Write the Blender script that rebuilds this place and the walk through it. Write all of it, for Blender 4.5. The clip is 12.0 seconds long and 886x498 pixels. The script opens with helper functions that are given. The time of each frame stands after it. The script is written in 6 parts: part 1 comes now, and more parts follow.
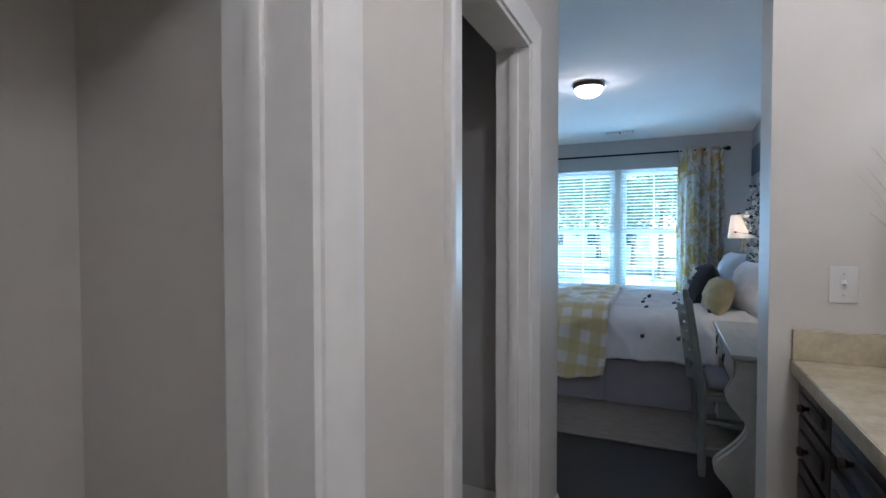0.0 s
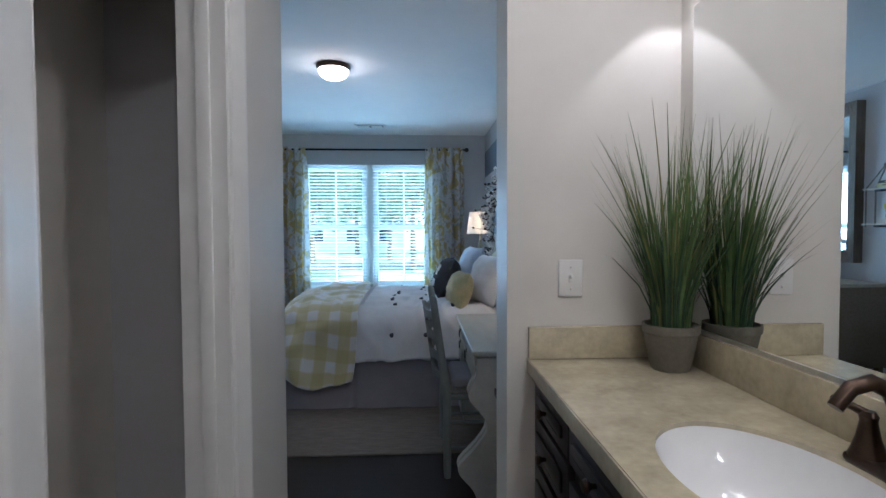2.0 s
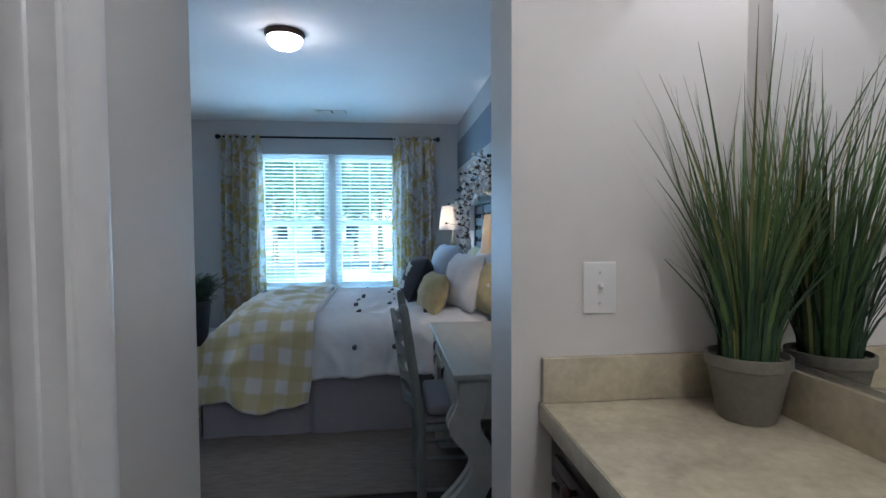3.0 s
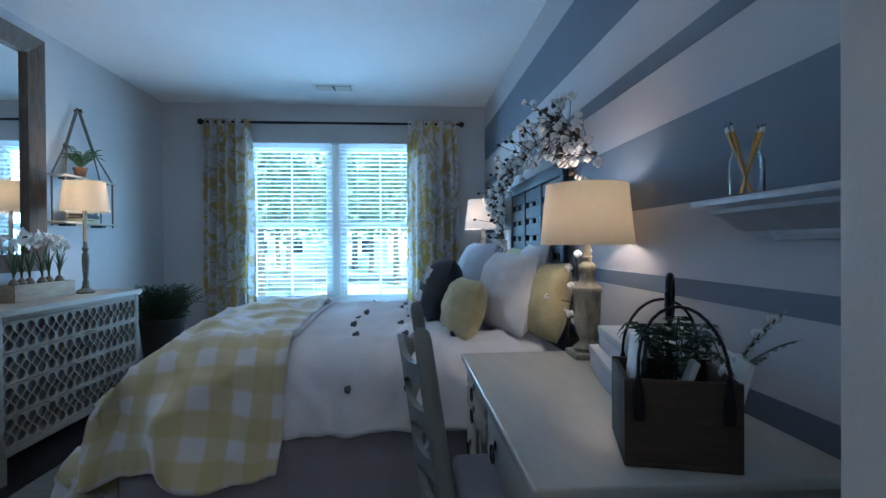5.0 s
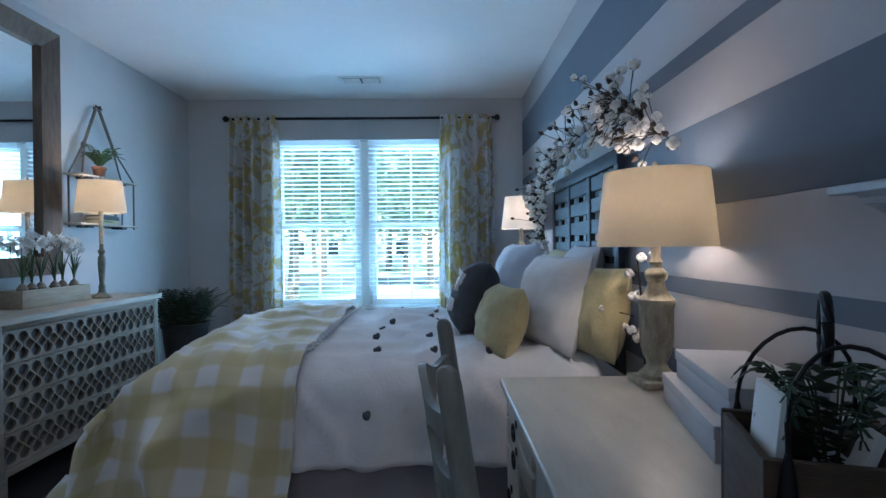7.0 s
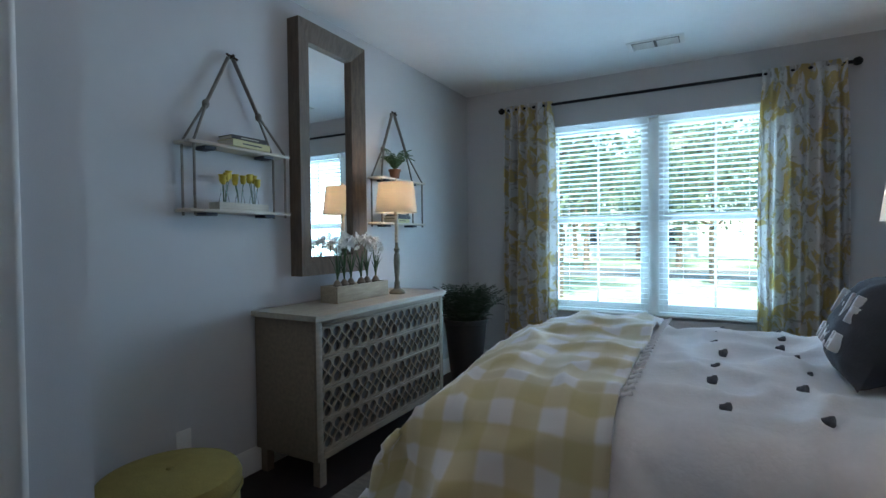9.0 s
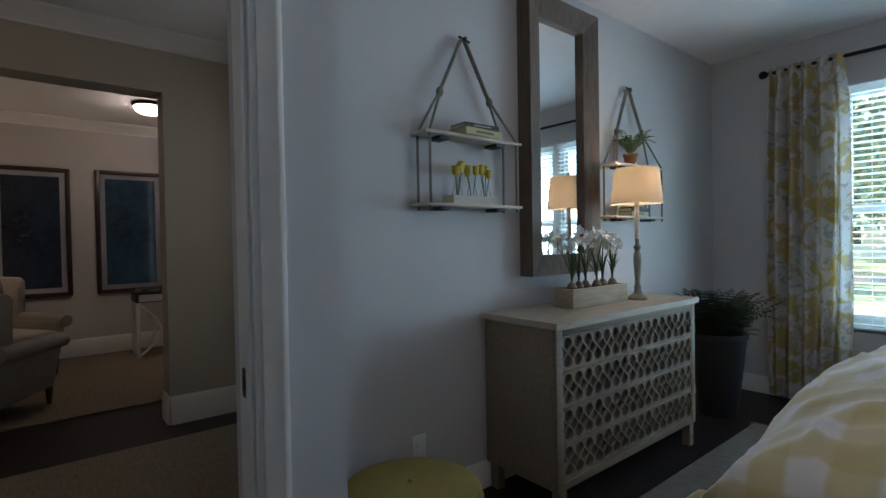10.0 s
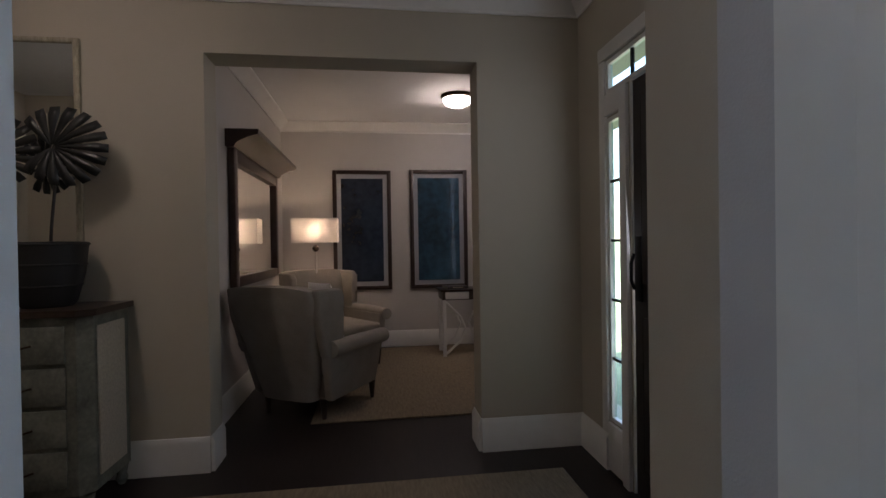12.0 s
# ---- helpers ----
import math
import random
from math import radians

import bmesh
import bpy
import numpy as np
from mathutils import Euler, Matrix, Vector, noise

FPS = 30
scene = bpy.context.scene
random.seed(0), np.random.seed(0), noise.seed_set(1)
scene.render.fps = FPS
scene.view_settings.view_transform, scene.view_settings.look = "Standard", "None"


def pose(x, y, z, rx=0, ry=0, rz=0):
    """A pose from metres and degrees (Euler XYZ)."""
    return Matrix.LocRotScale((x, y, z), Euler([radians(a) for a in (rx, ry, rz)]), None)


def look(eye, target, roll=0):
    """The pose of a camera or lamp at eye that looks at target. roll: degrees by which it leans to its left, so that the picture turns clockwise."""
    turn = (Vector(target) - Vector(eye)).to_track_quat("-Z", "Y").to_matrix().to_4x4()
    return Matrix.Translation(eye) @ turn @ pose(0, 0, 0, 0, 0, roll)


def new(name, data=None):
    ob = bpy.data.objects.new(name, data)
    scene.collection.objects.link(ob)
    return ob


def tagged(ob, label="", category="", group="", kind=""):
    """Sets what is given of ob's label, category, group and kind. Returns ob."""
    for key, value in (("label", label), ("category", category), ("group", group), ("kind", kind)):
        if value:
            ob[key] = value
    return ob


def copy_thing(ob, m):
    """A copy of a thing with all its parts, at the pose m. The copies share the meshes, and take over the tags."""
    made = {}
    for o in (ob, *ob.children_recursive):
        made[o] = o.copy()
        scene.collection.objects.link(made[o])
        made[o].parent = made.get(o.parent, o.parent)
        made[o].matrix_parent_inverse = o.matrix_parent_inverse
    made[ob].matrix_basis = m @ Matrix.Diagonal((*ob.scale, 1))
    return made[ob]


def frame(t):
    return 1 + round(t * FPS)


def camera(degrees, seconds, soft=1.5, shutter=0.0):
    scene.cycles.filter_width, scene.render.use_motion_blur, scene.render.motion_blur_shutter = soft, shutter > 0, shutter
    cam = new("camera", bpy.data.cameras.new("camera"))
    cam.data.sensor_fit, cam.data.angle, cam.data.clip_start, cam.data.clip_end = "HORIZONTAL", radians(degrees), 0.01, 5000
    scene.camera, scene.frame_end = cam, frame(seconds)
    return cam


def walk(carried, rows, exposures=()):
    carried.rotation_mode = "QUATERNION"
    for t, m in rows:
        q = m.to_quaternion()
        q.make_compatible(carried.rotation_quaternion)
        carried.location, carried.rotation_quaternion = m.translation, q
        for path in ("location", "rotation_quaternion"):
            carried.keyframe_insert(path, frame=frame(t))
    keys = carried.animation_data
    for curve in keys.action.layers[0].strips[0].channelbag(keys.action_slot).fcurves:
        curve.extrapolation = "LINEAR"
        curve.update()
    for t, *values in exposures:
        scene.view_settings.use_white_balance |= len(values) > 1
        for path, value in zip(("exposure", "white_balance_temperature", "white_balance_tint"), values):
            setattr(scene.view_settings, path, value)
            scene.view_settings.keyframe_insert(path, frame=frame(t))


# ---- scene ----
cam = camera(83.9, 12.0)
PATH = [
    (0, (0.819, 0.795, 1.326), (-0.060, 2.722, 1.270), -0.1),
    (0.5, (0.853, 0.881, 1.320), (0.161, 2.883, 1.261), -0.0),
    (1, (0.874, 0.992, 1.311), (0.407, 3.059, 1.254), -0.1),
    (1.5, (0.846, 1.102, 1.314), (0.641, 3.212, 1.253), -0.0),
    (2, (0.858, 1.236, 1.315), (0.958, 3.352, 1.242), -0.2),
    (2.5, (0.891, 1.473, 1.314), (1.134, 3.578, 1.236), -0.2),
    (3, (0.861, 1.720, 1.301), (1.098, 3.826, 1.216), -0.3),
    (5, (0.889, 2.753, 1.161), (1.056, 4.866, 1.146), -0.4),
    (5.5, (0.901, 2.864, 1.160), (1.062, 4.979, 1.149), -0.5),
    (6, (0.920, 2.940, 1.161), (1.071, 5.055, 1.151), -0.6),
    (6.5, (0.933, 3.000, 1.159), (1.056, 5.116, 1.149), -0.6),
    (8.5, (0.726, 3.353, 1.223), (0.027, 5.354, 1.182), -0.5),
    (9, (0.641, 3.476, 1.231), (-0.384, 5.331, 1.183), -0.6),
    (9.5, (0.480, 3.556, 1.215), (-0.906, 5.159, 1.169), -0.7),
    (10, (0.250, 3.603, 1.211), (-1.398, 4.936, 1.176), -1.0),
    (10.5, (0.019, 3.658, 1.194), (-1.815, 4.721, 1.166), -1.2),
    (11, (-0.198, 3.706, 1.179), (-2.187, 4.440, 1.163), -1.1),
    (11.5, (-0.477, 3.668, 1.181), (-2.552, 4.100, 1.167), -1.0),
    (12, (-0.716, 3.649, 1.196), (-2.815, 3.937, 1.176), -0.9),
]
walk(cam, [(t, look(eye, target, roll)) for t, eye, target, roll in PATH],
     exposures=[(0, 2.5, 5920, 18), (3, 2.45, 5800, 16), (5.5, 2.40, 5480, 17), (8.5, 2.38, 6300, 19), (9.5, 2.15, 6950, 21), (10.5, 2.12, 7650, 24), (11, 2.12, 7900, 24), (12, 2.68, 7050, 25)])

# ---- world, sun and lamps ----
world = bpy.data.worlds.new("world")
scene.world = world
world.use_nodes = True
wn = world.node_tree
sky = wn.nodes.new("ShaderNodeTexSky")
sky.sky_type, sky.sun_disc = "NISHITA", False
sky.sun_elevation, sky.sun_rotation = radians(48), radians(200)
wn.links.new(sky.outputs[0], wn.nodes["Background"].inputs[0])
wn.nodes["Background"].inputs[1].default_value = 0.15


def lamp(name, kind, energy, colour, matrix, **settings):
    data = bpy.data.lights.new(name, kind)
    data.energy, data.color = energy, colour
    ob = new(name, data)
    ob.matrix_world = matrix
    return ob, data


sun_ob, sun = lamp("sun", "SUN", 5.0, (1.0, 0.95, 0.86), pose(0, 0, 20, 42, 0, 20))
sun.angle = radians(0.5)
# the sky's light in the bedroom window and the front door's sidelight
_, win_light = lamp("window_daylight", "AREA", 42, (0.40, 0.69, 1.0), look((0.18, 8.30, 1.05), (0.18, 5.6, 2.30)))
win_light.shape, win_light.size, win_light.size_y = "RECTANGLE", 2.2, 2.0
_, side_light = lamp("sidelight_daylight", "AREA", 0.8, (0.75, 0.88, 1.0), look((-2.6, 4.84, 1.3), (-2.6, 0, 1.0)))
side_light.shape, side_light.size, side_light.size_y = "RECTANGLE", 1.0, 1.8
# the vanity light, the flush ceiling lights of bath, bedroom, den and foyer
_, spot = lamp("vanity_light_beam", "SPOT", 0.75, (1.0, 0.98, 0.97), pose(1.65, 2.65, 2.138))
spot.spot_size, spot.spot_blend, spot.shadow_soft_size = radians(82), 0.10, 0.012
for at, watts in (((1.42, 1.95, 2.44), 1.35), ((1.28, 0.35, 2.44), 2.9)):
    _, glow = lamp("bath_light_glow", "POINT", watts, (1.0, 0.98, 0.96), pose(*at))
    glow.shadow_soft_size = 0.07
for at, watts in (((0.195, 5.15, 2.46), 0.6), ((-5.39, 4.45, 2.47), 1.0), ((-2.3, 2.2, 2.47), 0.9)):
    _, glow = lamp("ceiling_light_glow", "POINT", watts, (1.0, 0.92, 0.84), pose(*at))
    glow.shadow_soft_size = 0.08

# ---- materials ----


def mat(name, colour, rough=0.6, metal=0.0, vary=0.12, scale=8.0, bump=0.0, bump_scale=120.0, grain=None, ior=1.5, random_each=0.0, coat=0.0, sheen=0.0):
    """A plain principled surface with mottling at two scales, fine relief and, with grain, streaks along an axis."""
    m = bpy.data.materials.new(name)
    m.use_nodes = True
    t = m.node_tree
    b = t.nodes["Principled BSDF"]
    b.inputs["Roughness"].default_value, b.inputs["Metallic"].default_value = rough, metal
    b.inputs["IOR"].default_value = ior
    b.inputs["Coat Weight"].default_value = coat
    b.inputs["Sheen Weight"].default_value = sheen
    co = t.nodes.new("ShaderNodeTexCoord")
    mp = t.nodes.new("ShaderNodeMapping")
    t.links.new(co.outputs["Object"], mp.inputs[0])
    if grain:
        mp.inputs["Scale"].default_value = grain
    n1 = t.nodes.new("ShaderNodeTexNoise")
    n1.inputs["Scale"].default_value, n1.inputs["Detail"].default_value = scale, 6
    t.links.new(mp.outputs[0], n1.inputs[0])
    n2 = t.nodes.new("ShaderNodeTexNoise")
    n2.inputs["Scale"].default_value, n2.inputs["Detail"].default_value = scale * 6.3, 3
    t.links.new(mp.outputs[0], n2.inputs[0])
    mix = t.nodes.new("ShaderNodeMath")
    mix.operation = "MULTIPLY_ADD"
    mix.inputs[1].default_value = 0.5
    t.links.new(n2.outputs[0], mix.inputs[0])
    t.links.new(n1.outputs[0], mix.inputs[2])
    ramp = t.nodes.new("ShaderNodeMapRange")
    ramp.inputs[1].default_value, ramp.inputs[2].default_value = 0.45, 1.05
    ramp.inputs[3].default_value, ramp.inputs[4].default_value = 1 - vary, 1 + vary
    t.links.new(mix.outputs[0], ramp.inputs[0])
    last = ramp.outputs[0]
    if random_each:
        info = t.nodes.new("ShaderNodeObjectInfo")
        r2 = t.nodes.new("ShaderNodeMapRange")
        r2.inputs[3].default_value, r2.inputs[4].default_value = 1 - random_each, 1 + random_each
        t.links.new(info.outputs["Random"], r2.inputs[0])
        mm = t.nodes.new("ShaderNodeMath")
        mm.operation = "MULTIPLY"
        t.links.new(last, mm.inputs[0])
        t.links.new(r2.outputs[0], mm.inputs[1])
        last = mm.outputs[0]
    vm = t.nodes.new("ShaderNodeVectorMath")
    vm.operation = "SCALE"
    vm.inputs[0].default_value = colour
    t.links.new(last, vm.inputs["Scale"])
    t.links.new(vm.outputs[0], b.inputs["Base Color"])
    if bump:
        n3 = t.nodes.new("ShaderNodeTexNoise")
        n3.inputs["Scale"].default_value, n3.inputs["Detail"].default_value = bump_scale, 4
        t.links.new(mp.outputs[0], n3.inputs[0])
        bp = t.nodes.new("ShaderNodeBump")
        bp.inputs["Strength"].default_value, bp.inputs["Distance"].default_value = bump, 0.004
        t.links.new(n3.outputs[0], bp.inputs["Height"])
        t.links.new(bp.outputs[0], b.inputs["Normal"])
    return m


def tree_of(m):
    return m.node_tree, m.node_tree.nodes["Principled BSDF"]


M_wall_bath = mat("warm_grey_paint", (0.66, 0.63, 0.58), 0.55, vary=0.03, scale=1.5, bump=0.10, bump_scale=260)
M_wall_bed = mat("pale_grey_paint", (0.53, 0.525, 0.53), 0.6, vary=0.03, scale=1.5, bump=0.10, bump_scale=260)
M_wall_foyer = mat("beige_paint", (0.47, 0.425, 0.345), 0.6, vary=0.03, scale=1.5, bump=0.10, bump_scale=260)
M_wall_den = mat("light_taupe_paint", (0.53, 0.505, 0.475), 0.6, vary=0.03, scale=1.5, bump=0.10, bump_scale=260)
M_ceiling = mat("flat_white_ceiling_paint", (0.80, 0.80, 0.80), 0.85, vary=0.03, scale=2, bump=0.3, bump_scale=180)
M_trim = mat("white_trim_paint", (0.76, 0.75, 0.72), 0.35, vary=0.05, scale=3, bump=0.05, bump_scale=60)
M_wall_stripe = mat("light_grey_accent_paint", (0.43, 0.42, 0.43), 0.6, vary=0.03, scale=1.5, bump=0.10, bump_scale=260)
M_stripe = mat("slate_blue_paint", (0.115, 0.14, 0.18), 0.6, vary=0.05, scale=2, bump=0.1, bump_scale=260)
M_darkwood = mat("dark_hardwood", (0.022, 0.016, 0.015), 0.40, vary=0.35, scale=5, grain=(1, 12, 12), bump=0.08, bump_scale=40, ior=1.35)
M_tile = mat("beige_floor_tile", (0.42, 0.37, 0.31), 0.4, vary=0.1, scale=5)


# ---- building helpers ----
def add_box(bm, lo, hi, bevel=0.0, segments=2):
    lo, hi = Vector(lo), Vector(hi)
    made = bmesh.ops.create_cube(bm, size=1.0, matrix=Matrix.Translation((lo + hi) / 2) @ Matrix.Diagonal((*(hi - lo), 1)))
    if bevel:
        edges = {e for v in made["verts"] for e in v.link_edges}
        bmesh.ops.bevel(bm, geom=list(edges), offset=bevel, segments=segments, profile=0.5, affect="EDGES")
    return bm


def box(lo, hi, bevel=0.0, segments=2):
    return add_box(bmesh.new(), lo, hi, bevel, segments)


def add_lathe(bm, profile, segments=24, at=(0, 0, 0), squash=1.0):
    """A turned body about z from (radius, height) pairs."""
    rings = []
    for r, z in profile:
        if r < 1e-5:
            rings.append([bm.verts.new((at[0], at[1], at[2] + z))])
        else:
            rings.append([bm.verts.new((at[0] + r * math.cos(2 * math.pi * k / segments), at[1] + squash * r * math.sin(2 * math.pi * k / segments), at[2] + z)) for k in range(segments)])
    for a, b in zip(rings, rings[1:]):
        for k in range(segments):
            q = [a[k % len(a)], a[(k + 1) % len(a)], b[(k + 1) % len(b)], b[k % len(b)]]
            q = [v for n, v in enumerate(q) if v not in q[:n]]
            if len(q) > 2:
                bm.faces.new(q)
    return bm


def lathe(profile, segments=24, at=(0, 0, 0), squash=1.0):
    return add_lathe(bmesh.new(), profile, segments, at, squash)


def add_tube(bm, points, radius, sides=8, taper=None):
    """A round bar along the points."""
    points = [Vector(p) for p in points]
    rings = []
    up = Vector((0.31, 0.17, 0.93)).normalized()
    for n, p in enumerate(points):
        d = (points[min(n + 1, len(points) - 1)] - points[max(n - 1, 0)]).normalized()
        a = d.cross(up)
        if a.length < 0.05:
            a = d.cross(Vector((1, 0, 0)))
        a.normalize()
        b = d.cross(a)
        r = radius if taper is None else radius + (taper - radius) * n / (len(points) - 1)
        rings.append([bm.verts.new(p + r * (a * math.cos(2 * math.pi * k / sides) + b * math.sin(2 * math.pi * k / sides))) for k in range(sides)])
    for a, b in zip(rings, rings[1:]):
        for k in range(sides):
            bm.faces.new((a[k], a[(k + 1) % sides], b[(k + 1) % sides], b[k]))
    bm.faces.new(rings[0][::-1])
    bm.faces.new(rings[-1])
    return bm


def tube(points, radius, sides=8, taper=None):
    return add_tube(bmesh.new(), points, radius, sides, taper)


def add_prism(bm, outline, axis, lo, hi):
    """An outline of (u, v) drawn out along an axis: x takes (y, z), y takes (x, z), z takes (x, y)."""
    def at(u, v, w):
        return {"x": (w, u, v), "y": (u, w, v), "z": (u, v, w)}[axis]
    a = [bm.verts.new(at(u, v, lo)) for u, v in outline]
    b = [bm.verts.new(at(u, v, hi)) for u, v in outline]
    n = len(outline)
    for k in range(n):
        bm.faces.new((a[k], a[(k + 1) % n], b[(k + 1) % n], b[k]))
    bm.faces.new(a[::-1])
    bm.faces.new(b)
    return bm


def prism(outline, axis, lo, hi):
    return add_prism(bmesh.new(), outline, axis, lo, hi)


def mesh_of(name, bm, material, smooth=True):
    bmesh.ops.recalc_face_normals(bm, faces=bm.faces[:])
    me = bpy.data.meshes.new(name)
    bm.to_mesh(me)
    bm.free()
    if material:
        me.materials.append(material)
    if smooth:
        me.shade_smooth()
        me.set_sharp_from_angle(angle=radians(38))
    return me


def part(name, bm, material, parent=None, label="", smooth=True):
    ob = new(name, mesh_of(name, bm, material, smooth))
    ob.parent = parent
    if label:
        ob["label"] = label
    return ob


def thing(name, at, label, category, group="", turn=0.0):
    """An empty at a thing's base, under which its parts stand."""
    ob = new(name)
    ob.empty_display_size = 0.1
    ob.matrix_basis = pose(*at, 0, 0, turn)
    return tagged(ob, label, category, group)


def structure(name, bm, material, label, category, smooth=True):
    return tagged(part(name, bm, material, None, "", smooth), label, category, kind="structure")


def wall_x(bm, x0, x1, y0, y1, z0, z1, holes=()):
    """A wall that runs along y, with holes (y0, y1, z0, z1) through it."""
    cuts = sorted({y0, y1, *[h[0] for h in holes], *[h[1] for h in holes]})
    for a, b in zip(cuts, cuts[1:]):
        mid = (a + b) / 2
        spans = sorted((h[2], h[3]) for h in holes if h[0] < mid < h[1])
        low = z0
        for s, e in spans:
            if s > low + 1e-4:
                add_box(bm, (x0, a, low), (x1, b, s))
            low = e
        if z1 > low + 1e-4:
            add_box(bm, (x0, a, low), (x1, b, z1))
    bmesh.ops.remove_doubles(bm, verts=bm.verts[:], dist=1e-5)
    return bm


def wall_y(bm, y0, y1, x0, x1, z0, z1, holes=()):
    wall_x(bm, y0, y1, x0, x1, z0, z1, holes)
    for v in bm.verts:
        v.co = (v.co.y, v.co.x, v.co.z)
    return bm


# ---- the rooms ----
CEIL = 2.61          # bedroom and bath ceiling
XL, XR = -1.505, 1.745   # bedroom side walls
YN, YW = 3.07, 7.88  # bedroom near wall and window wall
BX0, BX1 = 0.36, 1.70    # bath side walls
BY = 2.80            # bath face of the wall with the switch
OX0, OX1 = 0.36, 1.137   # opening between bath and bedroom
JX0, JX1 = -1.20, -0.975  # wall with the doorway to the foyer
DY0, DY1, DH = 3.335, 4.015, 2.10
FX, FY, FC = -3.49, 4.85, 2.62   # foyer far wall, front door wall, ceiling
EY0, EY1, EH = 2.76, 4.24, 2.235  # cased opening in the foyer's far wall
RX, RY0, RY1, RC = -6.55, 2.60, 5.05, 2.62  # den
WX0, WX1, WZ0, WZ1 = -0.70, 1.06, 0.56, 2.22  # bedroom window

structure("floor_bath", box((-1.0, -0.9, -0.1), (BX1 + 0.15, BY + 0.03, 0.0)), M_tile, "beige tiled bathroom floor", "floor")
bm = box((JX0, BY + 0.03, -0.1), (XR + 0.15, YW + 0.15, 0.0))
add_box(bm, (XL - 0.1, 4.24, -0.1), (JX0 - 0.0001, YW + 0.15, 0.0))
structure("floor_bedroom", bm, M_darkwood, "dark stained hardwood bedroom floor", "floor")
structure("ceiling_bath", box((-1.0, -0.9, CEIL), (BX1 + 0.15, BY, CEIL + 0.1)), M_ceiling, "flat white bathroom ceiling", "ceiling")
structure("ceiling_bedroom", box((XL - 0.15, BY, CEIL), (XR + 0.15, YW + 0.15, CEIL + 0.1)), M_ceiling, "flat white bedroom ceiling", "ceiling")

bm = wall_x(bmesh.new(), XR, XR + 0.15, BY, YW + 0.15, 0, CEIL)
structure("wall_east", bm, M_wall_stripe, "pale grey bedroom wall with slate stripes", "wall")
bm = wall_x(bmesh.new(), XL - 0.10, XL, 4.24, YW + 0.15, 0, CEIL)
structure("wall_west", bm, M_wall_bed, "pale grey painted bedroom wall", "wall")
bm = wall_y(bmesh.new(), YW, YW + 0.15, XL, XR, 0, CEIL, [(WX0, WX1, WZ0, WZ1)])
structure("wall_north", bm, M_wall_bed, "pale grey bedroom wall round the window", "wall")
bm = wall_y(bmesh.new(), BY, 3.015, OX1, XR, 0, CEIL)
structure("wall_bath_end", bm, M_wall_bath, "warm grey wall at the end of the vanity", "wall")
D2 = (1.89, 2.56, 0.0, 2.02)
D1 = (0.60, 1.37, 0.0, 2.02)
bm = wall_x(bmesh.new(), BX0 - 0.12, BX0, -0.9, YN, 0, CEIL, [D1, D2])
structure("wall_bath_west", bm, M_wall_bath, "warm grey wall with two white-cased doorways", "wall")
structure("wall_bath_east", box((BX1, -0.9, 0), (BX1 + 0.15, BY, CEIL)), M_wall_bath, "warm grey wall behind the vanity mirror", "wall")
structure("wall_bath_south", box((-1.0, -1.02, 0), (BX1 + 0.15, -0.9, CEIL)), M_wall_bath, "warm grey bathroom back wall", "wall")
# guessed closet wall, set close so it bounces light onto the end wall
structure("wall_closet_bounce", box((-0.30, 1.6, 0), (-0.20, YN - 0.1, CEIL)), M_wall_bath, "added warm grey closet wall that bounces light", "wall")
structure("wall_closet_divider", box((-1.0, 1.5, 0), (BX0 - 0.12, 1.6, CEIL)), M_wall_bath, "warm grey closet partition", "wall")
structure("wall_linen_back", box((-0.53, -0.9, 0), (-0.45, 1.5, CEIL)), M_wall_bath, "warm grey linen closet wall", "wall")
structure("wall_south", box((JX0, YN - 0.1, 0), (BX0 - 0.12, YN, CEIL)), M_wall_bed, "pale grey bedroom wall", "wall")
bm = wall_x(bmesh.new(), JX0, JX1, YN, 4.24, 0, CEIL, [(DY0, DY1, 0, DH)])
structure("wall_doorway", bm, M_wall_bed, "pale grey bedroom wall with the door opening", "wall")
structure("wall_recess", box((-1.52, 4.12, 0), (JX0, 4.24, FC)), M_wall_foyer, "beige wall return beside the doorway", "wall")

# foyer and den
bm = box((RX - 0.1, 0.3, -0.1), (XL - 0.1001, 5.0, 0.0))
add_box(bm, (XL - 0.1, 0.3, -0.1), (JX0 - 0.0001, 4.2399, 0.0))
structure("floor_foyer", bm, M_darkwood, "dark stained hardwood foyer floor", "floor")
structure("ceiling_foyer", box((RX - 0.1, 0.3, FC), (JX0, 5.0, FC + 0.1)), M_ceiling, "flat white foyer ceiling", "ceiling")
bm = wall_x(bmesh.new(), FX - 0.2, FX, 0.5, FY, 0, FC, [(EY0, EY1, 0, EH)])
structure("wall_foyer_west", bm, M_wall_foyer, "beige foyer wall with a wide opening", "wall")
structure("wall_foyer_south", box((FX - 0.2, 0.4, 0), (JX0 + 0.1, 0.5, FC)), M_wall_foyer, "beige foyer wall", "wall")
structure("wall_foyer_east", box((JX0 - 0.004 - 0.05, 0.5, 0), (JX0 - 0.004, DY0 - 0.09, FC)), M_wall_foyer, "beige foyer wall", "wall")
structure("wall_foyer_closet", box((XL - 0.17, 4.24, 0), (XL - 0.12, FY, FC)), M_wall_foyer, "beige foyer wall", "wall")
SX0, SX1 = -3.13, -2.98
bm = wall_y(bmesh.new(), FY, FY + 0.15, FX - 0.2, XL - 0.10, 0, FC, [(-3.46, SX1, 0.27, 1.83), (-2.90, -2.0, 0.0, 1.975), (-3.46, -2.0, 1.975, 2.12)])
structure("wall_foyer_north", bm, M_wall_foyer, "beige wall round the front door", "wall")
bm = box((-3.46, FY, 0.27), (SX0, FY + 0.02, 1.83))
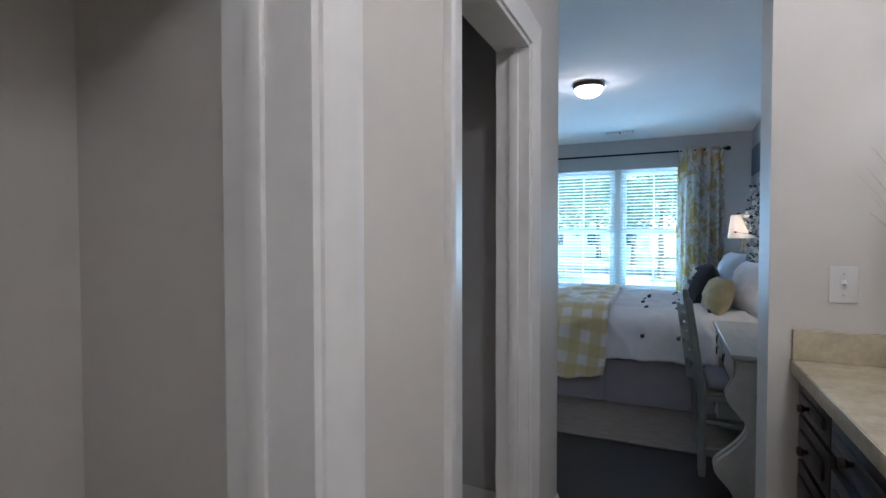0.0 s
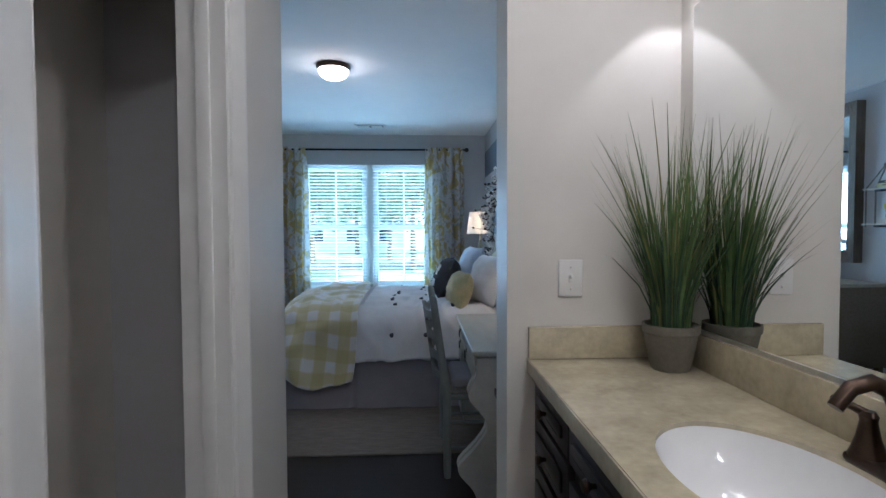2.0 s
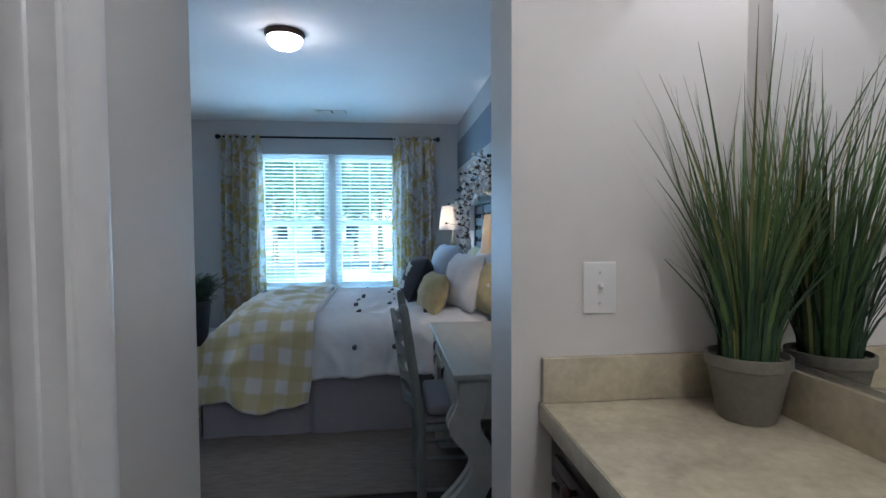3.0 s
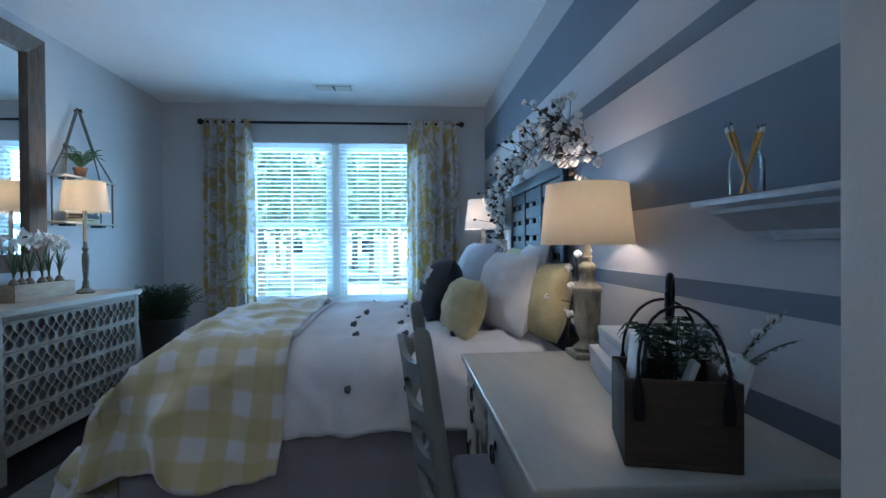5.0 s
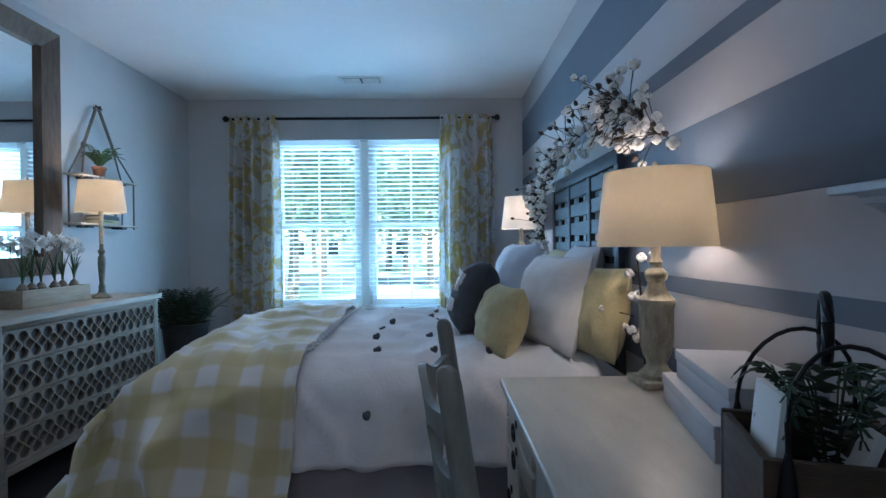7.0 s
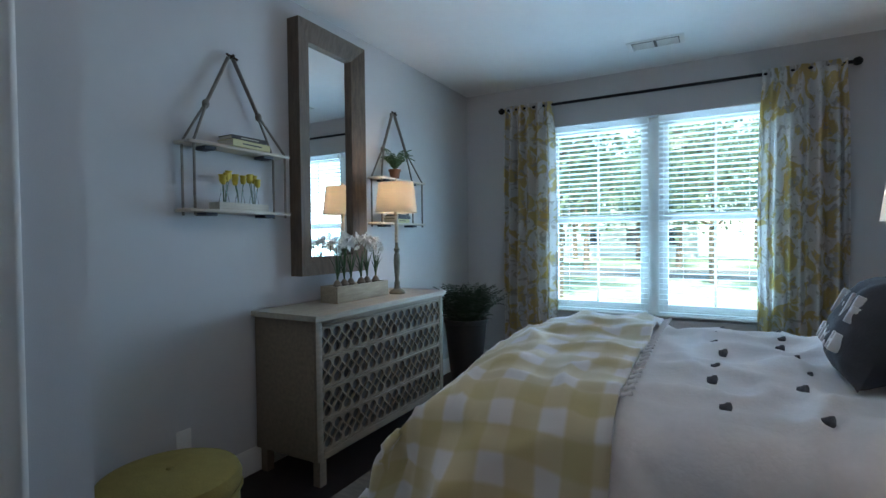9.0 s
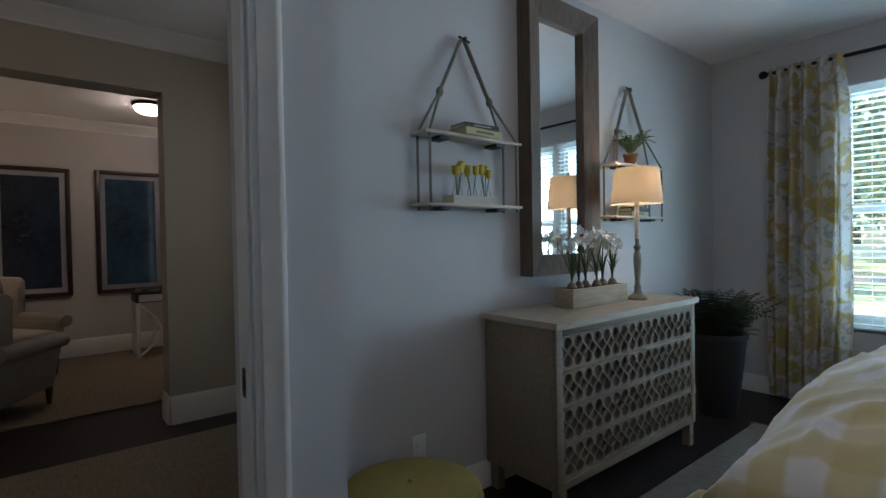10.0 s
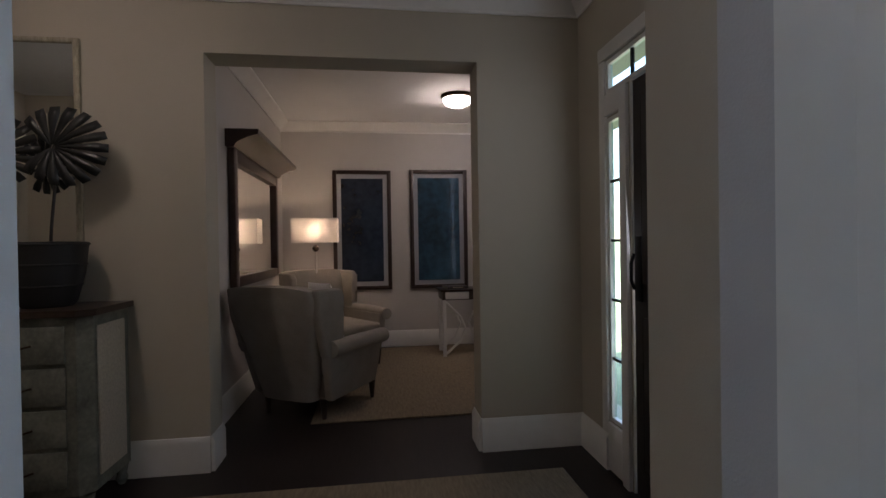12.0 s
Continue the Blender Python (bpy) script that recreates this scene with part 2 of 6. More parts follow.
add_box(bm, (-3.46, FY, 1.975), (SX0, FY + 0.02, 2.12))
structure("wall_front_board", bm, M_wall_foyer, "beige boarding beside the sidelight", "wall")
structure("wall_den_west", box((RX - 0.1, RY0 - 0.1, 0), (RX, RY1 + 0.1, RC)), M_wall_den, "taupe den wall behind two pictures", "wall")
structure("wall_den_south", box((RX, RY0 - 0.1, 0), (FX - 0.2, RY0, RC)), M_wall_den, "taupe den wall with a dark mirror", "wall")
structure("wall_den_north", box((RX, RY1, 0), (FX - 0.2, RY1 + 0.1, RC)), M_wall_den, "taupe den wall", "wall")

# ---- more materials ----
M_counter = mat("cream_cultured_marble", (0.52, 0.455, 0.32), 0.22, vary=0.24, scale=9, coat=0.2)
M_espresso = mat("espresso_cabinet_paint", (0.022, 0.016, 0.014), 0.32, vary=0.25, scale=6, grain=(6, 6, 1), bump=0.05, bump_scale=60)
M_porcelain = mat("white_porcelain", (0.82, 0.82, 0.80), 0.12, vary=0.02, coat=0.4)
M_bronze = mat("oil_rubbed_bronze", (0.06, 0.038, 0.026), 0.3, 0.85, vary=0.3, scale=30)
M_black = mat("matt_black_metal", (0.014, 0.014, 0.015), 0.45, 0.5, vary=0.2, scale=30)
M_steel = mat("brushed_nickel", (0.55, 0.53, 0.50), 0.3, 0.95, vary=0.1, scale=40)
M_plastic = mat("white_switch_plastic", (0.74, 0.73, 0.70), 0.3, vary=0.02)
M_potgrey = mat("grey_green_pot_clay", (0.17, 0.155, 0.12), 0.8, vary=0.25, scale=14, bump=0.4, bump_scale=90)
M_soil = mat("dark_moss_soil", (0.05, 0.045, 0.03), 0.95, vary=0.5, scale=40, bump=1.0, bump_scale=150)
M_blade = mat("grass_blade_green", (0.085, 0.150, 0.045), 0.5, vary=0.4, scale=5, grain=(1, 1, 2))
M_blade_dry = mat("grass_blade_straw", (0.22, 0.215, 0.07), 0.55, vary=0.35, scale=6)
M_blade_dark = mat("grass_blade_deep_green", (0.030, 0.075, 0.034), 0.5, vary=0.35, scale=6)
M_leaf = mat("leaf_green", (0.045, 0.10, 0.03), 0.5, vary=0.4, scale=12)
M_sage = mat("dried_sage_leaf", (0.16, 0.18, 0.14), 0.7, vary=0.3, scale=14)
M_fern = mat("dark_fern_green", (0.022, 0.045, 0.020), 0.6, vary=0.4, scale=12)
M_candle = mat("verdigris_candlestick_wood", (0.20, 0.20, 0.155), 0.65, vary=0.45, scale=22, grain=(3, 3, 1), bump=0.3, bump_scale=70)
M_antique = mat("antiqued_cream_wood", (0.35, 0.315, 0.235), 0.65, vary=0.45, scale=16, grain=(3, 3, 1), bump=0.3, bump_scale=70)
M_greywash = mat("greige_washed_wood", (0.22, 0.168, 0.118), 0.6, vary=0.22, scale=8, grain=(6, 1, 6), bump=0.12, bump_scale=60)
# the dresser's top, in a paler tone than its body
M_dresser_top = mat("pale_dresser_top", (0.40, 0.35, 0.28), 0.5, vary=0.18, scale=8, grain=(6, 1, 6), bump=0.1, bump_scale=60)
M_whitewash = mat("whitewashed_wood", (0.52, 0.47, 0.39), 0.6, vary=0.2, scale=9, grain=(8, 1, 8), bump=0.15, bump_scale=60)
M_planter_wood = mat("tan_planter_wood", (0.36, 0.29, 0.20), 0.7, vary=0.25, scale=9, grain=(8, 1, 8), bump=0.2, bump_scale=60)
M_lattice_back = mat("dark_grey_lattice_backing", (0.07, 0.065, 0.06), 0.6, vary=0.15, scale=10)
M_desk = mat("ivory_desk_paint", (0.50, 0.475, 0.415), 0.36, vary=0.10, scale=5, grain=(4, 1, 4), bump=0.06, bump_scale=50)
M_deskgrey = mat("grey_green_chair_paint", (0.20, 0.21, 0.19), 0.5, vary=0.18, scale=9, grain=(3, 3, 1), bump=0.1, bump_scale=60)
M_barn = mat("brown_barn_wood", (0.12, 0.085, 0.06), 0.6, vary=0.45, scale=7, grain=(7, 7, 1), bump=0.4, bump_scale=60)
M_tote = mat("dark_weathered_tote_wood", (0.075, 0.047, 0.029), 0.8, vary=0.4, scale=9, grain=(1, 1, 6), bump=0.3, bump_scale=60)
M_navy = mat("charcoal_blue_stained_wood", (0.042, 0.050, 0.066), 0.6, vary=0.3, scale=8, grain=(6, 1, 6), bump=0.2, bump_scale=60)
M_rope = mat("grey_jute_rope", (0.21, 0.19, 0.165), 0.9, vary=0.3, scale=60, bump=0.8, bump_scale=300)
M_cotton = mat("white_cotton_fluff", (0.78, 0.76, 0.73), 0.95, vary=0.1, scale=60, bump=0.6, bump_scale=250, sheen=0.3)
M_twig = mat("dark_brown_twig", (0.055, 0.035, 0.025), 0.8, vary=0.3, scale=30)
M_linen_white = mat("white_bed_linen", (0.76, 0.75, 0.76), 0.9, vary=0.06, scale=9, bump=0.35, bump_scale=90, sheen=0.2)
M_linen_blue = mat("pale_blue_linen", (0.55, 0.62, 0.72), 0.9, vary=0.06, scale=9, bump=0.35, bump_scale=90, sheen=0.2)
M_linen_yellow = mat("mustard_yellow_linen", (0.52, 0.45, 0.25), 0.9, vary=0.18, scale=14, bump=0.5, bump_scale=120, sheen=0.2)
M_linen_grey = mat("charcoal_pillow_cloth", (0.055, 0.058, 0.068), 0.9, vary=0.15, scale=20, bump=0.4, bump_scale=160)
M_skirt = mat("grey_lavender_bed_skirt", (0.29, 0.27, 0.29), 0.9, vary=0.08, scale=9, bump=0.2, bump_scale=160)
M_pom = mat("slate_pompom_yarn", (0.10, 0.105, 0.12), 0.95, vary=0.3, scale=60, bump=0.8, bump_scale=300)
M_rug = mat("taupe_woven_rug", (0.22, 0.185, 0.155), 0.95, vary=0.25, scale=10, grain=(1, 4, 1), bump=0.8, bump_scale=260)
M_jute = mat("tan_jute_rug", (0.25, 0.195, 0.13), 0.95, vary=0.25, scale=14, grain=(1, 5, 1), bump=0.9, bump_scale=240)
M_uph = mat("oatmeal_upholstery", (0.30, 0.27, 0.235), 0.9, vary=0.10, scale=10, bump=0.35, bump_scale=220)
M_stool = mat("mustard_ottoman_cloth", (0.26, 0.195, 0.05), 0.9, vary=0.12, scale=14, bump=0.5, bump_scale=150)
M_planter_dark = mat("charcoal_planter_resin", (0.02, 0.02, 0.022), 0.55, vary=0.2, scale=12)
M_leafblack = mat("black_lacquered_leaf", (0.016, 0.018, 0.017), 0.32, vary=0.3, scale=14)
M_petal = mat("white_petal", (0.80, 0.80, 0.76), 0.6, vary=0.05, scale=20)
M_yellow_petal = mat("yellow_tulip_petal", (0.62, 0.47, 0.05), 0.55, vary=0.15, scale=30)
M_terracotta = mat("terracotta_pot", (0.30, 0.13, 0.07), 0.8, vary=0.2, scale=20, bump=0.2, bump_scale=90)
M_bookcream = mat("cream_book_cloth", (0.52, 0.47, 0.25), 0.7, vary=0.15, scale=20)
M_bookdark = mat("dark_book_cloth", (0.06, 0.055, 0.05), 0.6, vary=0.3, scale=20)
M_page = mat("book_pages", (0.6, 0.56, 0.46), 0.9, vary=0.1, scale=60, grain=(1, 1, 30))
M_paper = mat("white_paper", (0.70, 0.69, 0.66), 0.8, vary=0.06, scale=6)
M_boxgrey = mat("grey_keepsake_box_paper", (0.46, 0.46, 0.48), 0.7, vary=0.06, scale=8)
M_pencil = mat("yellow_pencil_lacquer", (0.55, 0.30, 0.06), 0.35, vary=0.15, scale=30, random_each=0.15)
M_cornice = mat("pale_grey_shelf_paint", (0.42, 0.42, 0.43), 0.5, vary=0.12, scale=8, grain=(1, 4, 1), bump=0.1, bump_scale=60)
M_distress = mat("distressed_sage_paint", (0.17, 0.18, 0.15), 0.65, vary=0.5, scale=9, bump=0.2, bump_scale=60)
M_darktop = mat("dark_walnut_top", (0.045, 0.028, 0.02), 0.35, vary=0.35, scale=6, grain=(1, 8, 1), bump=0.08, bump_scale=50)
M_mahogany = mat("dark_mahogany_frame", (0.035, 0.018, 0.014), 0.3, vary=0.3, scale=8)
M_doorblack = mat("dark_front_door_stain", (0.018, 0.012, 0.010), 0.4, vary=0.3, scale=6, grain=(6, 6, 1))
M_mat_board = mat("grey_picture_mat", (0.34, 0.35, 0.38), 0.8, vary=0.05, scale=6)


def glass_mat(name, colour=(1, 1, 1), rough=0.0):
    m = bpy.data.materials.new(name)
    m.use_nodes = True
    t, b = tree_of(m)
    b.inputs["Base Color"].default_value = (*colour, 1)
    b.inputs["Transmission Weight"].default_value, b.inputs["Roughness"].default_value, b.inputs["IOR"].default_value = 1.0, rough, 1.45
    return m


def pane_mat(name, tint):
    """Thin window glass: clear, with a faint gloss."""
    m = bpy.data.materials.new(name)
    m.use_nodes = True
    t, b = tree_of(m)
    tr = t.nodes.new("ShaderNodeBsdfTransparent")
    tr.inputs[0].default_value = (*tint, 1)
    gl = t.nodes.new("ShaderNodeBsdfGlossy")
    gl.inputs["Roughness"].default_value = 0.02
    mx = t.nodes.new("ShaderNodeMixShader")
    mx.inputs[0].default_value = 0.04
    t.links.new(tr.outputs[0], mx.inputs[1])
    t.links.new(gl.outputs[0], mx.inputs[2])
    t.links.new(mx.outputs[0], t.nodes["Material Output"].inputs[0])
    return m


def mirror_mat(name, colour=(0.88, 0.9, 0.9)):
    m = bpy.data.materials.new(name)
    m.use_nodes = True
    t, b = tree_of(m)
    b.inputs["Base Color"].default_value = (*colour, 1)
    b.inputs["Metallic"].default_value, b.inputs["Roughness"].default_value = 1.0, 0.01
    return m


def glow_mat(name, colour, strength):
    m = bpy.data.materials.new(name)
    m.use_nodes = True
    t, b = tree_of(m)
    b.inputs["Base Color"].default_value = (0.8, 0.8, 0.78, 1)
    b.inputs["Emission Color"].default_value, b.inputs["Emission Strength"].default_value = (*colour, 1), strength
    return m


def shade_mat(name, colour):
    """Lamp shade cloth, which lets part of the bulb's light through."""
    m = mat(name, colour, 0.9, vary=0.05, scale=60, bump=0.3, bump_scale=400)
    t, b = tree_of(m)
    tl = t.nodes.new("ShaderNodeBsdfTranslucent")
    tl.inputs[0].default_value = (*colour, 1)
    mx = t.nodes.new("ShaderNodeMixShader")
    mx.inputs[0].default_value = 0.5
    t.links.new(b.outputs[0], mx.inputs[1])
    t.links.new(tl.outputs[0], mx.inputs[2])
    t.links.new(mx.outputs[0], t.nodes["Material Output"].inputs[0])
    return m


def uv_pattern(name, kind):
    """Cloth with a printed or woven pattern laid along the cloth's own width and length, in metres."""
    m = bpy.data.materials.new(name)
    m.use_nodes = True
    t, b = tree_of(m)
    b.inputs["Roughness"].default_value = 0.9
    b.inputs["Sheen Weight"].default_value = 1.0 if kind == "gingham" else 0.15
    b.inputs["Sheen Roughness"].default_value = 0.45
    uv = t.nodes.new("ShaderNodeUVMap")
    uv.uv_map = "cloth"
    nz = t.nodes.new("ShaderNodeTexNoise")
    nz.inputs["Scale"].default_value = 260
    t.links.new(uv.outputs[0], nz.inputs[0])
    bp = t.nodes.new("ShaderNodeBump")
    bp.inputs["Strength"].default_value, bp.inputs["Distance"].default_value = 0.3, 0.003
    t.links.new(nz.outputs[0], bp.inputs["Height"])
    t.links.new(bp.outputs[0], b.inputs["Normal"])

    def math_node(op, a, c=None):
        n = t.nodes.new("ShaderNodeMath")
        n.operation = op
        for k, v in enumerate((a, c)):
            if v is None:
                continue
            if isinstance(v, (int, float)):
                n.inputs[k].default_value = v
            else:
                t.links.new(v, n.inputs[k])
        return n.outputs[0]

    def mixed(fac, c1, c2):
        n = t.nodes.new("ShaderNodeMix")
        n.data_type = "RGBA"
        t.links.new(fac, n.inputs[0])
        for k, c in ((6, c1), (7, c2)):
            if isinstance(c, tuple):
                n.inputs[k].default_value = (*c, 1)
            else:
                t.links.new(c, n.inputs[k])
        return n.outputs[2]

    def eased(v, a, c):
        n = t.nodes.new("ShaderNodeMapRange")
        n.interpolation_type = "SMOOTHSTEP"
        n.inputs[1].default_value, n.inputs[2].default_value = a, c
        t.links.new(v, n.inputs[0])
        return n.outputs[0]

    if kind == "gingham":
        sep = t.nodes.new("ShaderNodeSeparateXYZ")
        t.links.new(uv.outputs[0], sep.inputs[0])
        bands = []
        for k in (0, 1):
            f = math_node("FRACT", math_node("DIVIDE", sep.outputs[k], 0.158))
            bands.append(eased(math_node("ABSOLUTE", math_node("SUBTRACT", f, 0.5)), 0.19, 0.29))
        s = math_node("MULTIPLY", math_node("ADD", bands[0], bands[1]), 0.5)
        big = t.nodes.new("ShaderNodeTexNoise")
        big.inputs["Scale"].default_value = 5
        t.links.new(uv.outputs[0], big.inputs[0])
        ramp = t.nodes.new("ShaderNodeValToRGB")
        ramp.color_ramp.elements[0].color = (0.72, 0.70, 0.69, 1)
        ramp.color_ramp.elements[1].color = (0.54, 0.455, 0.21, 1)
        el = ramp.color_ramp.elements.new(0.5)
        el.color = (0.60, 0.52, 0.31, 1)
        t.links.new(s, ramp.inputs[0])
        out = ramp.outputs[0]
        out = mixed(math_node("MULTIPLY", big.outputs[0], 0.18), out, (0.6, 0.56, 0.45))
    else:
        n1 = t.nodes.new("ShaderNodeTexNoise")
        n1.inputs["Scale"].default_value, n1.inputs["Detail"].default_value, n1.inputs["Distortion"].default_value = 7.5, 3, 1.0
        n2 = t.nodes.new("ShaderNodeTexNoise")
        n2.inputs["Scale"].default_value, n2.inputs["Detail"].default_value, n2.inputs["Distortion"].default_value = 13.0, 4, 1.4
        mp = t.nodes.new("ShaderNodeMapping")
        mp.inputs["Location"].default_value = (3.1, 7.7, 0)
        t.links.new(uv.outputs[0], n1.inputs[0])
        t.links.new(uv.outputs[0], mp.inputs[0])
        t.links.new(mp.outputs[0], n2.inputs[0])
        out = mixed(eased(n1.outputs[0], 0.49, 0.56), (0.80, 0.785, 0.78), (0.66, 0.53, 0.25))
        out = mixed(eased(n2.outputs[0], 0.55, 0.64), out, (0.54, 0.50, 0.46))
        tl = t.nodes.new("ShaderNodeBsdfTranslucent")
        t.links.new(out, tl.inputs[0])
        mx = t.nodes.new("ShaderNodeMixShader")
        mx.inputs[0].default_value = 0.5
        t.links.new(b.outputs[0], mx.inputs[1])
        t.links.new(tl.outputs[0], mx.inputs[2])
        t.links.new(mx.outputs[0], t.nodes["Material Output"].inputs[0])
    t.links.new(out, b.inputs["Base Color"])
    return m


M_glass = glass_mat("clear_glass")
M_pane = pane_mat("window_glass", (0.88, 1.0, 0.97))
M_mirror = mirror_mat("silvered_mirror")
M_dome = glow_mat("lit_frosted_glass", (1.0, 0.96, 0.92), 1.6)
M_bulb = glow_mat("lit_bulb", (1.0, 0.82, 0.62), 5.0)
M_shade = shade_mat("oatmeal_shade_cloth", (0.60, 0.55, 0.46))
M_shade_white = shade_mat("white_shade_cloth", (0.76, 0.73, 0.70))
M_gingham = uv_pattern("yellow_gingham_cloth", "gingham")
M_curtain = uv_pattern("yellow_grey_floral_curtain", "floral")


# ---- trim: casings, baseboards, crown ----
def casing_outline(w):
    """The section of a door casing: (along the wall, out from it)."""
    return [(0, 0), (0, 0.010), (0.012, 0.014), (w * 0.55, 0.016), (w * 0.7, 0.022), (w - 0.012, 0.024), (w, 0.020), (w, 0)]


def door_casing_x(name, x, out, y0, y1, top, label, w=0.085):
    """Casing round an opening in a wall that runs along y, on its face at x; out is the side it stands out to."""
    group = tagged(new(name), label, "door casing", kind="structure")
    o = casing_outline(w)
    part("jamb_casing", prism([(x + out * b, y0 - a) for a, b in o], "z", 0, top + w), M_trim, group)
    part("jamb_casing", prism([(x + out * b, y1 + a) for a, b in o], "z", 0, top + w), M_trim, group)
    part("head_casing", prism([(x + out * (b + 0.001), top + a) for a, b in o], "y", y0 - w, y1 + w), M_trim, group)
    return group


def lining_x(group, x0, x1, y0, y1, top, stop=0.5):
    """Jambs, head and door stop that line an opening."""
    part("jamb", box((x0 - 0.002, y0, 0), (x1 + 0.002, y0 + 0.016, top)), M_trim, group)
    part("jamb", box((x0 - 0.002, y1 - 0.016, 0), (x1 + 0.002, y1, top)), M_trim, group)
    part("head_jamb", box((x0 - 0.002, y0 + 0.016, top - 0.016), (x1 + 0.002, y1 - 0.016, top)), M_trim, group)
    s0 = x0 + (x1 - x0) * stop
    part("door_stop", box((s0, y0 + 0.016, 0), (s0 + 0.035, y0 + 0.027, top - 0.016), 0.003), M_trim, group)
    part("door_stop", box((s0, y1 - 0.027, 0), (s0 + 0.035, y1 - 0.016, top - 0.016), 0.003), M_trim, group)


g = door_casing_x("door_trim_closet", BX0, 1, D2[0], D2[1], D2[3], "white moulded casing round an open doorway")
lining_x(g, BX0 - 0.12, BX0, D2[0], D2[1], D2[3], 0.4)
g = door_casing_x("door_trim_linen", BX0, 1, D1[0], D1[1], D1[3], "white moulded casing round an open linen closet")
lining_x(g, BX0 - 0.17, BX0, D1[0], D1[1], D1[3], 0.3)
g = door_casing_x("door_trim_bedroom", JX1, 1, DY0, DY1, DH, "white moulded casing round the bedroom doorway", 0.06)
lining_x(g, JX1 - 0.13, JX1, DY0, DY1, DH, 0.62)
strike = part("strike_plate", box((-1.080, DY1 - 0.0185, 0.815), (-1.040, DY1 - 0.016, 0.89), 0.0008), M_bronze, g, "dark bronze strike plate")
part("latch_hole", box((-1.070, DY1 - 0.0192, 0.837), (-1.052, DY1 - 0.0183, 0.868)), M_black, strike)


def baseboard(name, a, b, out, h=0.13, t=0.015):
    """A skirting from a to b on the floor, standing out along the unit vector out."""
    (ax, ay), (bx, by) = a, b
    prof = [(0, 0), (t, 0), (t, h - 0.03), (t * 0.55, h - 0.01), (t * 0.35, h), (0, h)]
    bm = bmesh.new()
    ra = [bm.verts.new((ax + out[0] * p, ay + out[1] * p, z)) for p, z in prof]
    rb = [bm.verts.new((bx + out[0] * p, by + out[1] * p, z)) for p, z in prof]
    for k in range(len(prof)):
        bm.faces.new((ra[k], ra[(k + 1) % len(prof)], rb[(k + 1) % len(prof)], rb[k]))
    bm.faces.new(ra)
    bm.faces.new(rb[::-1])
    return structure(name, bm, M_trim, "white painted baseboard", "baseboard")


e = 0.001
baseboard("baseboard_bath_1", (BX0 + e, D2[1] + 0.085), (BX0 + e, YN), (1, 0))
baseboard("baseboard_bath_2", (BX0 + e, D1[1] + 0.085), (BX0 + e, D2[0] - 0.085), (1, 0))
baseboard("baseboard_bath_3", (OX1, BY - e), (1.215, BY - e), (0, -1))
baseboard("baseboard_closet", (-0.20 + e, 1.6), (-0.20 + e, YN - 0.1), (1, 0))
baseboard("baseboard_linen", (-0.45, 1.5 - e), (BX0 - 0.12, 1.5 - e), (0, -1))
baseboard("baseboard_closet_end", (-0.18, YN - 0.1 - e), (BX0 - 0.12, YN - 0.1 - e), (0, -1))
baseboard("baseboard_west", (XL + e, 4.24), (XL + e, YW), (1, 0))
baseboard("baseboard_north", (XL, YW - e), (XR, YW - e), (0, -1))
baseboard("baseboard_east", (XR - e, YN), (XR - e, YW), (-1, 0))
baseboard("baseboard_doorway", (JX1 + e, DY1 + 0.06), (JX1 + e, 4.24), (1, 0))

# slate stripes painted on the bed wall, a paint film proud of it
for n, (z0, z1) in enumerate(((2.045, 2.375), (1.75, 1.815), (1.285, 1.553), (0.998, 1.055), (0.70, 0.80)), 1):
    structure("wall_stripe_%d" % n, box((XR - 0.003, YN + 0.001, z0), (XR + 0.002, YW - 0.001, z1)), M_stripe, "slate blue painted wall stripe", "wall stripe")


# ---- bathroom ----
def vanity():
    v = thing("vanity_cabinet", (1.225, 0.2, 0), "dark espresso wooden bathroom vanity with raised panels", "vanity")
    part("body", box((0.02, 0, 0.10), (0.443, 2.598, 0.70)), M_espresso, v)
    part("face_frame", box((0.02, 0, 0.7005), (0.04, 2.598, 0.862)), M_espresso, v)
    part("end_panel", box((0.0405, 2.575, 0.7005), (0.443, 2.598, 0.862)), M_espresso, v)
    part("toe_kick", box((0.08, 0, 0.0), (0.443, 2.598, 0.10)), M_espresso, v)
    y = 2.585
    for w, kind in ((0.36, "drawers"), (0.44, "doors"), (0.44, "doors"), (0.36, "drawers"), (0.44, "doors")):
        rows = ((0.12, 0.34), (0.36, 0.58), (0.60, 0.73)) if kind == "drawers" else ((0.12, 0.70),)
        rows = rows + ((0.745, 0.85),)
        for z0, z1 in rows:
            bm = box((-0.002, y - w + 0.006, z0), (0.02, y - 0.006, z1), 0.004)
            add_box(bm, (-0.012, y - w + 0.045, z0 + 0.035), (0.0, y - 0.045, z1 - 0.035), 0.009)
            f = part("drawer_front" if z1 - z0 < 0.3 else "cabinet_door", bm, M_espresso, v)
            part("knob", lathe([(0, -0.03), (0.012, -0.028), (0.016, -0.02), (0.007, -0.01), (0.006, 0.002)], 12), M_bronze, f, "dark bronze knob").matrix_local = pose(-0.012, y - w / 2, (z0 + z1) / 2, 0, 90, 0)
        y -= w
    return v


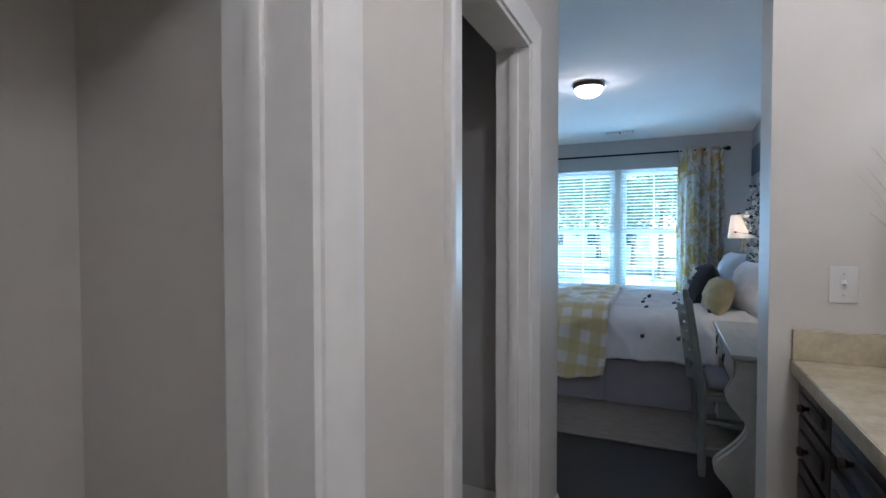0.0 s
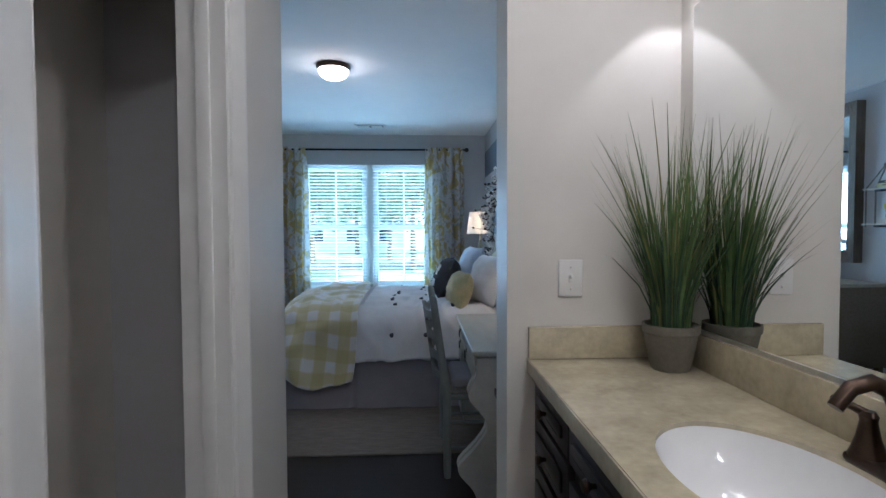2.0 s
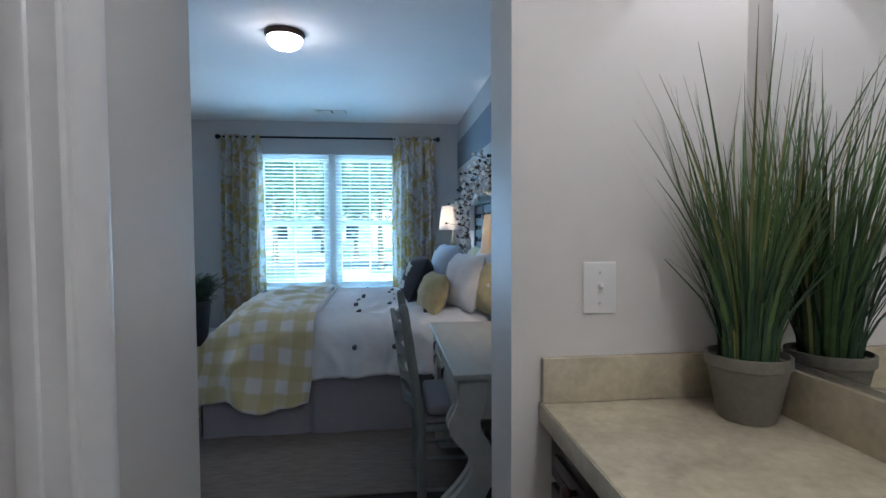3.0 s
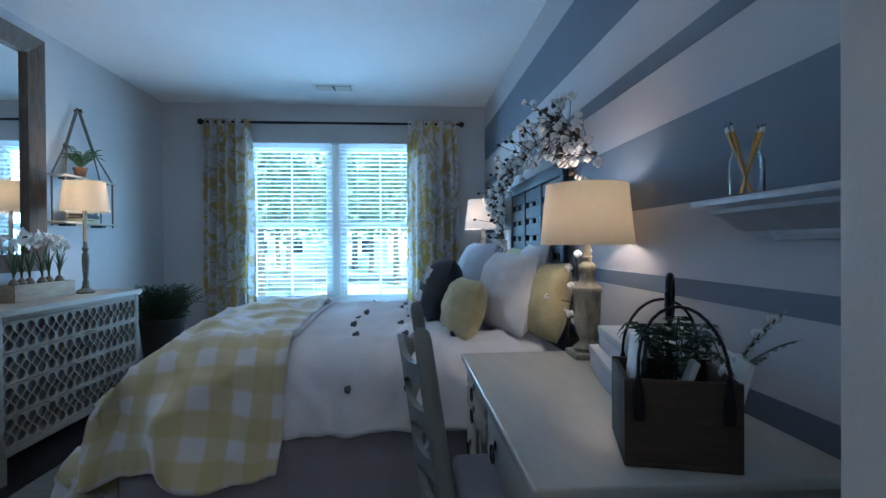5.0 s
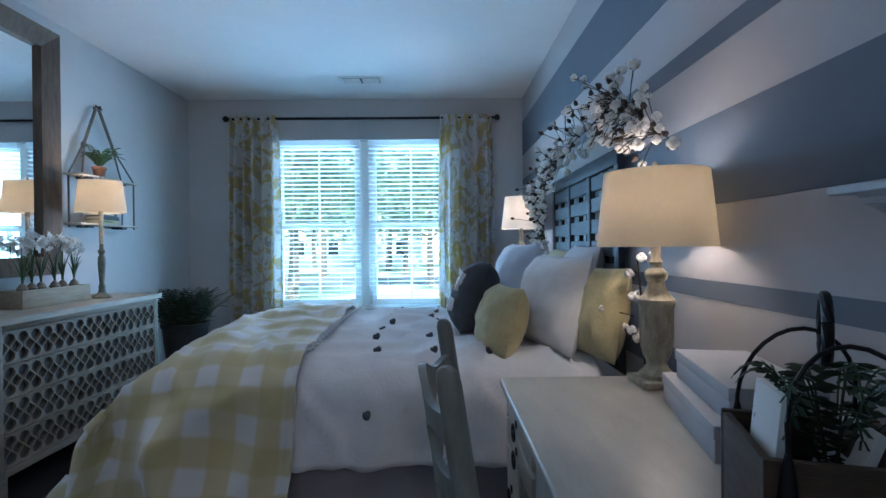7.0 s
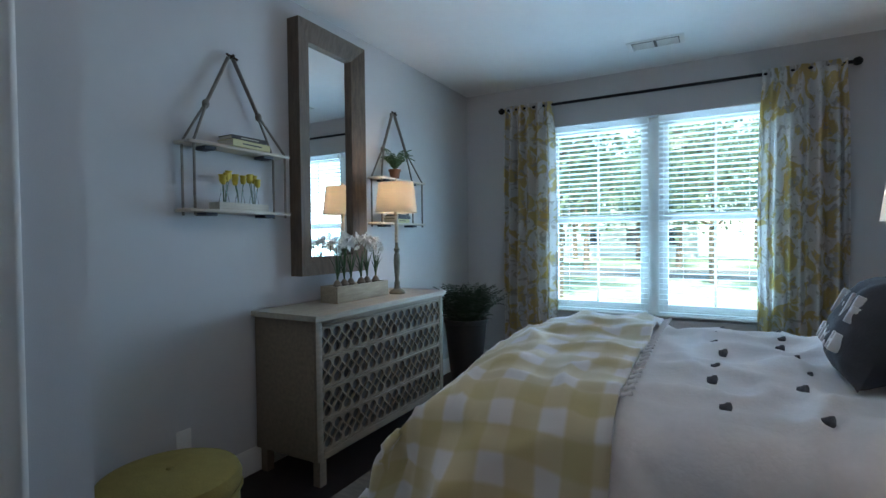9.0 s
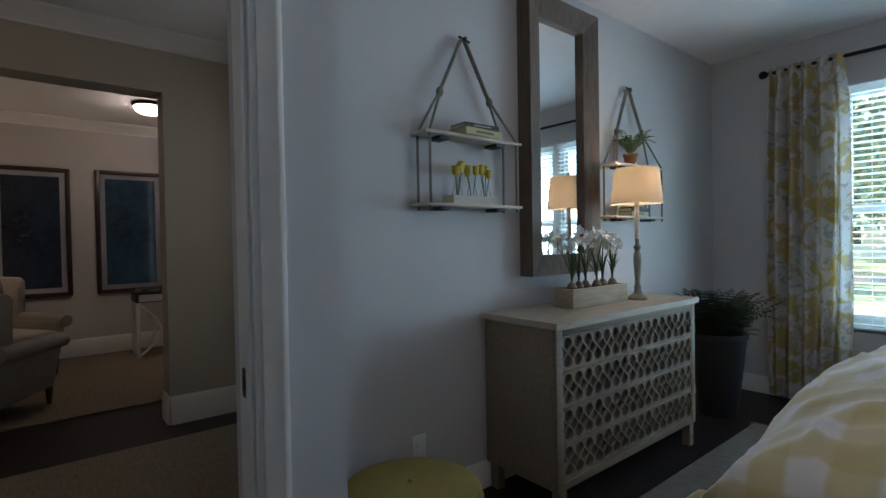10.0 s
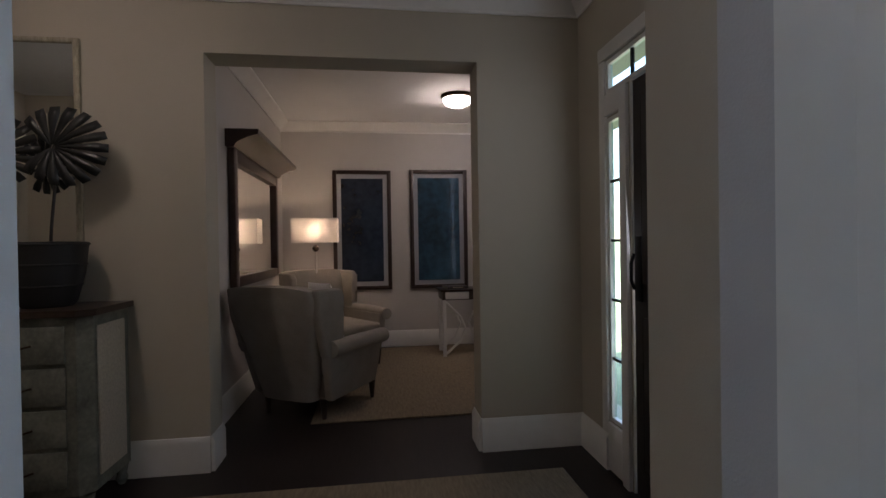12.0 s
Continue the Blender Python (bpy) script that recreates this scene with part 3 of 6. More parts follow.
def oval_hole_slab(x0, x1, y0, y1, z0, z1, cx, cy, rx, ry, n=48):
    """A slab with an oval cut through it."""
    bm = bmesh.new()
    inner, outer = [], []
    for k in range(n):
        a = 2 * math.pi * k / n
        dx, dy = math.cos(a), math.sin(a)
        s = min((x1 - cx) / dx if dx > 1e-6 else 1e9, (x0 - cx) / dx if dx < -1e-6 else 1e9, (y1 - cy) / dy if dy > 1e-6 else 1e9, (y0 - cy) / dy if dy < -1e-6 else 1e9)
        inner.append((cx + rx * dx, cy + ry * dy))
        outer.append((cx + s * dx, cy + s * dy))
    for cxn, cyn in ((x0, y0), (x1, y0), (x1, y1), (x0, y1)):
        k = min(range(n), key=lambda i: (outer[i][0] - cxn) ** 2 + (outer[i][1] - cyn) ** 2)
        outer[k] = (cxn, cyn)
    rings = [[bm.verts.new((x, y, z)) for x, y in ring] for ring, z in ((inner, z1), (outer, z1), (outer, z0), (inner, z0))]
    for r, s in zip(rings, rings[1:] + rings[:1]):
        for k in range(n):
            bm.faces.new((r[k], r[(k + 1) % n], s[(k + 1) % n], s[k]))
    return bm


SKX, SKY = 1.445, 2.02


def countertop():
    c = thing("countertop", (0, 0, 0.862), "cream cultured marble vanity countertop with backsplash", "countertop")
    part("slab", oval_hole_slab(1.205, BX1 - 0.001, 0.2, BY - 0.001, 0.008, 0.045, SKX, SKY, 0.165, 0.235), M_counter, c)
    part("front_edge", box((1.200, 0.2, 0.0), (1.2052, BY - 0.001, 0.044), 0.002), M_counter, c)
    part("backsplash", box((BX1 - 0.02, 0.2, 0.0455), (BX1 - 0.001, BY - 0.001, 0.148), 0.003), M_counter, c)
    part("side_splash", box((1.205, BY - 0.02, 0.0455), (BX1 - 0.0205, BY - 0.001, 0.148), 0.003), M_counter, c)
    s = thing("sink", (SKX, SKY, 0.9), "white oval porcelain undermount sink in the countertop", "sink")
    prof = [(0.172, 0.0), (0.165, -0.004), (0.158, -0.03), (0.14, -0.08), (0.10, -0.125), (0.05, -0.142), (0.022, -0.145), (0.018, -0.155), (0, -0.157)]
    part("bowl", lathe(prof, 48, squash=1.42), M_porcelain, s)
    part("drain", lathe([(0, -0.142), (0.012, -0.1405), (0.021, -0.1415), (0.022, -0.146)], 20), M_bronze, s, "dark bronze drain")
    f = thing("faucet", (1.635, 1.985, 0.907), "oil-rubbed bronze bathroom faucet with a curved spout", "faucet")
    part("base", box((-0.028, -0.085, 0), (0.028, 0.085, 0.018), 0.008, 3), M_bronze, f)
    part("spout", tube([(0, 0, 0.01), (0, 0, 0.07), (-0.004, 0, 0.115), (-0.022, 0, 0.150), (-0.055, 0, 0.165), (-0.090, 0, 0.155), (-0.115, 0, 0.125)], 0.017, 14, 0.012), M_bronze, f)
    for sy in (-0.06, 0.06):
        part("handle_post", lathe([(0.030, 0.015), (0.026, 0.024), (0.018, 0.05), (0.013, 0.078), (0.015, 0.086), (0.010, 0.095), (0, 0.097)], 18, (0, sy, 0)), M_bronze, f)
        part("lever", tube([(0, sy, 0.088), (-0.01, sy * 1.35, 0.096), (-0.02, sy * 1.9, 0.101)], 0.009, 10, 0.006), M_bronze, f)


vanity()
countertop()

wm = thing("vanity_mirror", (BX1 - 0.001, 0.3, 1.018), "large frameless bathroom wall mirror above the backsplash", "mirror")
part("mirror_glass", box((-0.006, 0, 0), (0, 2.42, 0.98), 0.0025, 1), M_mirror, wm, smooth=False)
part("lower_channel", box((-0.010, 0, -0.008), (0, 2.42, 0.004)), M_steel, wm, "thin chrome channel")


def switch_plate(at, turn, label):
    s = thing("light_switch", at, label, "light switch", turn=turn)
    part("plate", box((-0.0395, -0.006, -0.06), (0.0395, 0, 0.06), 0.0035, 3), M_plastic, s)
    part("collar", box((-0.007, -0.0075, -0.014), (0.007, -0.005, 0.014), 0.001), M_plastic, s)
    t = part("toggle", box((-0.0045, -0.020, -0.004), (0.0045, -0.005, 0.006), 0.002), M_plastic, s)
    t.matrix_local = pose(0, 0, 0, -18, 0, 0)
    for z in (-0.035, 0.035):
        part("screw", lathe([(0.0035, 0), (0.003, 0.0012), (0, 0.0014)], 10), M_steel, s, "small steel screw").matrix_local = pose(0, -0.006, z, 90, 0, 0)


switch_plate((1.342, BY, 1.165), 0, "white toggle light switch on the grey wall")


def grass_pot():
    g = thing("potted_grass", (1.60, 2.655, 0.907), "tall artificial green grass in a grey-green pot on the countertop", "potted plant")
    part("pot", lathe([(0, 0), (0.052, 0), (0.055, 0.004), (0.075, 0.108), (0.080, 0.112), (0.080, 0.134), (0.074, 0.135), (0.071, 0.123), (0, 0.120)], 32), M_potgrey, g)
    part("soil", lathe([(0.071, 0.118), (0.05, 0.127), (0, 0.130)], 20), M_soil, g)
    rng = random.Random(4)
    for m, count, tall, name in ((M_blade_dark, 130, 0.34, "short_blades"), (M_blade, 150, 0.56, "tall_blades"), (M_blade_dry, 40, 0.56, "straw_blades")):
        bm = bmesh.new()
        for _ in range(count):
            a = rng.uniform(0, 2 * math.pi)
            r0 = 0.055 * math.sqrt(rng.random())
            h = tall * rng.uniform(0.55, 1.12)
            spread = rng.uniform(0.03, 0.28) * (h / 0.5) * (1.3 if rng.random() < 0.3 else 0.85)
            spread = min(spread, 0.24)
            w = rng.uniform(0.0022, 0.0045)
            droop = rng.uniform(0, 0.05) if rng.random() < 0.4 else 0
            ca, sa = math.cos(a), math.sin(a)
            tw = rng.uniform(-0.6, 0.6)
            wx, wy = -math.sin(a + tw) * w, math.cos(a + tw) * w
            prev = None
            for k in range(7):
                s = k / 6
                r = r0 + spread * s ** 1.7
                x, y, z = ca * r, sa * r, 0.12 + h * s - droop * s ** 3
                x, y = min(x, 0.088), min(y, 0.135)
                q = max(0.08, 1 - s ** 2.2)
                cur = (bm.verts.new((x - wx * q, y - wy * q, z)), bm.verts.new((x + wx * q, y + wy * q, z)))
                if prev:
                    bm.faces.new((prev[0], prev[1], cur[1], cur[0]))
                prev = cur
        tagged(part(name, bm, m, g), kind="stuff")
    bm = bmesh.new()
    for a, rise in ((2.9, 0.21), (3.5, 0.33)):
        add_tube(bm, [(math.cos(a) * 0.03, math.sin(a) * 0.03, 0.12), (math.cos(a) * 0.09, math.sin(a) * 0.09, 0.12 + rise * 0.6), (math.cos(a) * 0.17, math.sin(a) * 0.14, 0.12 + rise)], 0.003, 5, 0.0008)
    part("stray_blade", bm, M_blade_dark, g)


grass_pot()


def flush_light(name, at, r, label, material):
    l = thing(name, at, label, "ceiling light", "flush ceiling lights")
    part("base", lathe([(0, 0), (r * 1.04, 0), (r * 1.06, -0.012), (r * 1.0, -0.03), (r * 0.93, -0.034)], 36), M_bronze, l, "dark bronze rim")
    part("glass_dome", lathe([(r * 0.93, -0.033), (r * 0.90, -0.055), (r * 0.76, -0.082), (r * 0.5, -0.10), (r * 0.2, -0.108), (0, -0.109)], 36), material, l, "lit frosted glass dome")
    part("finial", lathe([(0, -0.125), (0.008, -0.122), (0.010, -0.115), (0.005, -0.108)], 12), M_bronze, l)


for x, y in ((1.42, 1.95), (1.28, 0.35)):
    flush_light("ceiling_light", (x, y, CEIL - 0.001), 0.125, "lit frosted flush ceiling light with a bronze rim", M_dome)


def vanity_light(y):
    vl = thing("vanity_light", (BX1, y, 2.25), "bronze wall light above the vanity mirror", "wall light", "lights above the vanity")
    part("backplate", lathe([(0, 0), (0.045, 0), (0.045, 0.010), (0.03, 0.016), (0, 0.017)], 20), M_bronze, vl).matrix_local = pose(0, 0, 0, 0, -90, 0)
    part("arm", tube([(-0.012, 0, 0), (-0.03, 0, 0.02), (-0.05, 0, 0.01), (-0.05, 0, -0.03)], 0.008, 8), M_bronze, vl)
    part("shade", lathe([(0.018, -0.03), (0.03, -0.035), (0.036, -0.06), (0.042, -0.10), (0.0395, -0.10), (0.033, -0.06), (0.016, -0.034)], 20, (-0.05, 0, 0)), M_bronze, vl)


vanity_light(2.65)


# ---- bedroom ----
def window_unit():
    w = tagged(new("window_1"), "white twin double-hung window with overexposed daylight behind", "window", kind="structure")
    w.matrix_basis = pose(0, YW + 0.10, 0)
    cx = 0.19
    part("window_sill", box((WX0, -0.10, WZ0 - 0.02), (WX1, 0.04, WZ0 + 0.012), 0.004), M_trim, w)
    part("mullion", box((cx - 0.038, -0.012, WZ0 + 0.012), (cx + 0.038, 0.05, WZ1), 0.004), M_trim, w)
    for x0, x1 in ((WX0, cx - 0.038), (cx + 0.038, WX1)):
        bm = bmesh.new()
        for lo, hi in (((x0, 0, WZ0 + 0.012), (x0 + 0.035, 0.05, WZ1)), ((x1 - 0.035, 0, WZ0 + 0.012), (x1, 0.05, WZ1)), ((x0 + 0.035, 0, WZ1 - 0.035), (x1 - 0.035, 0.05, WZ1)), ((x0 + 0.035, 0, WZ0 + 0.012), (x1 - 0.035, 0.05, WZ0 + 0.045))):
            add_box(bm, lo, hi)
        part("window_frame", bm, M_trim, w)
        for z0, z1, y in ((WZ0 + 0.045, 1.40, 0.008), (1.375, WZ1 - 0.035, 0.028)):
            bm = bmesh.new()
            a, b = x0 + 0.036, x1 - 0.036
            for lo, hi in (((a, y, z0), (a + 0.035, y + 0.018, z1)), ((b - 0.035, y, z0), (b, y + 0.018, z1)), ((a + 0.035, y, z0), (b - 0.035, y + 0.018, z0 + 0.045)), ((a + 0.035, y, z1 - 0.045), (b - 0.035, y + 0.018, z1))):
                add_box(bm, lo, hi, 0.003, 1)
            s = part("sash", bm, M_trim, w)
            p = part("pane", box((a + 0.03, y + 0.007, z0 + 0.04), (b - 0.03, y + 0.010, z1 - 0.04)), M_pane, s, "clear window glass")
            p.visible_shadow = False
            part("muntin", box(((a + b) / 2 - 0.009, y + 0.002, z0 + 0.045), ((a + b) / 2 + 0.009, y + 0.016, z1 - 0.045), 0.003, 1), M_trim, s)


def blind(x0, x1):
    b = thing("window_blind", ((x0 + x1) / 2, YW + 0.045, 0), "white two-inch slatted window blind, lowered and open", "window blind", "blinds at the window")
    half = (x1 - x0) / 2
    part("headrail", box((-half, -0.025, WZ1 - 0.055), (half, 0.025, WZ1 - 0.002), 0.004), M_blind, b)
    slat = mesh_of("slat", prism([(-0.024, -0.0012), (-0.012, 0.0022), (0, 0.0034), (0.012, 0.0022), (0.024, -0.0012), (0.012, 0.001), (0, 0.0022), (-0.012, 0.001)], "x", -half + 0.004, half - 0.004), M_blind)
    z = WZ1 - 0.085
    while z > WZ0 + 0.06:
        s = new("slat", slat)
        s.parent = b
        s.matrix_local = pose(0, 0, z, -9, 0, 0)
        z -= 0.0435
    part("bottom_rail", box((-half + 0.004, -0.022, WZ0 + 0.02), (half - 0.004, 0.022, WZ0 + 0.036), 0.004), M_blind, b)
    for x in (-half * 0.55, half * 0.55):
        part("ladder_cord", box((x - 0.0012, -0.026, WZ0 + 0.03), (x + 0.0012, -0.0245, WZ1 - 0.05)), M_blind, b)


M_blind = shade_mat("white_blind_vinyl", (0.88, 0.90, 0.90))
window_unit()
blind(WX0 + 0.005, 0.19 - 0.040)
blind(0.19 + 0.040, WX1 - 0.005)


def cloth_sheet(rows, uvs, material, name, parent=None, thick=0.0):
    """A grid of places as a cloth, with its own width and length as a UV map."""
    bm = bmesh.new()
    layer = bm.loops.layers.uv.new("cloth")
    verts = [[bm.verts.new(p) for p in r] for r in rows]
    for i in range(len(rows) - 1):
        for j in range(len(rows[0]) - 1):
            f = bm.faces.new((verts[i][j], verts[i + 1][j], verts[i + 1][j + 1], verts[i][j + 1]))
            for loop, (a, c) in zip(f.loops, ((i, j), (i + 1, j), (i + 1, j + 1), (i, j + 1))):
                loop[layer].uv = uvs[a][c]
    me = bpy.data.meshes.new(name)
    bm.to_mesh(me)
    bm.free()
    me.materials.append(material)
    me.shade_smooth()
    ob = new(name, me)
    ob.parent = parent
    if thick:
        m = ob.modifiers.new("thickness", "SOLIDIFY")
        m.thickness, m.offset = thick, -1
    return ob


def curtain(x0, x1, seed, label):
    c = thing("curtain", ((x0 + x1) / 2, 7.79, 0), label, "curtain", "curtains at the window")
    rng = random.Random(seed)
    w, z0, z1 = x1 - x0, 0.03, 2.428
    rows, uvs = [], []
    ph = [rng.uniform(0, 6) for _ in range(3)]
    for i in range(26):
        t = i / 25
        z = z1 + (z0 - z1) * t
        r, u = [], []
        for j in range(97):
            s = j / 96
            amp = 0.040 + 0.014 * math.sin(3 * t + ph[0])
            x = (s - 0.5) * w * (1 + 0.03 * math.sin(4 * t + ph[1]) - 0.05 * math.exp(-((t - 0.02) * 12) ** 2))
            y = amp * math.sin(2 * math.pi * s * 5.5 + 0.7 * math.sin(2.1 * t + ph[2]) + 0.8 * math.sin(5 * s)) + 0.010 * math.sin(23 * s + 5 * t)
            k = 0.22 + 0.78 * min(1.0, t * 9)
            r.append((x, y * k - 0.022 * (1 - k) / 0.78, z))
            u.append((s * w * 1.9 + seed, (1 - t) * (z1 - z0)))
        rows.append(r)
        uvs.append(u)
    cloth_sheet(rows, uvs, M_curtain, "panel", c, 0.003)
    return c


curtain(-1.075, -0.60, 1, "yellow, grey and white floral cotton curtain panel")
curtain(0.925, 1.445, 2, "yellow, grey and white floral cotton curtain panel")
rod = thing("curtain_rod", (0.18, 7.79, 2.40), "thin black metal curtain rod with ball finials", "curtain rod")
part("rod", tube([(-1.26, 0, 0), (1.28, 0, 0)], 0.0125, 12), M_black, rod)
for x in (-1.285, 1.305):
    part("finial", lathe([(0, -0.03), (0.018, -0.024), (0.028, -0.01), (0.030, 0), (0.028, 0.01), (0.018, 0.024), (0, 0.03)], 16), M_black, rod).matrix_local = pose(x, 0, 0)
for x in (-1.20, 1.22):
    part("bracket", box((x - 0.008, -0.015, -0.02), (x + 0.008, 0.089, -0.0125), 0.002), M_black, rod)


flush_light("ceiling_light", (0.195, 5.15, CEIL - 0.001), 0.125, "lit frosted flush ceiling light with a bronze rim", M_dome)
v = thing("ceiling_vent", (0.265, 7.33, CEIL), "white slotted ceiling air vent", "air vent")
part("frame", box((-0.19, -0.09, -0.006), (0.19, 0.09, 0.0), 0.003), M_trim, v)
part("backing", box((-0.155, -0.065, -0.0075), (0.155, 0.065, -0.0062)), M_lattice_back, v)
for k in range(7):
    part("slat", box((-0.15, -0.06 + k * 0.018, -0.014), (-0.01, -0.048 + k * 0.018, -0.0078), 0.001, 1), M_trim, v)
    part("slat", box((0.01, -0.06 + k * 0.018, -0.014), (0.15, -0.048 + k * 0.018, -0.0078), 0.001, 1), M_trim, v)

rug = thing("area_rug", (0.30, 5.62, 0), "taupe flat-woven area rug on the dark hardwood", "rug")
part("weave", box((-1.25, -1.49, 0.001), (1.25, 1.49, 0.010), 0.003), M_rug, rug)
part("border", box((-1.27, -1.51, 0.001), (1.27, -1.4905, 0.012), 0.003), M_rug, rug)
part("border", box((-1.27, 1.4905, 0.001), (1.27, 1.51, 0.012), 0.003), M_rug, rug)

# ---- the bed ----
BX_F, BX_H, BYA, BYB, BTOP = -0.40, 1.66, 4.88, 6.44, 0.72   # foot, head, near and far sides, top


def bed():
    b = thing("bed", ((BX_F + BX_H) / 2, (BYA + BYB) / 2, 0), "bed with a pleated grey skirt under white bedding", "bed")
    hx, hy = (BX_H - BX_F) / 2, (BYB - BYA) / 2
    part("box_spring", box((-hx + 0.16, -hy + 0.03, 0.12), (hx, hy - 0.03, 0.38), 0.03), M_linen_white, b)
    part("mattress", box((-hx + 0.20, -hy + 0.01, 0.38), (hx, hy - 0.01, 0.67), 0.06, 4), M_linen_white, b)
    for sx, sy in ((-1, -1), (-1, 1), (1, -1), (1, 1)):
        part("bed_leg", box((sx * (hx - 0.22) - 0.03, sy * (hy - 0.08) - 0.03, 0.012), (sx * (hx - 0.22) + 0.03, sy * (hy - 0.08) + 0.03, 0.12)), M_black, b)
    # skirt: a hanging sheet with box pleats, on three sides
    for name, p, q in (("skirt_side", (hx, -hy), (-hx + 0.12, -hy)), ("skirt_foot", (-hx + 0.12, -hy), (-hx + 0.12, hy)), ("skirt_far_side", (-hx + 0.12, hy), (hx, hy))):
        p, q = Vector(p), Vector(q)
        d = (q - p)
        n = Vector((d.y, -d.x)).normalized()
        if n.dot(p + q) < 0:
            n = -n
        rows, uvs = [], []
        for i in range(6):
            t = i / 5
            r, u = [], []
            for j in range(121):
                s = j / 120
                o = 0.006 * math.sin(s * 31 + 2) * t + 0.004 * math.sin(s * 13)
                for c in (0.33, 0.67):
                    o -= 0.028 * math.exp(-((s - c) * d.length / 0.012) ** 2) * (0.3 + 0.7 * t)
                x, y = p.x + d.x * s + n.x * (o + 0.006 + 0.012 * t), p.y + d.y * s + n.y * (o + 0.006 + 0.012 * t)
                r.append((x, y, 0.385 + (0.016 - 0.385) * t))
                u.append((s * d.length, t * 0.37))
            rows.append(r)
            uvs.append(u)
        cloth_sheet(rows, uvs, M_skirt, name, b)


def drape(name, x0, x1, near, far, foot, top, seed, material, label, category, thick=0.018, flare=0.03, crown=0.03, ripple=0.012, hem=0.0, ra=0.30, r=0.13, out=0.0, skew=0.0, crease=1.0):
    """Bedding from x0 to x1 over the bed, hanging by near and far over the sides and by foot over the end."""
    rng = random.Random(seed)
    step = 0.022
    ya, yb = BYA - out, BYB + out
    ys = [ya - near + k * step for k in range(int((yb - ya + near + far) / step) + 1)]
    xs = [x0 - foot + k * step for k in range(int((x1 - x0 + foot) / step) + 1)]

    def fold(d, r):
        """Outward and downward way for a length d past the point where the top begins to turn."""
        if d <= 0:
            return 0.0, 0.0
        if d < r * math.pi / 2:
            return r * math.sin(d / r), r * (1 - math.cos(d / r))
        return r, r + d - r * math.pi / 2

    ph = [rng.uniform(0, 6.3) for _ in range(8)]
    rows, uvs = [], []
    for x in xs:
        row, uv = [], []
        for y in ys:
            da = (x0 + ra) - x if foot else 0
            db, dc = (ya + r) - y, y - (yb - r)
            oa, za = fold(da, ra)
            ob, zb = fold(db, r)
            oc, zc = fold(dc, r)
            zs = max(zb, zc)
            drop = max(za, zs) + 0.12 * min(za, zs)
            px = (x0 + ra - oa) if da > 0 else x
            py = (ya + r - ob) if db > 0 else ((yb - r + oc) if dc > 0 else y)
            hang = max(0.0, zs - r)
            hang_a = max(0.0, za - ra)
            xw = x + 0.25 * noise.noise((x * 2, zs * 2, seed + 4))
            wob = math.sin(xw * 17 + ph[0]) * 0.6 + math.sin(xw * 31 + ph[1] + 2 * zs) * 0.35 + math.sin(xw * 9 + ph[2]) * 0.6
            woa = math.sin(y * 15 + ph[3]) * 0.6 + math.sin(y * 27 + ph[4]) * 0.4 + math.sin(y * 8 + ph[5]) * 0.5
            side = -1 if db > 0 else 1
            if zs > 0:
                py += side * (flare * hang / 0.3 + ripple * wob * min(1, hang / 0.15) - 0.25 * hang_a * 0.3)
            if za > 0:
                px -= flare * hang_a / 0.3 + ripple * woa * min(1, hang_a / 0.15) + 0.10 * min(hang, 0.3) * (1 if za > 0.02 else 0)
            px -= skew * hang
            ridge = 1 - abs(noise.noise((x * 4.5 + seed, y * 3 + 1.7, 6))) * 3.2
            v = noise.noise((x * 5 + seed, y * 5, 3)) * 0.016 + noise.noise((x * 14, y * 14 + seed, 1)) * 0.006 + 0.006 * math.sin((x + 0.3 * y) * 21 + 3 * noise.noise((x * 3, y * 3, seed))) + 0.011 * crease * max(0.0, ridge) ** 2
            cr = crown * math.sin(math.pi * min(1, max(0, (y - BYA) / (BYB - BYA)))) ** 0.7
            z = top + cr * (1 if zs == 0 else 0.0) * (1 if za == 0 else 1) - drop + v * (1 if drop < 0.05 else 0.7)
            if hem:
                z += hem * noise.noise((x * 2.3 + seed, y * 2.3, 9)) * min(1, drop / 0.2)
            row.append((px, py + (side * (abs(v) * 0.8 + 0.012) * min(1.0, drop / 0.15) if zs > 0.04 else 0), max(z, 0.03)))
            uv.append((x, y))
        rows.append(row)
        uvs.append(uv)
    ob = cloth_sheet(rows, uvs, material, name, None, thick)
    tagged(ob, label, category)
    return ob


bed()
drape("comforter", 0.22, 1.52, 0.31, 0.40, 0.0, BTOP + 0.015, 3, M_linen_white, "white quilted comforter with rows of dark pompoms", "comforter", ripple=0.018, crease=2.4, out=0.012)
throw = drape("throw_blanket", BX_F + 0.07, 0.42, 0.47, 0.45, 0.48, BTOP + 0.055, 8, M_gingham, "yellow and white checked throw blanket over the bed foot", "blanket", 0.014, 0.040, 0.03, 0.062, 0.10, ra=0.34, out=0.045, skew=0.10, crease=2.2)
comforter = bpy.data.objects["comforter"]
pom = bmesh.new()
bmesh.ops.create_icosphere(pom, subdivisions=2, radius=0.017)
for vv in pom.verts:
    vv.co *= 1 + 0.45 * noise.noise(vv.co * 110)
pom_mesh = mesh_of("pompom", pom, M_pom)
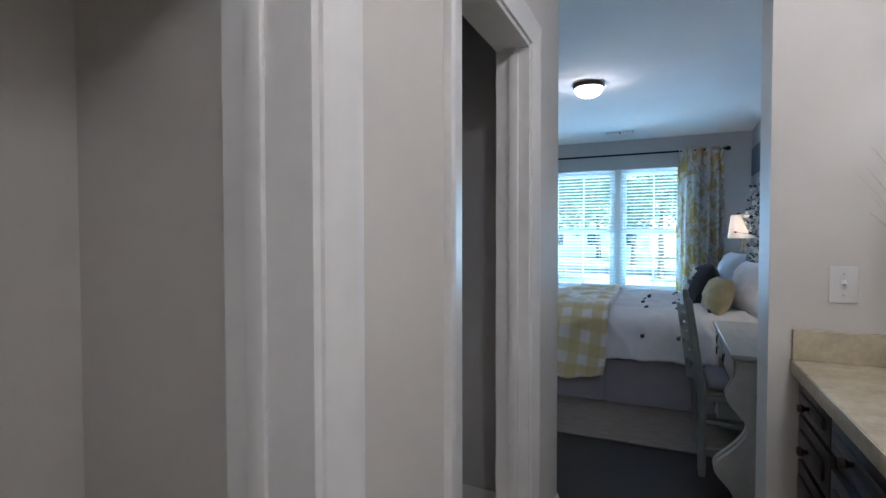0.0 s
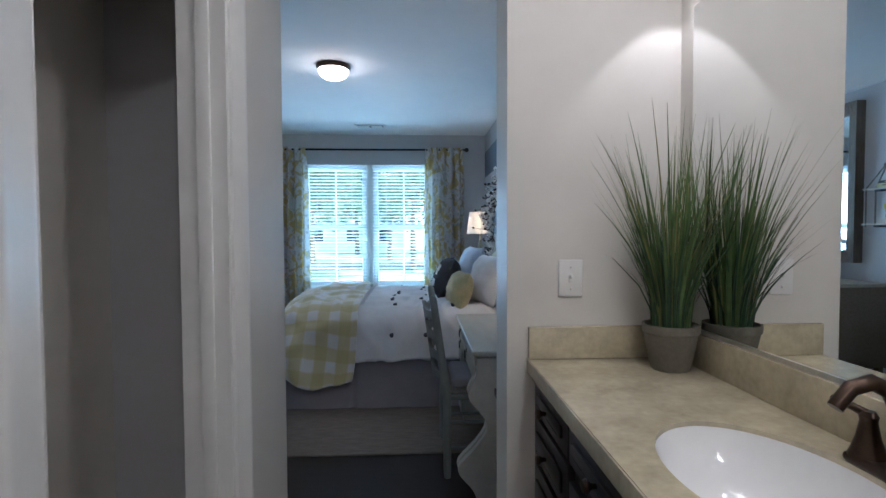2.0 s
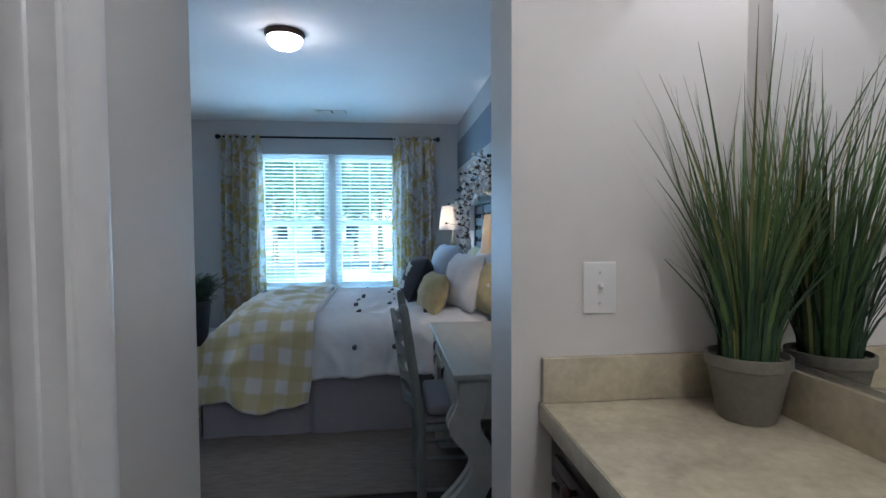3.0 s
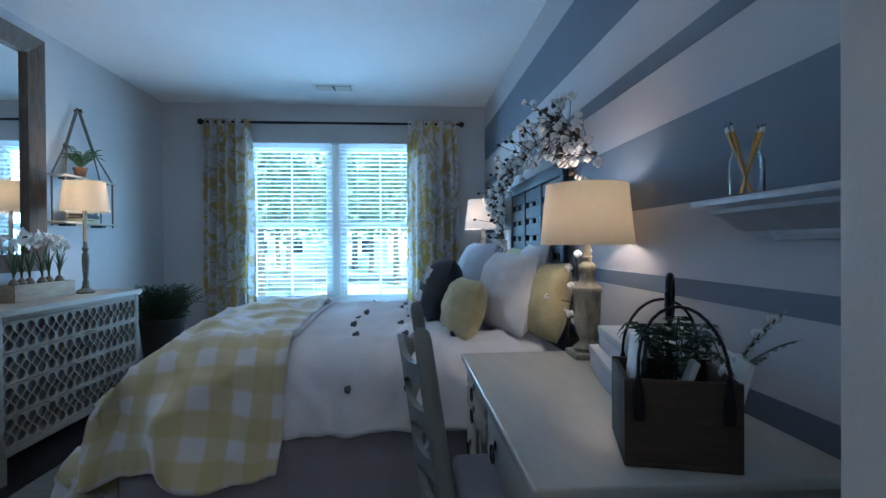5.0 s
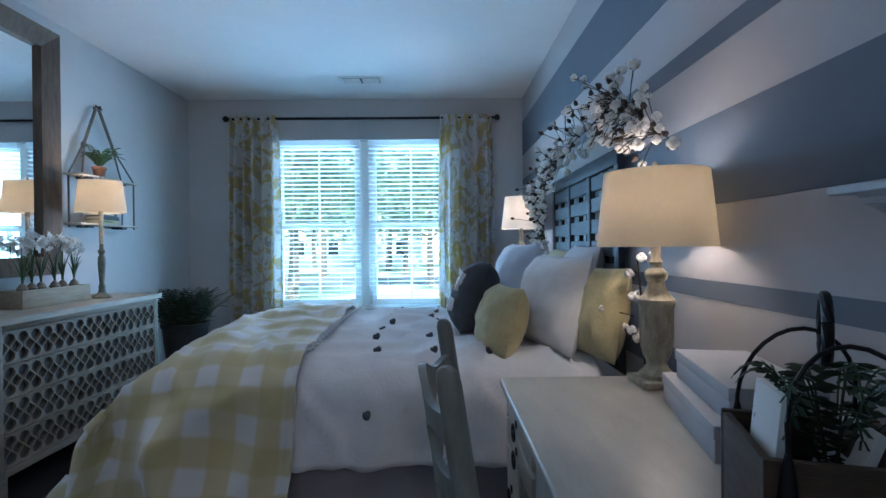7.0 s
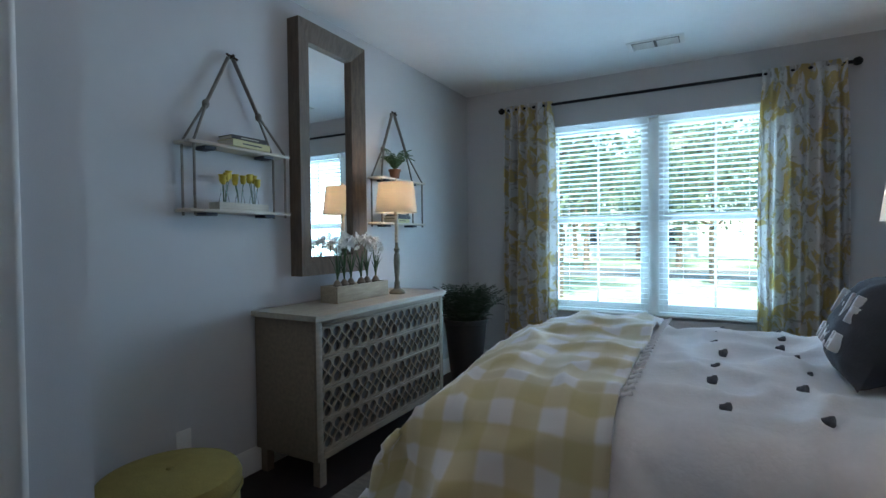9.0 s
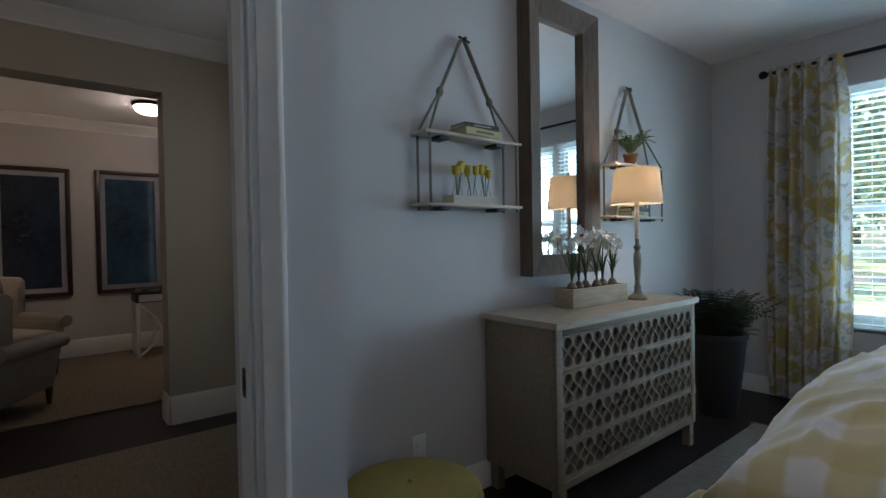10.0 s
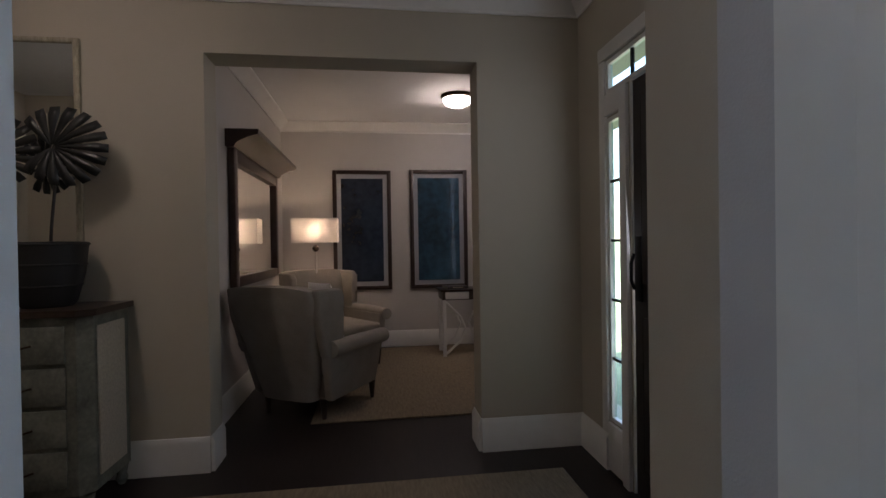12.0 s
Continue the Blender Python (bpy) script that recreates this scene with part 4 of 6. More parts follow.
for n, x in enumerate((0.65, 0.89, 1.13)):
    for k, y in enumerate((4.78, 5.02, 5.26, 5.42, 5.66, 5.84, 6.08, 6.30)):
        p = new("pompom", pom_mesh)
        p.parent = comforter
        cr = 0.03 * math.sin(math.pi * min(1, max(0, (y - BYA) / (BYB - BYA)))) ** 0.7
        if y < BYA:
            p.location = (x + 0.01 * n, BYA - 0.036, 0.56)
        else:
            p.location = (x + 0.02 * math.sin(k * 2 + n), y, BTOP + 0.024 + cr - (0.04 if y < 5.0 else 0))
tassel = bmesh.new()
add_lathe(tassel, [(0, 0.012), (0.007, 0.010), (0.007, 0.0), (0.004, -0.006), (0.008, -0.022), (0, -0.024)], 8)
tas_mesh = mesh_of("tassel", tassel, M_linen_white)
for k in range(27):
    t = new("tassel", tas_mesh)
    t.parent = throw
    y = 4.96 + k * 0.0555
    cr = 0.03 * math.sin(math.pi * (y - BYA) / (BYB - BYA)) ** 0.7
    t.matrix_local = pose(0.425, y, BTOP + 0.05 + cr, 0, 70, 0)


def pillow(name, at, w, h, d, material, label, turn, lean, seed, roll=0.0, group="pillows on the bed"):
    """A stuffed pillow that stands on its lower edge: w wide, h tall, d thick."""
    n = 18
    bm = bmesh.new()
    grid = {}
    for side in (1, -1):
        for i in range(n + 1):
            for j in range(n + 1):
                u, v = 2 * i / n - 1, 2 * j / n - 1
                edge = i in (0, n) or j in (0, n)
                if edge and side < 0:
                    grid[side, i, j] = grid[1, i, j]
                    continue
                f = max(0.0, (1 - abs(u) ** 2.6) * (1 - abs(v) ** 2.6)) ** 0.55
                pinch = 1 - 0.10 * (1 - u * u) * abs(v) ** 3 * 1.0
                pinch2 = 1 - 0.10 * (1 - v * v) * abs(u) ** 3
                wr = 0.05 * noise.noise((u * 3 + seed, v * 3, side)) + 0.02 * noise.noise((u * 8, v * 8 + seed, side))
                grid[side, i, j] = bm.verts.new((u * w / 2 * pinch2 * math.sqrt(1 - 0.12 * v * v), side * d / 2 * f * (1 + wr * 3), h / 2 + v * h / 2 * pinch * math.sqrt(1 - 0.12 * u * u)))
    for side in (1, -1):
        for i in range(n):
            for j in range(n):
                q = [grid[side, i, j], grid[side, i + 1, j], grid[side, i + 1, j + 1], grid[side, i, j + 1]]
                bm.faces.new(q)
    ob = tagged(part(name, bm, material), label, "pillow", group)
    ob.matrix_basis = pose(*at, 0, 0, turn) @ pose(0, 0, 0, lean, roll, 0)
    return ob


TOPZ = BTOP + 0.03
pillow("pillow", (1.49, 5.00, TOPZ - 0.03), 0.37, 0.38, 0.18, M_linen_yellow, "mustard yellow ruffled pillow against the headboard", -72, -12, 1)
pillow("pillow", (1.57, 6.05, TOPZ), 0.60, 0.42, 0.18, M_linen_yellow, "mustard yellow pillow against the headboard", -90, -16, 2)
pillow("pillow", (1.58, 5.62, TOPZ), 0.50, 0.44, 0.18, M_linen_white, "large plump white pillow standing on the bed", -90, -14, 9)
pillow("pillow", (1.35, 5.15, TOPZ - 0.03), 0.48, 0.43, 0.22, M_linen_white, "large plump white pillow standing on the bed", -74, -14, 3)
pillow("pillow", (1.25, 5.68, TOPZ), 0.52, 0.46, 0.20, M_linen_blue, "pale blue-white pillow standing on the bed", -82, -16, 4)
gp = pillow("pillow", (1.01, 5.52, TOPZ), 0.42, 0.38, 0.21, M_linen_grey, "charcoal pillow with white lettering on its face", -92, -24, 5)
bars = bmesh.new()
for row, (z0, z1, us) in enumerate(((0.085, 0.145, (-0.13, -0.075, -0.02, 0.03, 0.085, 0.13)), (0.185, 0.275, (-0.12, -0.03, 0.05, 0.12)))):
    for k, u in enumerate(us):
        ww = 0.018 + 0.010 * ((k * 7 + row * 3) % 3)
        add_box(bars, (u - ww / 2, -0.104, z0), (u - ww / 2 + 0.016, -0.075, z1), 0.004)
        if (k + row) % 2 == 0:
            add_box(bars, (u - ww / 2 + 0.016, -0.1035, z0 + (z1 - z0) * 0.38), (u + ww / 2 + 0.012, -0.075, z0 + (z1 - z0) * 0.6), 0.003)
part("lettering", bars, M_linen_white, gp, "white printed marks")
pillow("pillow", (1.13, 5.12, TOPZ - 0.04), 0.36, 0.31, 0.18, M_linen_yellow, "small mustard yellow square pillow on the bed", -80, -16, 6)


# lattice panel over the bed, with cotton stems laid over it
def headboard():
    h = thing("lattice_headboard", (XR - 0.004, 5.20, 0.60), "charcoal blue wooden lattice panel above the bed head", "headboard")
    L, H = 1.24, 0.99
    for y in (0.0, 0.405, 0.80, L - 0.055):
        part("stile", box((-0.045, y, 0), (-0.015, y + 0.055, H), 0.003), M_navy, h)
    for z in (0.0, H - 0.07):
        part("rail", box((-0.05, 0.001, z), (-0.014, L - 0.001, z + 0.07), 0.003), M_navy, h)
    slat = mesh_of("slat", box((-0.038, 0.02, 0), (-0.020, L - 0.02, 0.072), 0.002, 1), M_navy)
    blk = mesh_of("spacer", box((-0.03, 0, 0), (-0.001, 0.05, 0.05), 0.002, 1), M_black)
    for k in range(8):
        s = new("slat", slat)
        s.parent = h
        s.location = (0, 0, 0.085 + k * 0.108)
        for y in (0.12, 0.25, 0.52, 0.65, 0.92, 1.05):
            b = new("spacer", blk)
            b.parent = h
            b.location = (0, y, 0.12 + k * 0.108 + 0.02)


headboard()


def boll_mesh():
    bm = bmesh.new()
    for k in range(4):
        a = k * math.pi / 2
        m = Matrix.Translation((0.012 * math.cos(a), 0.012 * math.sin(a), 0.012)) @ Matrix.Diagonal((1, 1, 1.15, 1))
        bmesh.ops.create_icosphere(bm, subdivisions=2, radius=0.017, matrix=m)
    for v in bm.verts:
        v.co *= 1 + 0.10 * noise.noise(v.co * 90)
    whites = len(bm.faces)
    for k in range(5):
        a = k * 2 * math.pi / 5 + 0.4
        c, s = math.cos(a), math.sin(a)
        p = [(0, 0, -0.012), (c * 0.022 - s * 0.007, s * 0.022 + c * 0.007, 0.0), (c * 0.034, s * 0.034, 0.022), (c * 0.022 + s * 0.007, s * 0.022 - c * 0.007, 0.0)]
        bm.faces.new([bm.verts.new(q) for q in p])
    for n, f in enumerate(bm.faces):
        f.material_index = 0 if n < whites else 1
    me = mesh_of("cotton_boll", bm, M_cotton)
    me.materials.append(M_twig)
    for n, p in enumerate(me.polygons):
        p.material_index = 0 if len(p.vertices) == 3 else 1
    return me


BOLL = boll_mesh()


def cotton_garland():
    g = thing("cotton_garland", (XR - 0.05, 5.6, 1.55), "garland of white cotton bolls on dark twigs", "garland")
    rng = random.Random(11)
    path = [(-0.02, 0.92, -0.48), (-0.05, 0.92, -0.22), (-0.07, 0.88, -0.06), (-0.08, 0.62, 0.03), (-0.09, 0.25, 0.09), (-0.10, -0.15, 0.14), (-0.10, -0.52, 0.15), (-0.10, -0.72, 0.15), (-0.10, -0.88, 0.06), (-0.08, -0.98, -0.04)]
    part("main_twig", tube(path, 0.006, 6), M_twig, g)
    pts = [Vector(p) for p in path]
    twigs = bmesh.new()
    n = 0
    for k in range(235):
        t = rng.random() ** 1.15 * (len(pts) - 1.001)
        i = int(t)
        p = pts[i].lerp(pts[i + 1], t - i)
        d = Vector((-abs(rng.gauss(0, 0.05)), rng.gauss(0, 0.07), rng.gauss(-0.01, 0.06)))
        q = p + d
        q.x = min(q.x, 0.015)
        add_tube(twigs, [p, (p + q) / 2 + Vector((0, 0, 0.01)), q], 0.0018, 4)
        b = new("cotton_boll", BOLL)
        b.parent = g
        z = (q - p).normalized()
        b.matrix_local = Matrix.Translation(q) @ z.to_track_quat("Z", "Y").to_matrix().to_4x4() @ Matrix.Scale(rng.uniform(0.45, 0.80), 4)
    # bolls that trail down the far side of the panel
    for k in range(34):
        p = Vector((-0.03, 0.90 + rng.gauss(0, 0.03), -0.10 - 0.62 * k / 33))
        q = p + Vector((-abs(rng.gauss(0.02, 0.03)), rng.gauss(0, 0.05), rng.gauss(0, 0.03)))
        add_tube(twigs, [p, (p + q) / 2 + Vector((0, 0, 0.008)), q], 0.0018, 4)
        b = new("cotton_boll", BOLL)
        b.parent = g
        b.matrix_local = Matrix.Translation(q) @ (q - p).normalized().to_track_quat("Z", "Y").to_matrix().to_4x4() @ Matrix.Scale(rng.uniform(0.40, 0.65), 4)
    bud = mesh_of("bud", add_lathe(bmesh.new(), [(0, -0.012), (0.009, -0.004), (0.010, 0.006), (0.004, 0.016), (0, 0.018)], 7), M_twig)
    for k in range(150):
        t = rng.random() ** 1.3 * (len(pts) - 1.001)
        i = int(t)
        p = pts[i].lerp(pts[i + 1], t - i)
        q = p + Vector((-abs(rng.gauss(0, 0.06)), rng.gauss(0, 0.07), rng.gauss(0.0, 0.055)))
        add_tube(twigs, [p, (p + q) / 2, q], 0.0018, 4)
        b = new("bud", bud)
        b.parent = g
        b.matrix_local = Matrix.Translation(q) @ (q - p).normalized().to_track_quat("Z", "Y").to_matrix().to_4x4()
    part("twig_spray", twigs, M_twig, g)
    return g


cotton_garland()
g2 = thing("cotton_bouquet", (1.58, 4.84, 0.745), "cotton stems standing beside the bed pillows", "cotton bouquet")
rng = random.Random(21)
tw = bmesh.new()
for k in range(13):
    z = rng.uniform(0.03, 0.36)
    p = Vector((rng.gauss(0.05, 0.02), rng.gauss(-0.03, 0.03), z))
    q = p + Vector((rng.gauss(-0.02, 0.03), rng.gauss(-0.02, 0.03), rng.uniform(0.0, 0.05)))
    add_tube(tw, [p, q], 0.002, 4)
    b = new("cotton_boll", BOLL)
    b.parent = g2
    b.matrix_local = Matrix.Translation(q) @ (q - p).normalized().to_track_quat("Z", "Y").to_matrix().to_4x4() @ Matrix.Scale(0.62, 4)
add_tube(tw, [(0.07, -0.02, -0.03), (0.06, -0.02, 0.2), (0.03, -0.05, 0.38)], 0.004, 5)
part("twigs", tw, M_twig, g2)


def turned_lamp(at, label, base_mat, shade_material, h_base, r_bot, r_top, h_shade, body, watts, colour, plinth=0.065, group=""):
    """A table lamp: turned column on a square plinth, drum shade with a lit bulb."""
    l = thing("table_lamp", at, label, "table lamp", group)
    if plinth:
        part("plinth", box((-plinth, -plinth, 0.0), (plinth, plinth, 0.022), 0.004), base_mat, l)
    part("column", lathe(body, 28), base_mat, l)
    part("socket", lathe([(0, h_base), (0.014, h_base), (0.014, h_base + 0.05), (0, h_base + 0.05)], 14), M_antique, l)
    z0 = h_base + 0.02
    bm = bmesh.new()
    add_lathe(bm, [(r_bot, z0), (r_top, z0 + h_shade), (r_top - 0.0025, z0 + h_shade), (r_bot - 0.0025, z0), (r_bot, z0)], 48)
    part("shade", bm, shade_material, l, "lit fabric drum shade")
    part("harp", tube([(-0.004, 0, h_base + 0.04), (-0.045, 0, z0 + h_shade * 0.5), (0, 0, z0 + h_shade + 0.01), (0.045, 0, z0 + h_shade * 0.5), (0.004, 0, h_base + 0.04)], 0.002, 6), M_steel, l)
    sp = part("spider", tube([(-r_top + 0.002, 0, z0 + h_shade - 0.008), (0, 0, z0 + h_shade + 0.006), (r_top - 0.002, 0, z0 + h_shade - 0.008)], 0.0018, 6), M_steel, l)
    part("finial", lathe([(0, 0.03), (0.006, 0.026), (0.009, 0.018), (0.005, 0.008), (0.007, 0.0)], 12, (0, 0, z0 + h_shade + 0.006)), M_antique, l)
    part("bulb", lathe([(0, 0.10), (0.02, 0.092), (0.028, 0.07), (0.022, 0.045), (0.012, 0.03), (0.012, 0.0)], 16, (0, 0, h_base + 0.045)), M_bulb, l, "glowing bulb")
    o, data = lamp("lamp_light", "POINT", watts, colour, Matrix.Translation(Vector(at) + Vector((0, 0, z0 + h_shade * 0.55))))
    data.shadow_soft_size = 0.045
    return l


WARM = (1.0, 0.82, 0.60)
big = [(0, 0.02), (0.050, 0.022), (0.052, 0.036), (0.038, 0.048), (0.030, 0.062), (0.031, 0.074), (0.040, 0.092), (0.046, 0.115), (0.048, 0.15), (0.050, 0.238), (0.054, 0.243), (0.056, 0.252), (0.054, 0.260), (0.046, 0.266), (0.032, 0.284), (0.026, 0.300), (0.024, 0.312), (0.031, 0.322), (0.034, 0.334), (0.030, 0.346), (0.018, 0.356), (0.016, 0.366), (0.021, 0.374), (0.014, 0.384), (0.012, 0.415), (0, 0.416)]
turned_lamp((1.575, 4.56, 0.74), "table lamp with an antiqued cream urn base and drum shade, lit", M_antique, M_shade, 0.40, 0.172, 0.150, 0.225, big, 0.85, WARM, group="bedside lamps")
turned_lamp((1.55, 6.85, 0.69), "table lamp with an antiqued cream urn base and pale shade, lit", M_antique, M_shade_white, 0.585, 0.152, 0.122, 0.245, [(r * 0.9, z * 1.42) for r, z in big], 0.6, WARM, group="bedside lamps")
ns = thing("nightstand", (1.48, 6.85, 0), "ivory painted bedside table behind the bed", "nightstand")
part("top", box((-0.24, -0.24, 0.66), (0.24, 0.24, 0.69), 0.006), M_desk, ns)
part("body", box((-0.21, -0.21, 0.42), (0.22, 0.21, 0.66), 0.003), M_desk, ns)
part("drawer", box((-0.222, -0.18, 0.46), (-0.2105, 0.18, 0.63), 0.004), M_desk, ns)
for sx in (-0.19, 0.19):
    for sy in (-0.19, 0.19):
        part("leg", lathe([(0.016, 0.0), (0.024, 0.42)], 10, (sx, sy, 0)), M_desk, ns)


# ---- desk, chair and what stands on the desk ----
def desk():
    d = thing("writing_desk", (0, 0, 0), "ivory painted writing desk with scrolled ends and ring pulls", "desk")
    part("top", box((1.108, 3.58, 0.715), (XR - 0.012, 4.665, 0.74), 0.006, 3), M_desk, d)
    part("apron", box((1.135, 3.62, 0.545), (XR - 0.02, 4.625, 0.715), 0.003), M_desk, d)
    part("pedestal", box((1.135, 4.36, 0.10), (XR - 0.02, 4.625, 0.545), 0.004), M_desk, d)
    for y0, y1, z0, z1 in ((3.64, 4.14, 0.57, 0.70), (4.19, 4.60, 0.645, 0.70), (4.19, 4.60, 0.565, 0.632), (4.38, 4.60, 0.35, 0.55), (4.38, 4.60, 0.13, 0.335)):
        f = part("drawer", box((1.122, y0, z0), (1.1345, y1, z1), 0.004), M_desk, d)
        ring = bmesh.new()
        yc, zc = (y0 + y1) / 2, (z0 + z1) / 2
        if y1 - y0 > 0.45:
            yc = 4.005
        add_tube(ring, [(1.111, yc + 0.022 * math.sin(a), zc - 0.012 + 0.022 * math.cos(a)) for a in [k * math.pi / 8 for k in range(17)]], 0.003, 6)
        add_lathe(ring, [(0, 0), (0.012, 0.001), (0.012, 0.004), (0, 0.006)], 12, (0, 0, 0))
        for v in ring.verts:
            if abs(v.co.x) < 0.05:
                v.co = Vector((1.121 - v.co.z, yc + v.co.x, zc + 0.01 + v.co.y))
        part("ring_pull", ring, M_black, f, "dark iron ring pull")
    # scrolled end panels
    for y in (3.60, 3.66):
        o = []
        for k in range(40):
            z = 0.0 + 0.70 * k / 39
            o.append((1.135 - 0.095 * math.exp(-((z - 0.15) / 0.085) ** 2) + 0.050 * math.exp(-((z - 0.36) / 0.08) ** 2) - 0.045 * math.exp(-((z - 0.52) / 0.07) ** 2), z))
        inner = [(x + 0.11 + 0.075 * math.exp(-((z - 0.15) / 0.075) ** 2) + 0.02 * math.exp(-((z - 0.5) / 0.06) ** 2), z) for x, z in reversed(o)]
        part("scroll_leg", prism(o + inner, "y", y, y + 0.035), M_desk, d)
    part("back_leg", box((XR - 0.075, 3.62, 0.0), (XR - 0.02, 3.68, 0.545), 0.006), M_desk, d)


def ladder_chair():
    c = thing("ladder_back_chair", (1.00, 4.08, 0), "grey-green painted ladder-back chair pushed up to the desk", "chair", turn=0)

    def leaned(bm):
        for v in bm.verts:
            v.co.x -= 0.14 * max(0.0, v.co.z - 0.44)
        return bm

    for y in (-0.25, 0.25):
        part("back_post", leaned(lathe([(0.017, 0.0), (0.021, 0.05), (0.021, 0.43), (0.021, 0.55), (0.021, 0.80), (0.020, 0.955), (0.017, 0.972), (0.009, 0.980), (0, 0.981)], 16, (0, y, 0))), M_deskgrey, c)
        part("front_leg", lathe([(0.015, 0.0), (0.019, 0.10), (0.021, 0.43), (0.015, 0.45), (0, 0.452)], 14, (0.40, y, 0)), M_deskgrey, c)
        for z in (0.16, 0.30):
            part("side_stretcher", tube([(0.0, y, z), (0.40, y, z)], 0.010, 8), M_deskgrey, c)
    for z in (0.52, 0.63, 0.74, 0.85):
        o = []
        for k in range(17):
            s = k / 16
            o.append(((s - 0.5) * 0.48, z + 0.034 + 0.030 * math.sin(math.pi * s) ** 2 + 0.010 * math.cos(4 * math.pi * s)))
        o2 = [(y, 2 * z - zz + 0.03) for y, zz in reversed(o)]
        bm = prism(o + o2, "x", -0.008, 0.008)
        for v in bm.verts:
            v.co.x -= 0.055 * (1 - (v.co.y / 0.24) ** 2)
        part("ladder_slat", leaned(bm), M_deskgrey, c)
    part("front_stretcher", tube([(0.40, -0.25, 0.22), (0.40, 0.25, 0.22)], 0.011, 8), M_deskgrey, c)
    part("seat_frame", box((-0.01, -0.25, 0.415), (0.42, 0.25, 0.445), 0.008), M_deskgrey, c)
    part("seat", box((0.0, -0.24, 0.4455), (0.415, 0.24, 0.462), 0.008, 3), M_rope, c, "woven rush seat")
    cu = tagged(part("seat_cushion", box((1.00 + 0.03, 4.08 - 0.20, 0.463), (1.00 + 0.39, 4.08 + 0.20, 0.515), 0.024, 4), M_skirt), "thin grey-lavender cushion on the desk chair", "cushion")


desk()
ladder_chair()


def keepsake_box(at, w, l, h, turn):
    b = thing("keepsake_box", at, "grey paper-covered keepsake box on the desk", "storage box", "stacked boxes on the desk", turn)
    part("body", box((-w / 2, -l / 2, 0), (w / 2, l / 2, h * 0.62), 0.002), M_boxgrey, b)
    part("lid", box((-w / 2 - 0.003, -l / 2 - 0.003, h * 0.62 - 0.0001 + 0.0005), (w / 2 + 0.003, l / 2 + 0.003, h), 0.002), M_boxgrey, b)


keepsake_box((1.578, 4.19, 0.741), 0.19, 0.41, 0.075, -12)
keepsake_box((1.59, 4.17, 0.817), 0.17, 0.36, 0.072, -11)


def tote():
    t = thing("wooden_tote", (1.43, 3.72, 0.741), "dark weathered wooden tote with black wire arch handles", "tote", turn=-17)
    lx, ly, h = 0.103, 0.10, 0.165
    part("base", box((-lx, -ly, 0), (lx, ly, 0.012), 0.002), M_tote, t)
    for y in (-ly, ly - 0.012):
        part("side_board", box((-lx, y, 0.0125), (lx, y + 0.012, h), 0.002), M_tote, t)
    for x in (-lx + 0.0005, lx - 0.0125):
        part("end_board", box((x, -ly + 0.0125, 0.0125), (x + 0.012, ly - 0.0125, h - 0.002), 0.002), M_tote, t)
    for y in (-ly - 0.004, ly + 0.004):
        arch = [(-0.078, y, h - 0.06)] + [(-0.078 * math.cos(a), y * (1 - 0.35 * math.sin(a)), h + 0.02 + 0.115 * math.sin(a)) for a in [k * math.pi / 14 for k in range(15)]] + [(0.078, y, h - 0.06)]
        w = part("wire_handle", tube(arch, 0.0032, 8), M_black, t)
        for x in (-0.078, 0.078):
            part("handle_grip", lathe([(0, -0.01), (0.010, -0.008), (0.012, 0.02), (0.007, 0.06), (0.004, 0.075), (0, 0.076)], 12, (x, y, h - 0.065)), M_black, w, "black turned grip")
    part("top_grip", tube([(0.012 * math.cos(a), 0.040 * math.cos(a), h + 0.145 + 0.045 * math.sin(a)) for a in [k * math.pi / 10 - math.pi / 2 for k in range(21)]], 0.007, 8), M_black, t)
    rng = random.Random(3)
    for k, (x, y, hh, ww, a, m) in enumerate(((-0.09, -0.02, 0.22, 0.10, 6, M_paper), (-0.065, 0.03, 0.20, 0.09, 4, M_bookdark), (-0.03, -0.01, 0.19, 0.11, 20, M_paper), (0.0, 0.02, 0.17, 0.1, 8, M_bookdark), (0.075, -0.02, 0.19, 0.13, 14, M_paper))):
        c = tagged(part("notebook" if m is M_bookdark else "greeting_card", box((-0.006, -ww / 2, 0), (0.006, ww / 2, hh), 0.002), m), "dark notebook standing in the tote" if m is M_bookdark else "folded white card standing in the tote", "notebook" if m is M_bookdark else "card", "papers in the tote")
        c.matrix_basis = t.matrix_basis @ pose(x, y, 0.014, 0, a, 0)


def frond(bm, base, tip, rise, leaf, n=14, rng=None):
    """One fern frond from base to tip with paired leaflets."""
    base, tip = Vector(base), Vector(tip)
    d = (tip - base)
    sidev = d.cross(Vector((0, 0, 1)))
    sidev = sidev.normalized() if sidev.length > 1e-4 else Vector((1, 0, 0))
    pts = [base + d * s + Vector((0, 0, rise * math.sin(math.pi * s * 0.8))) for s in [k / n for k in range(n + 1)]]
    add_tube(bm, pts, 0.0016, 4)
    for k in range(2, n + 1):
        s = k / n
        w = leaf * math.sin(math.pi * min(1, 0.12 + s * 0.86)) + 0.004
        f = (pts[k] - pts[k - 1]).normalized() * 0.012
        for sg in (-1, 1):
            p = pts[k]
            q = p + sidev * sg * w + f * 0.8 - Vector((0, 0, w * 0.25))
            m1 = p + (q - p) * 0.5 + f * 0.45
            m2 = p + (q - p) * 0.5 - f * 0.45
            bm.faces.new([bm.verts.new(v) for v in (p, m1, q, m2)])


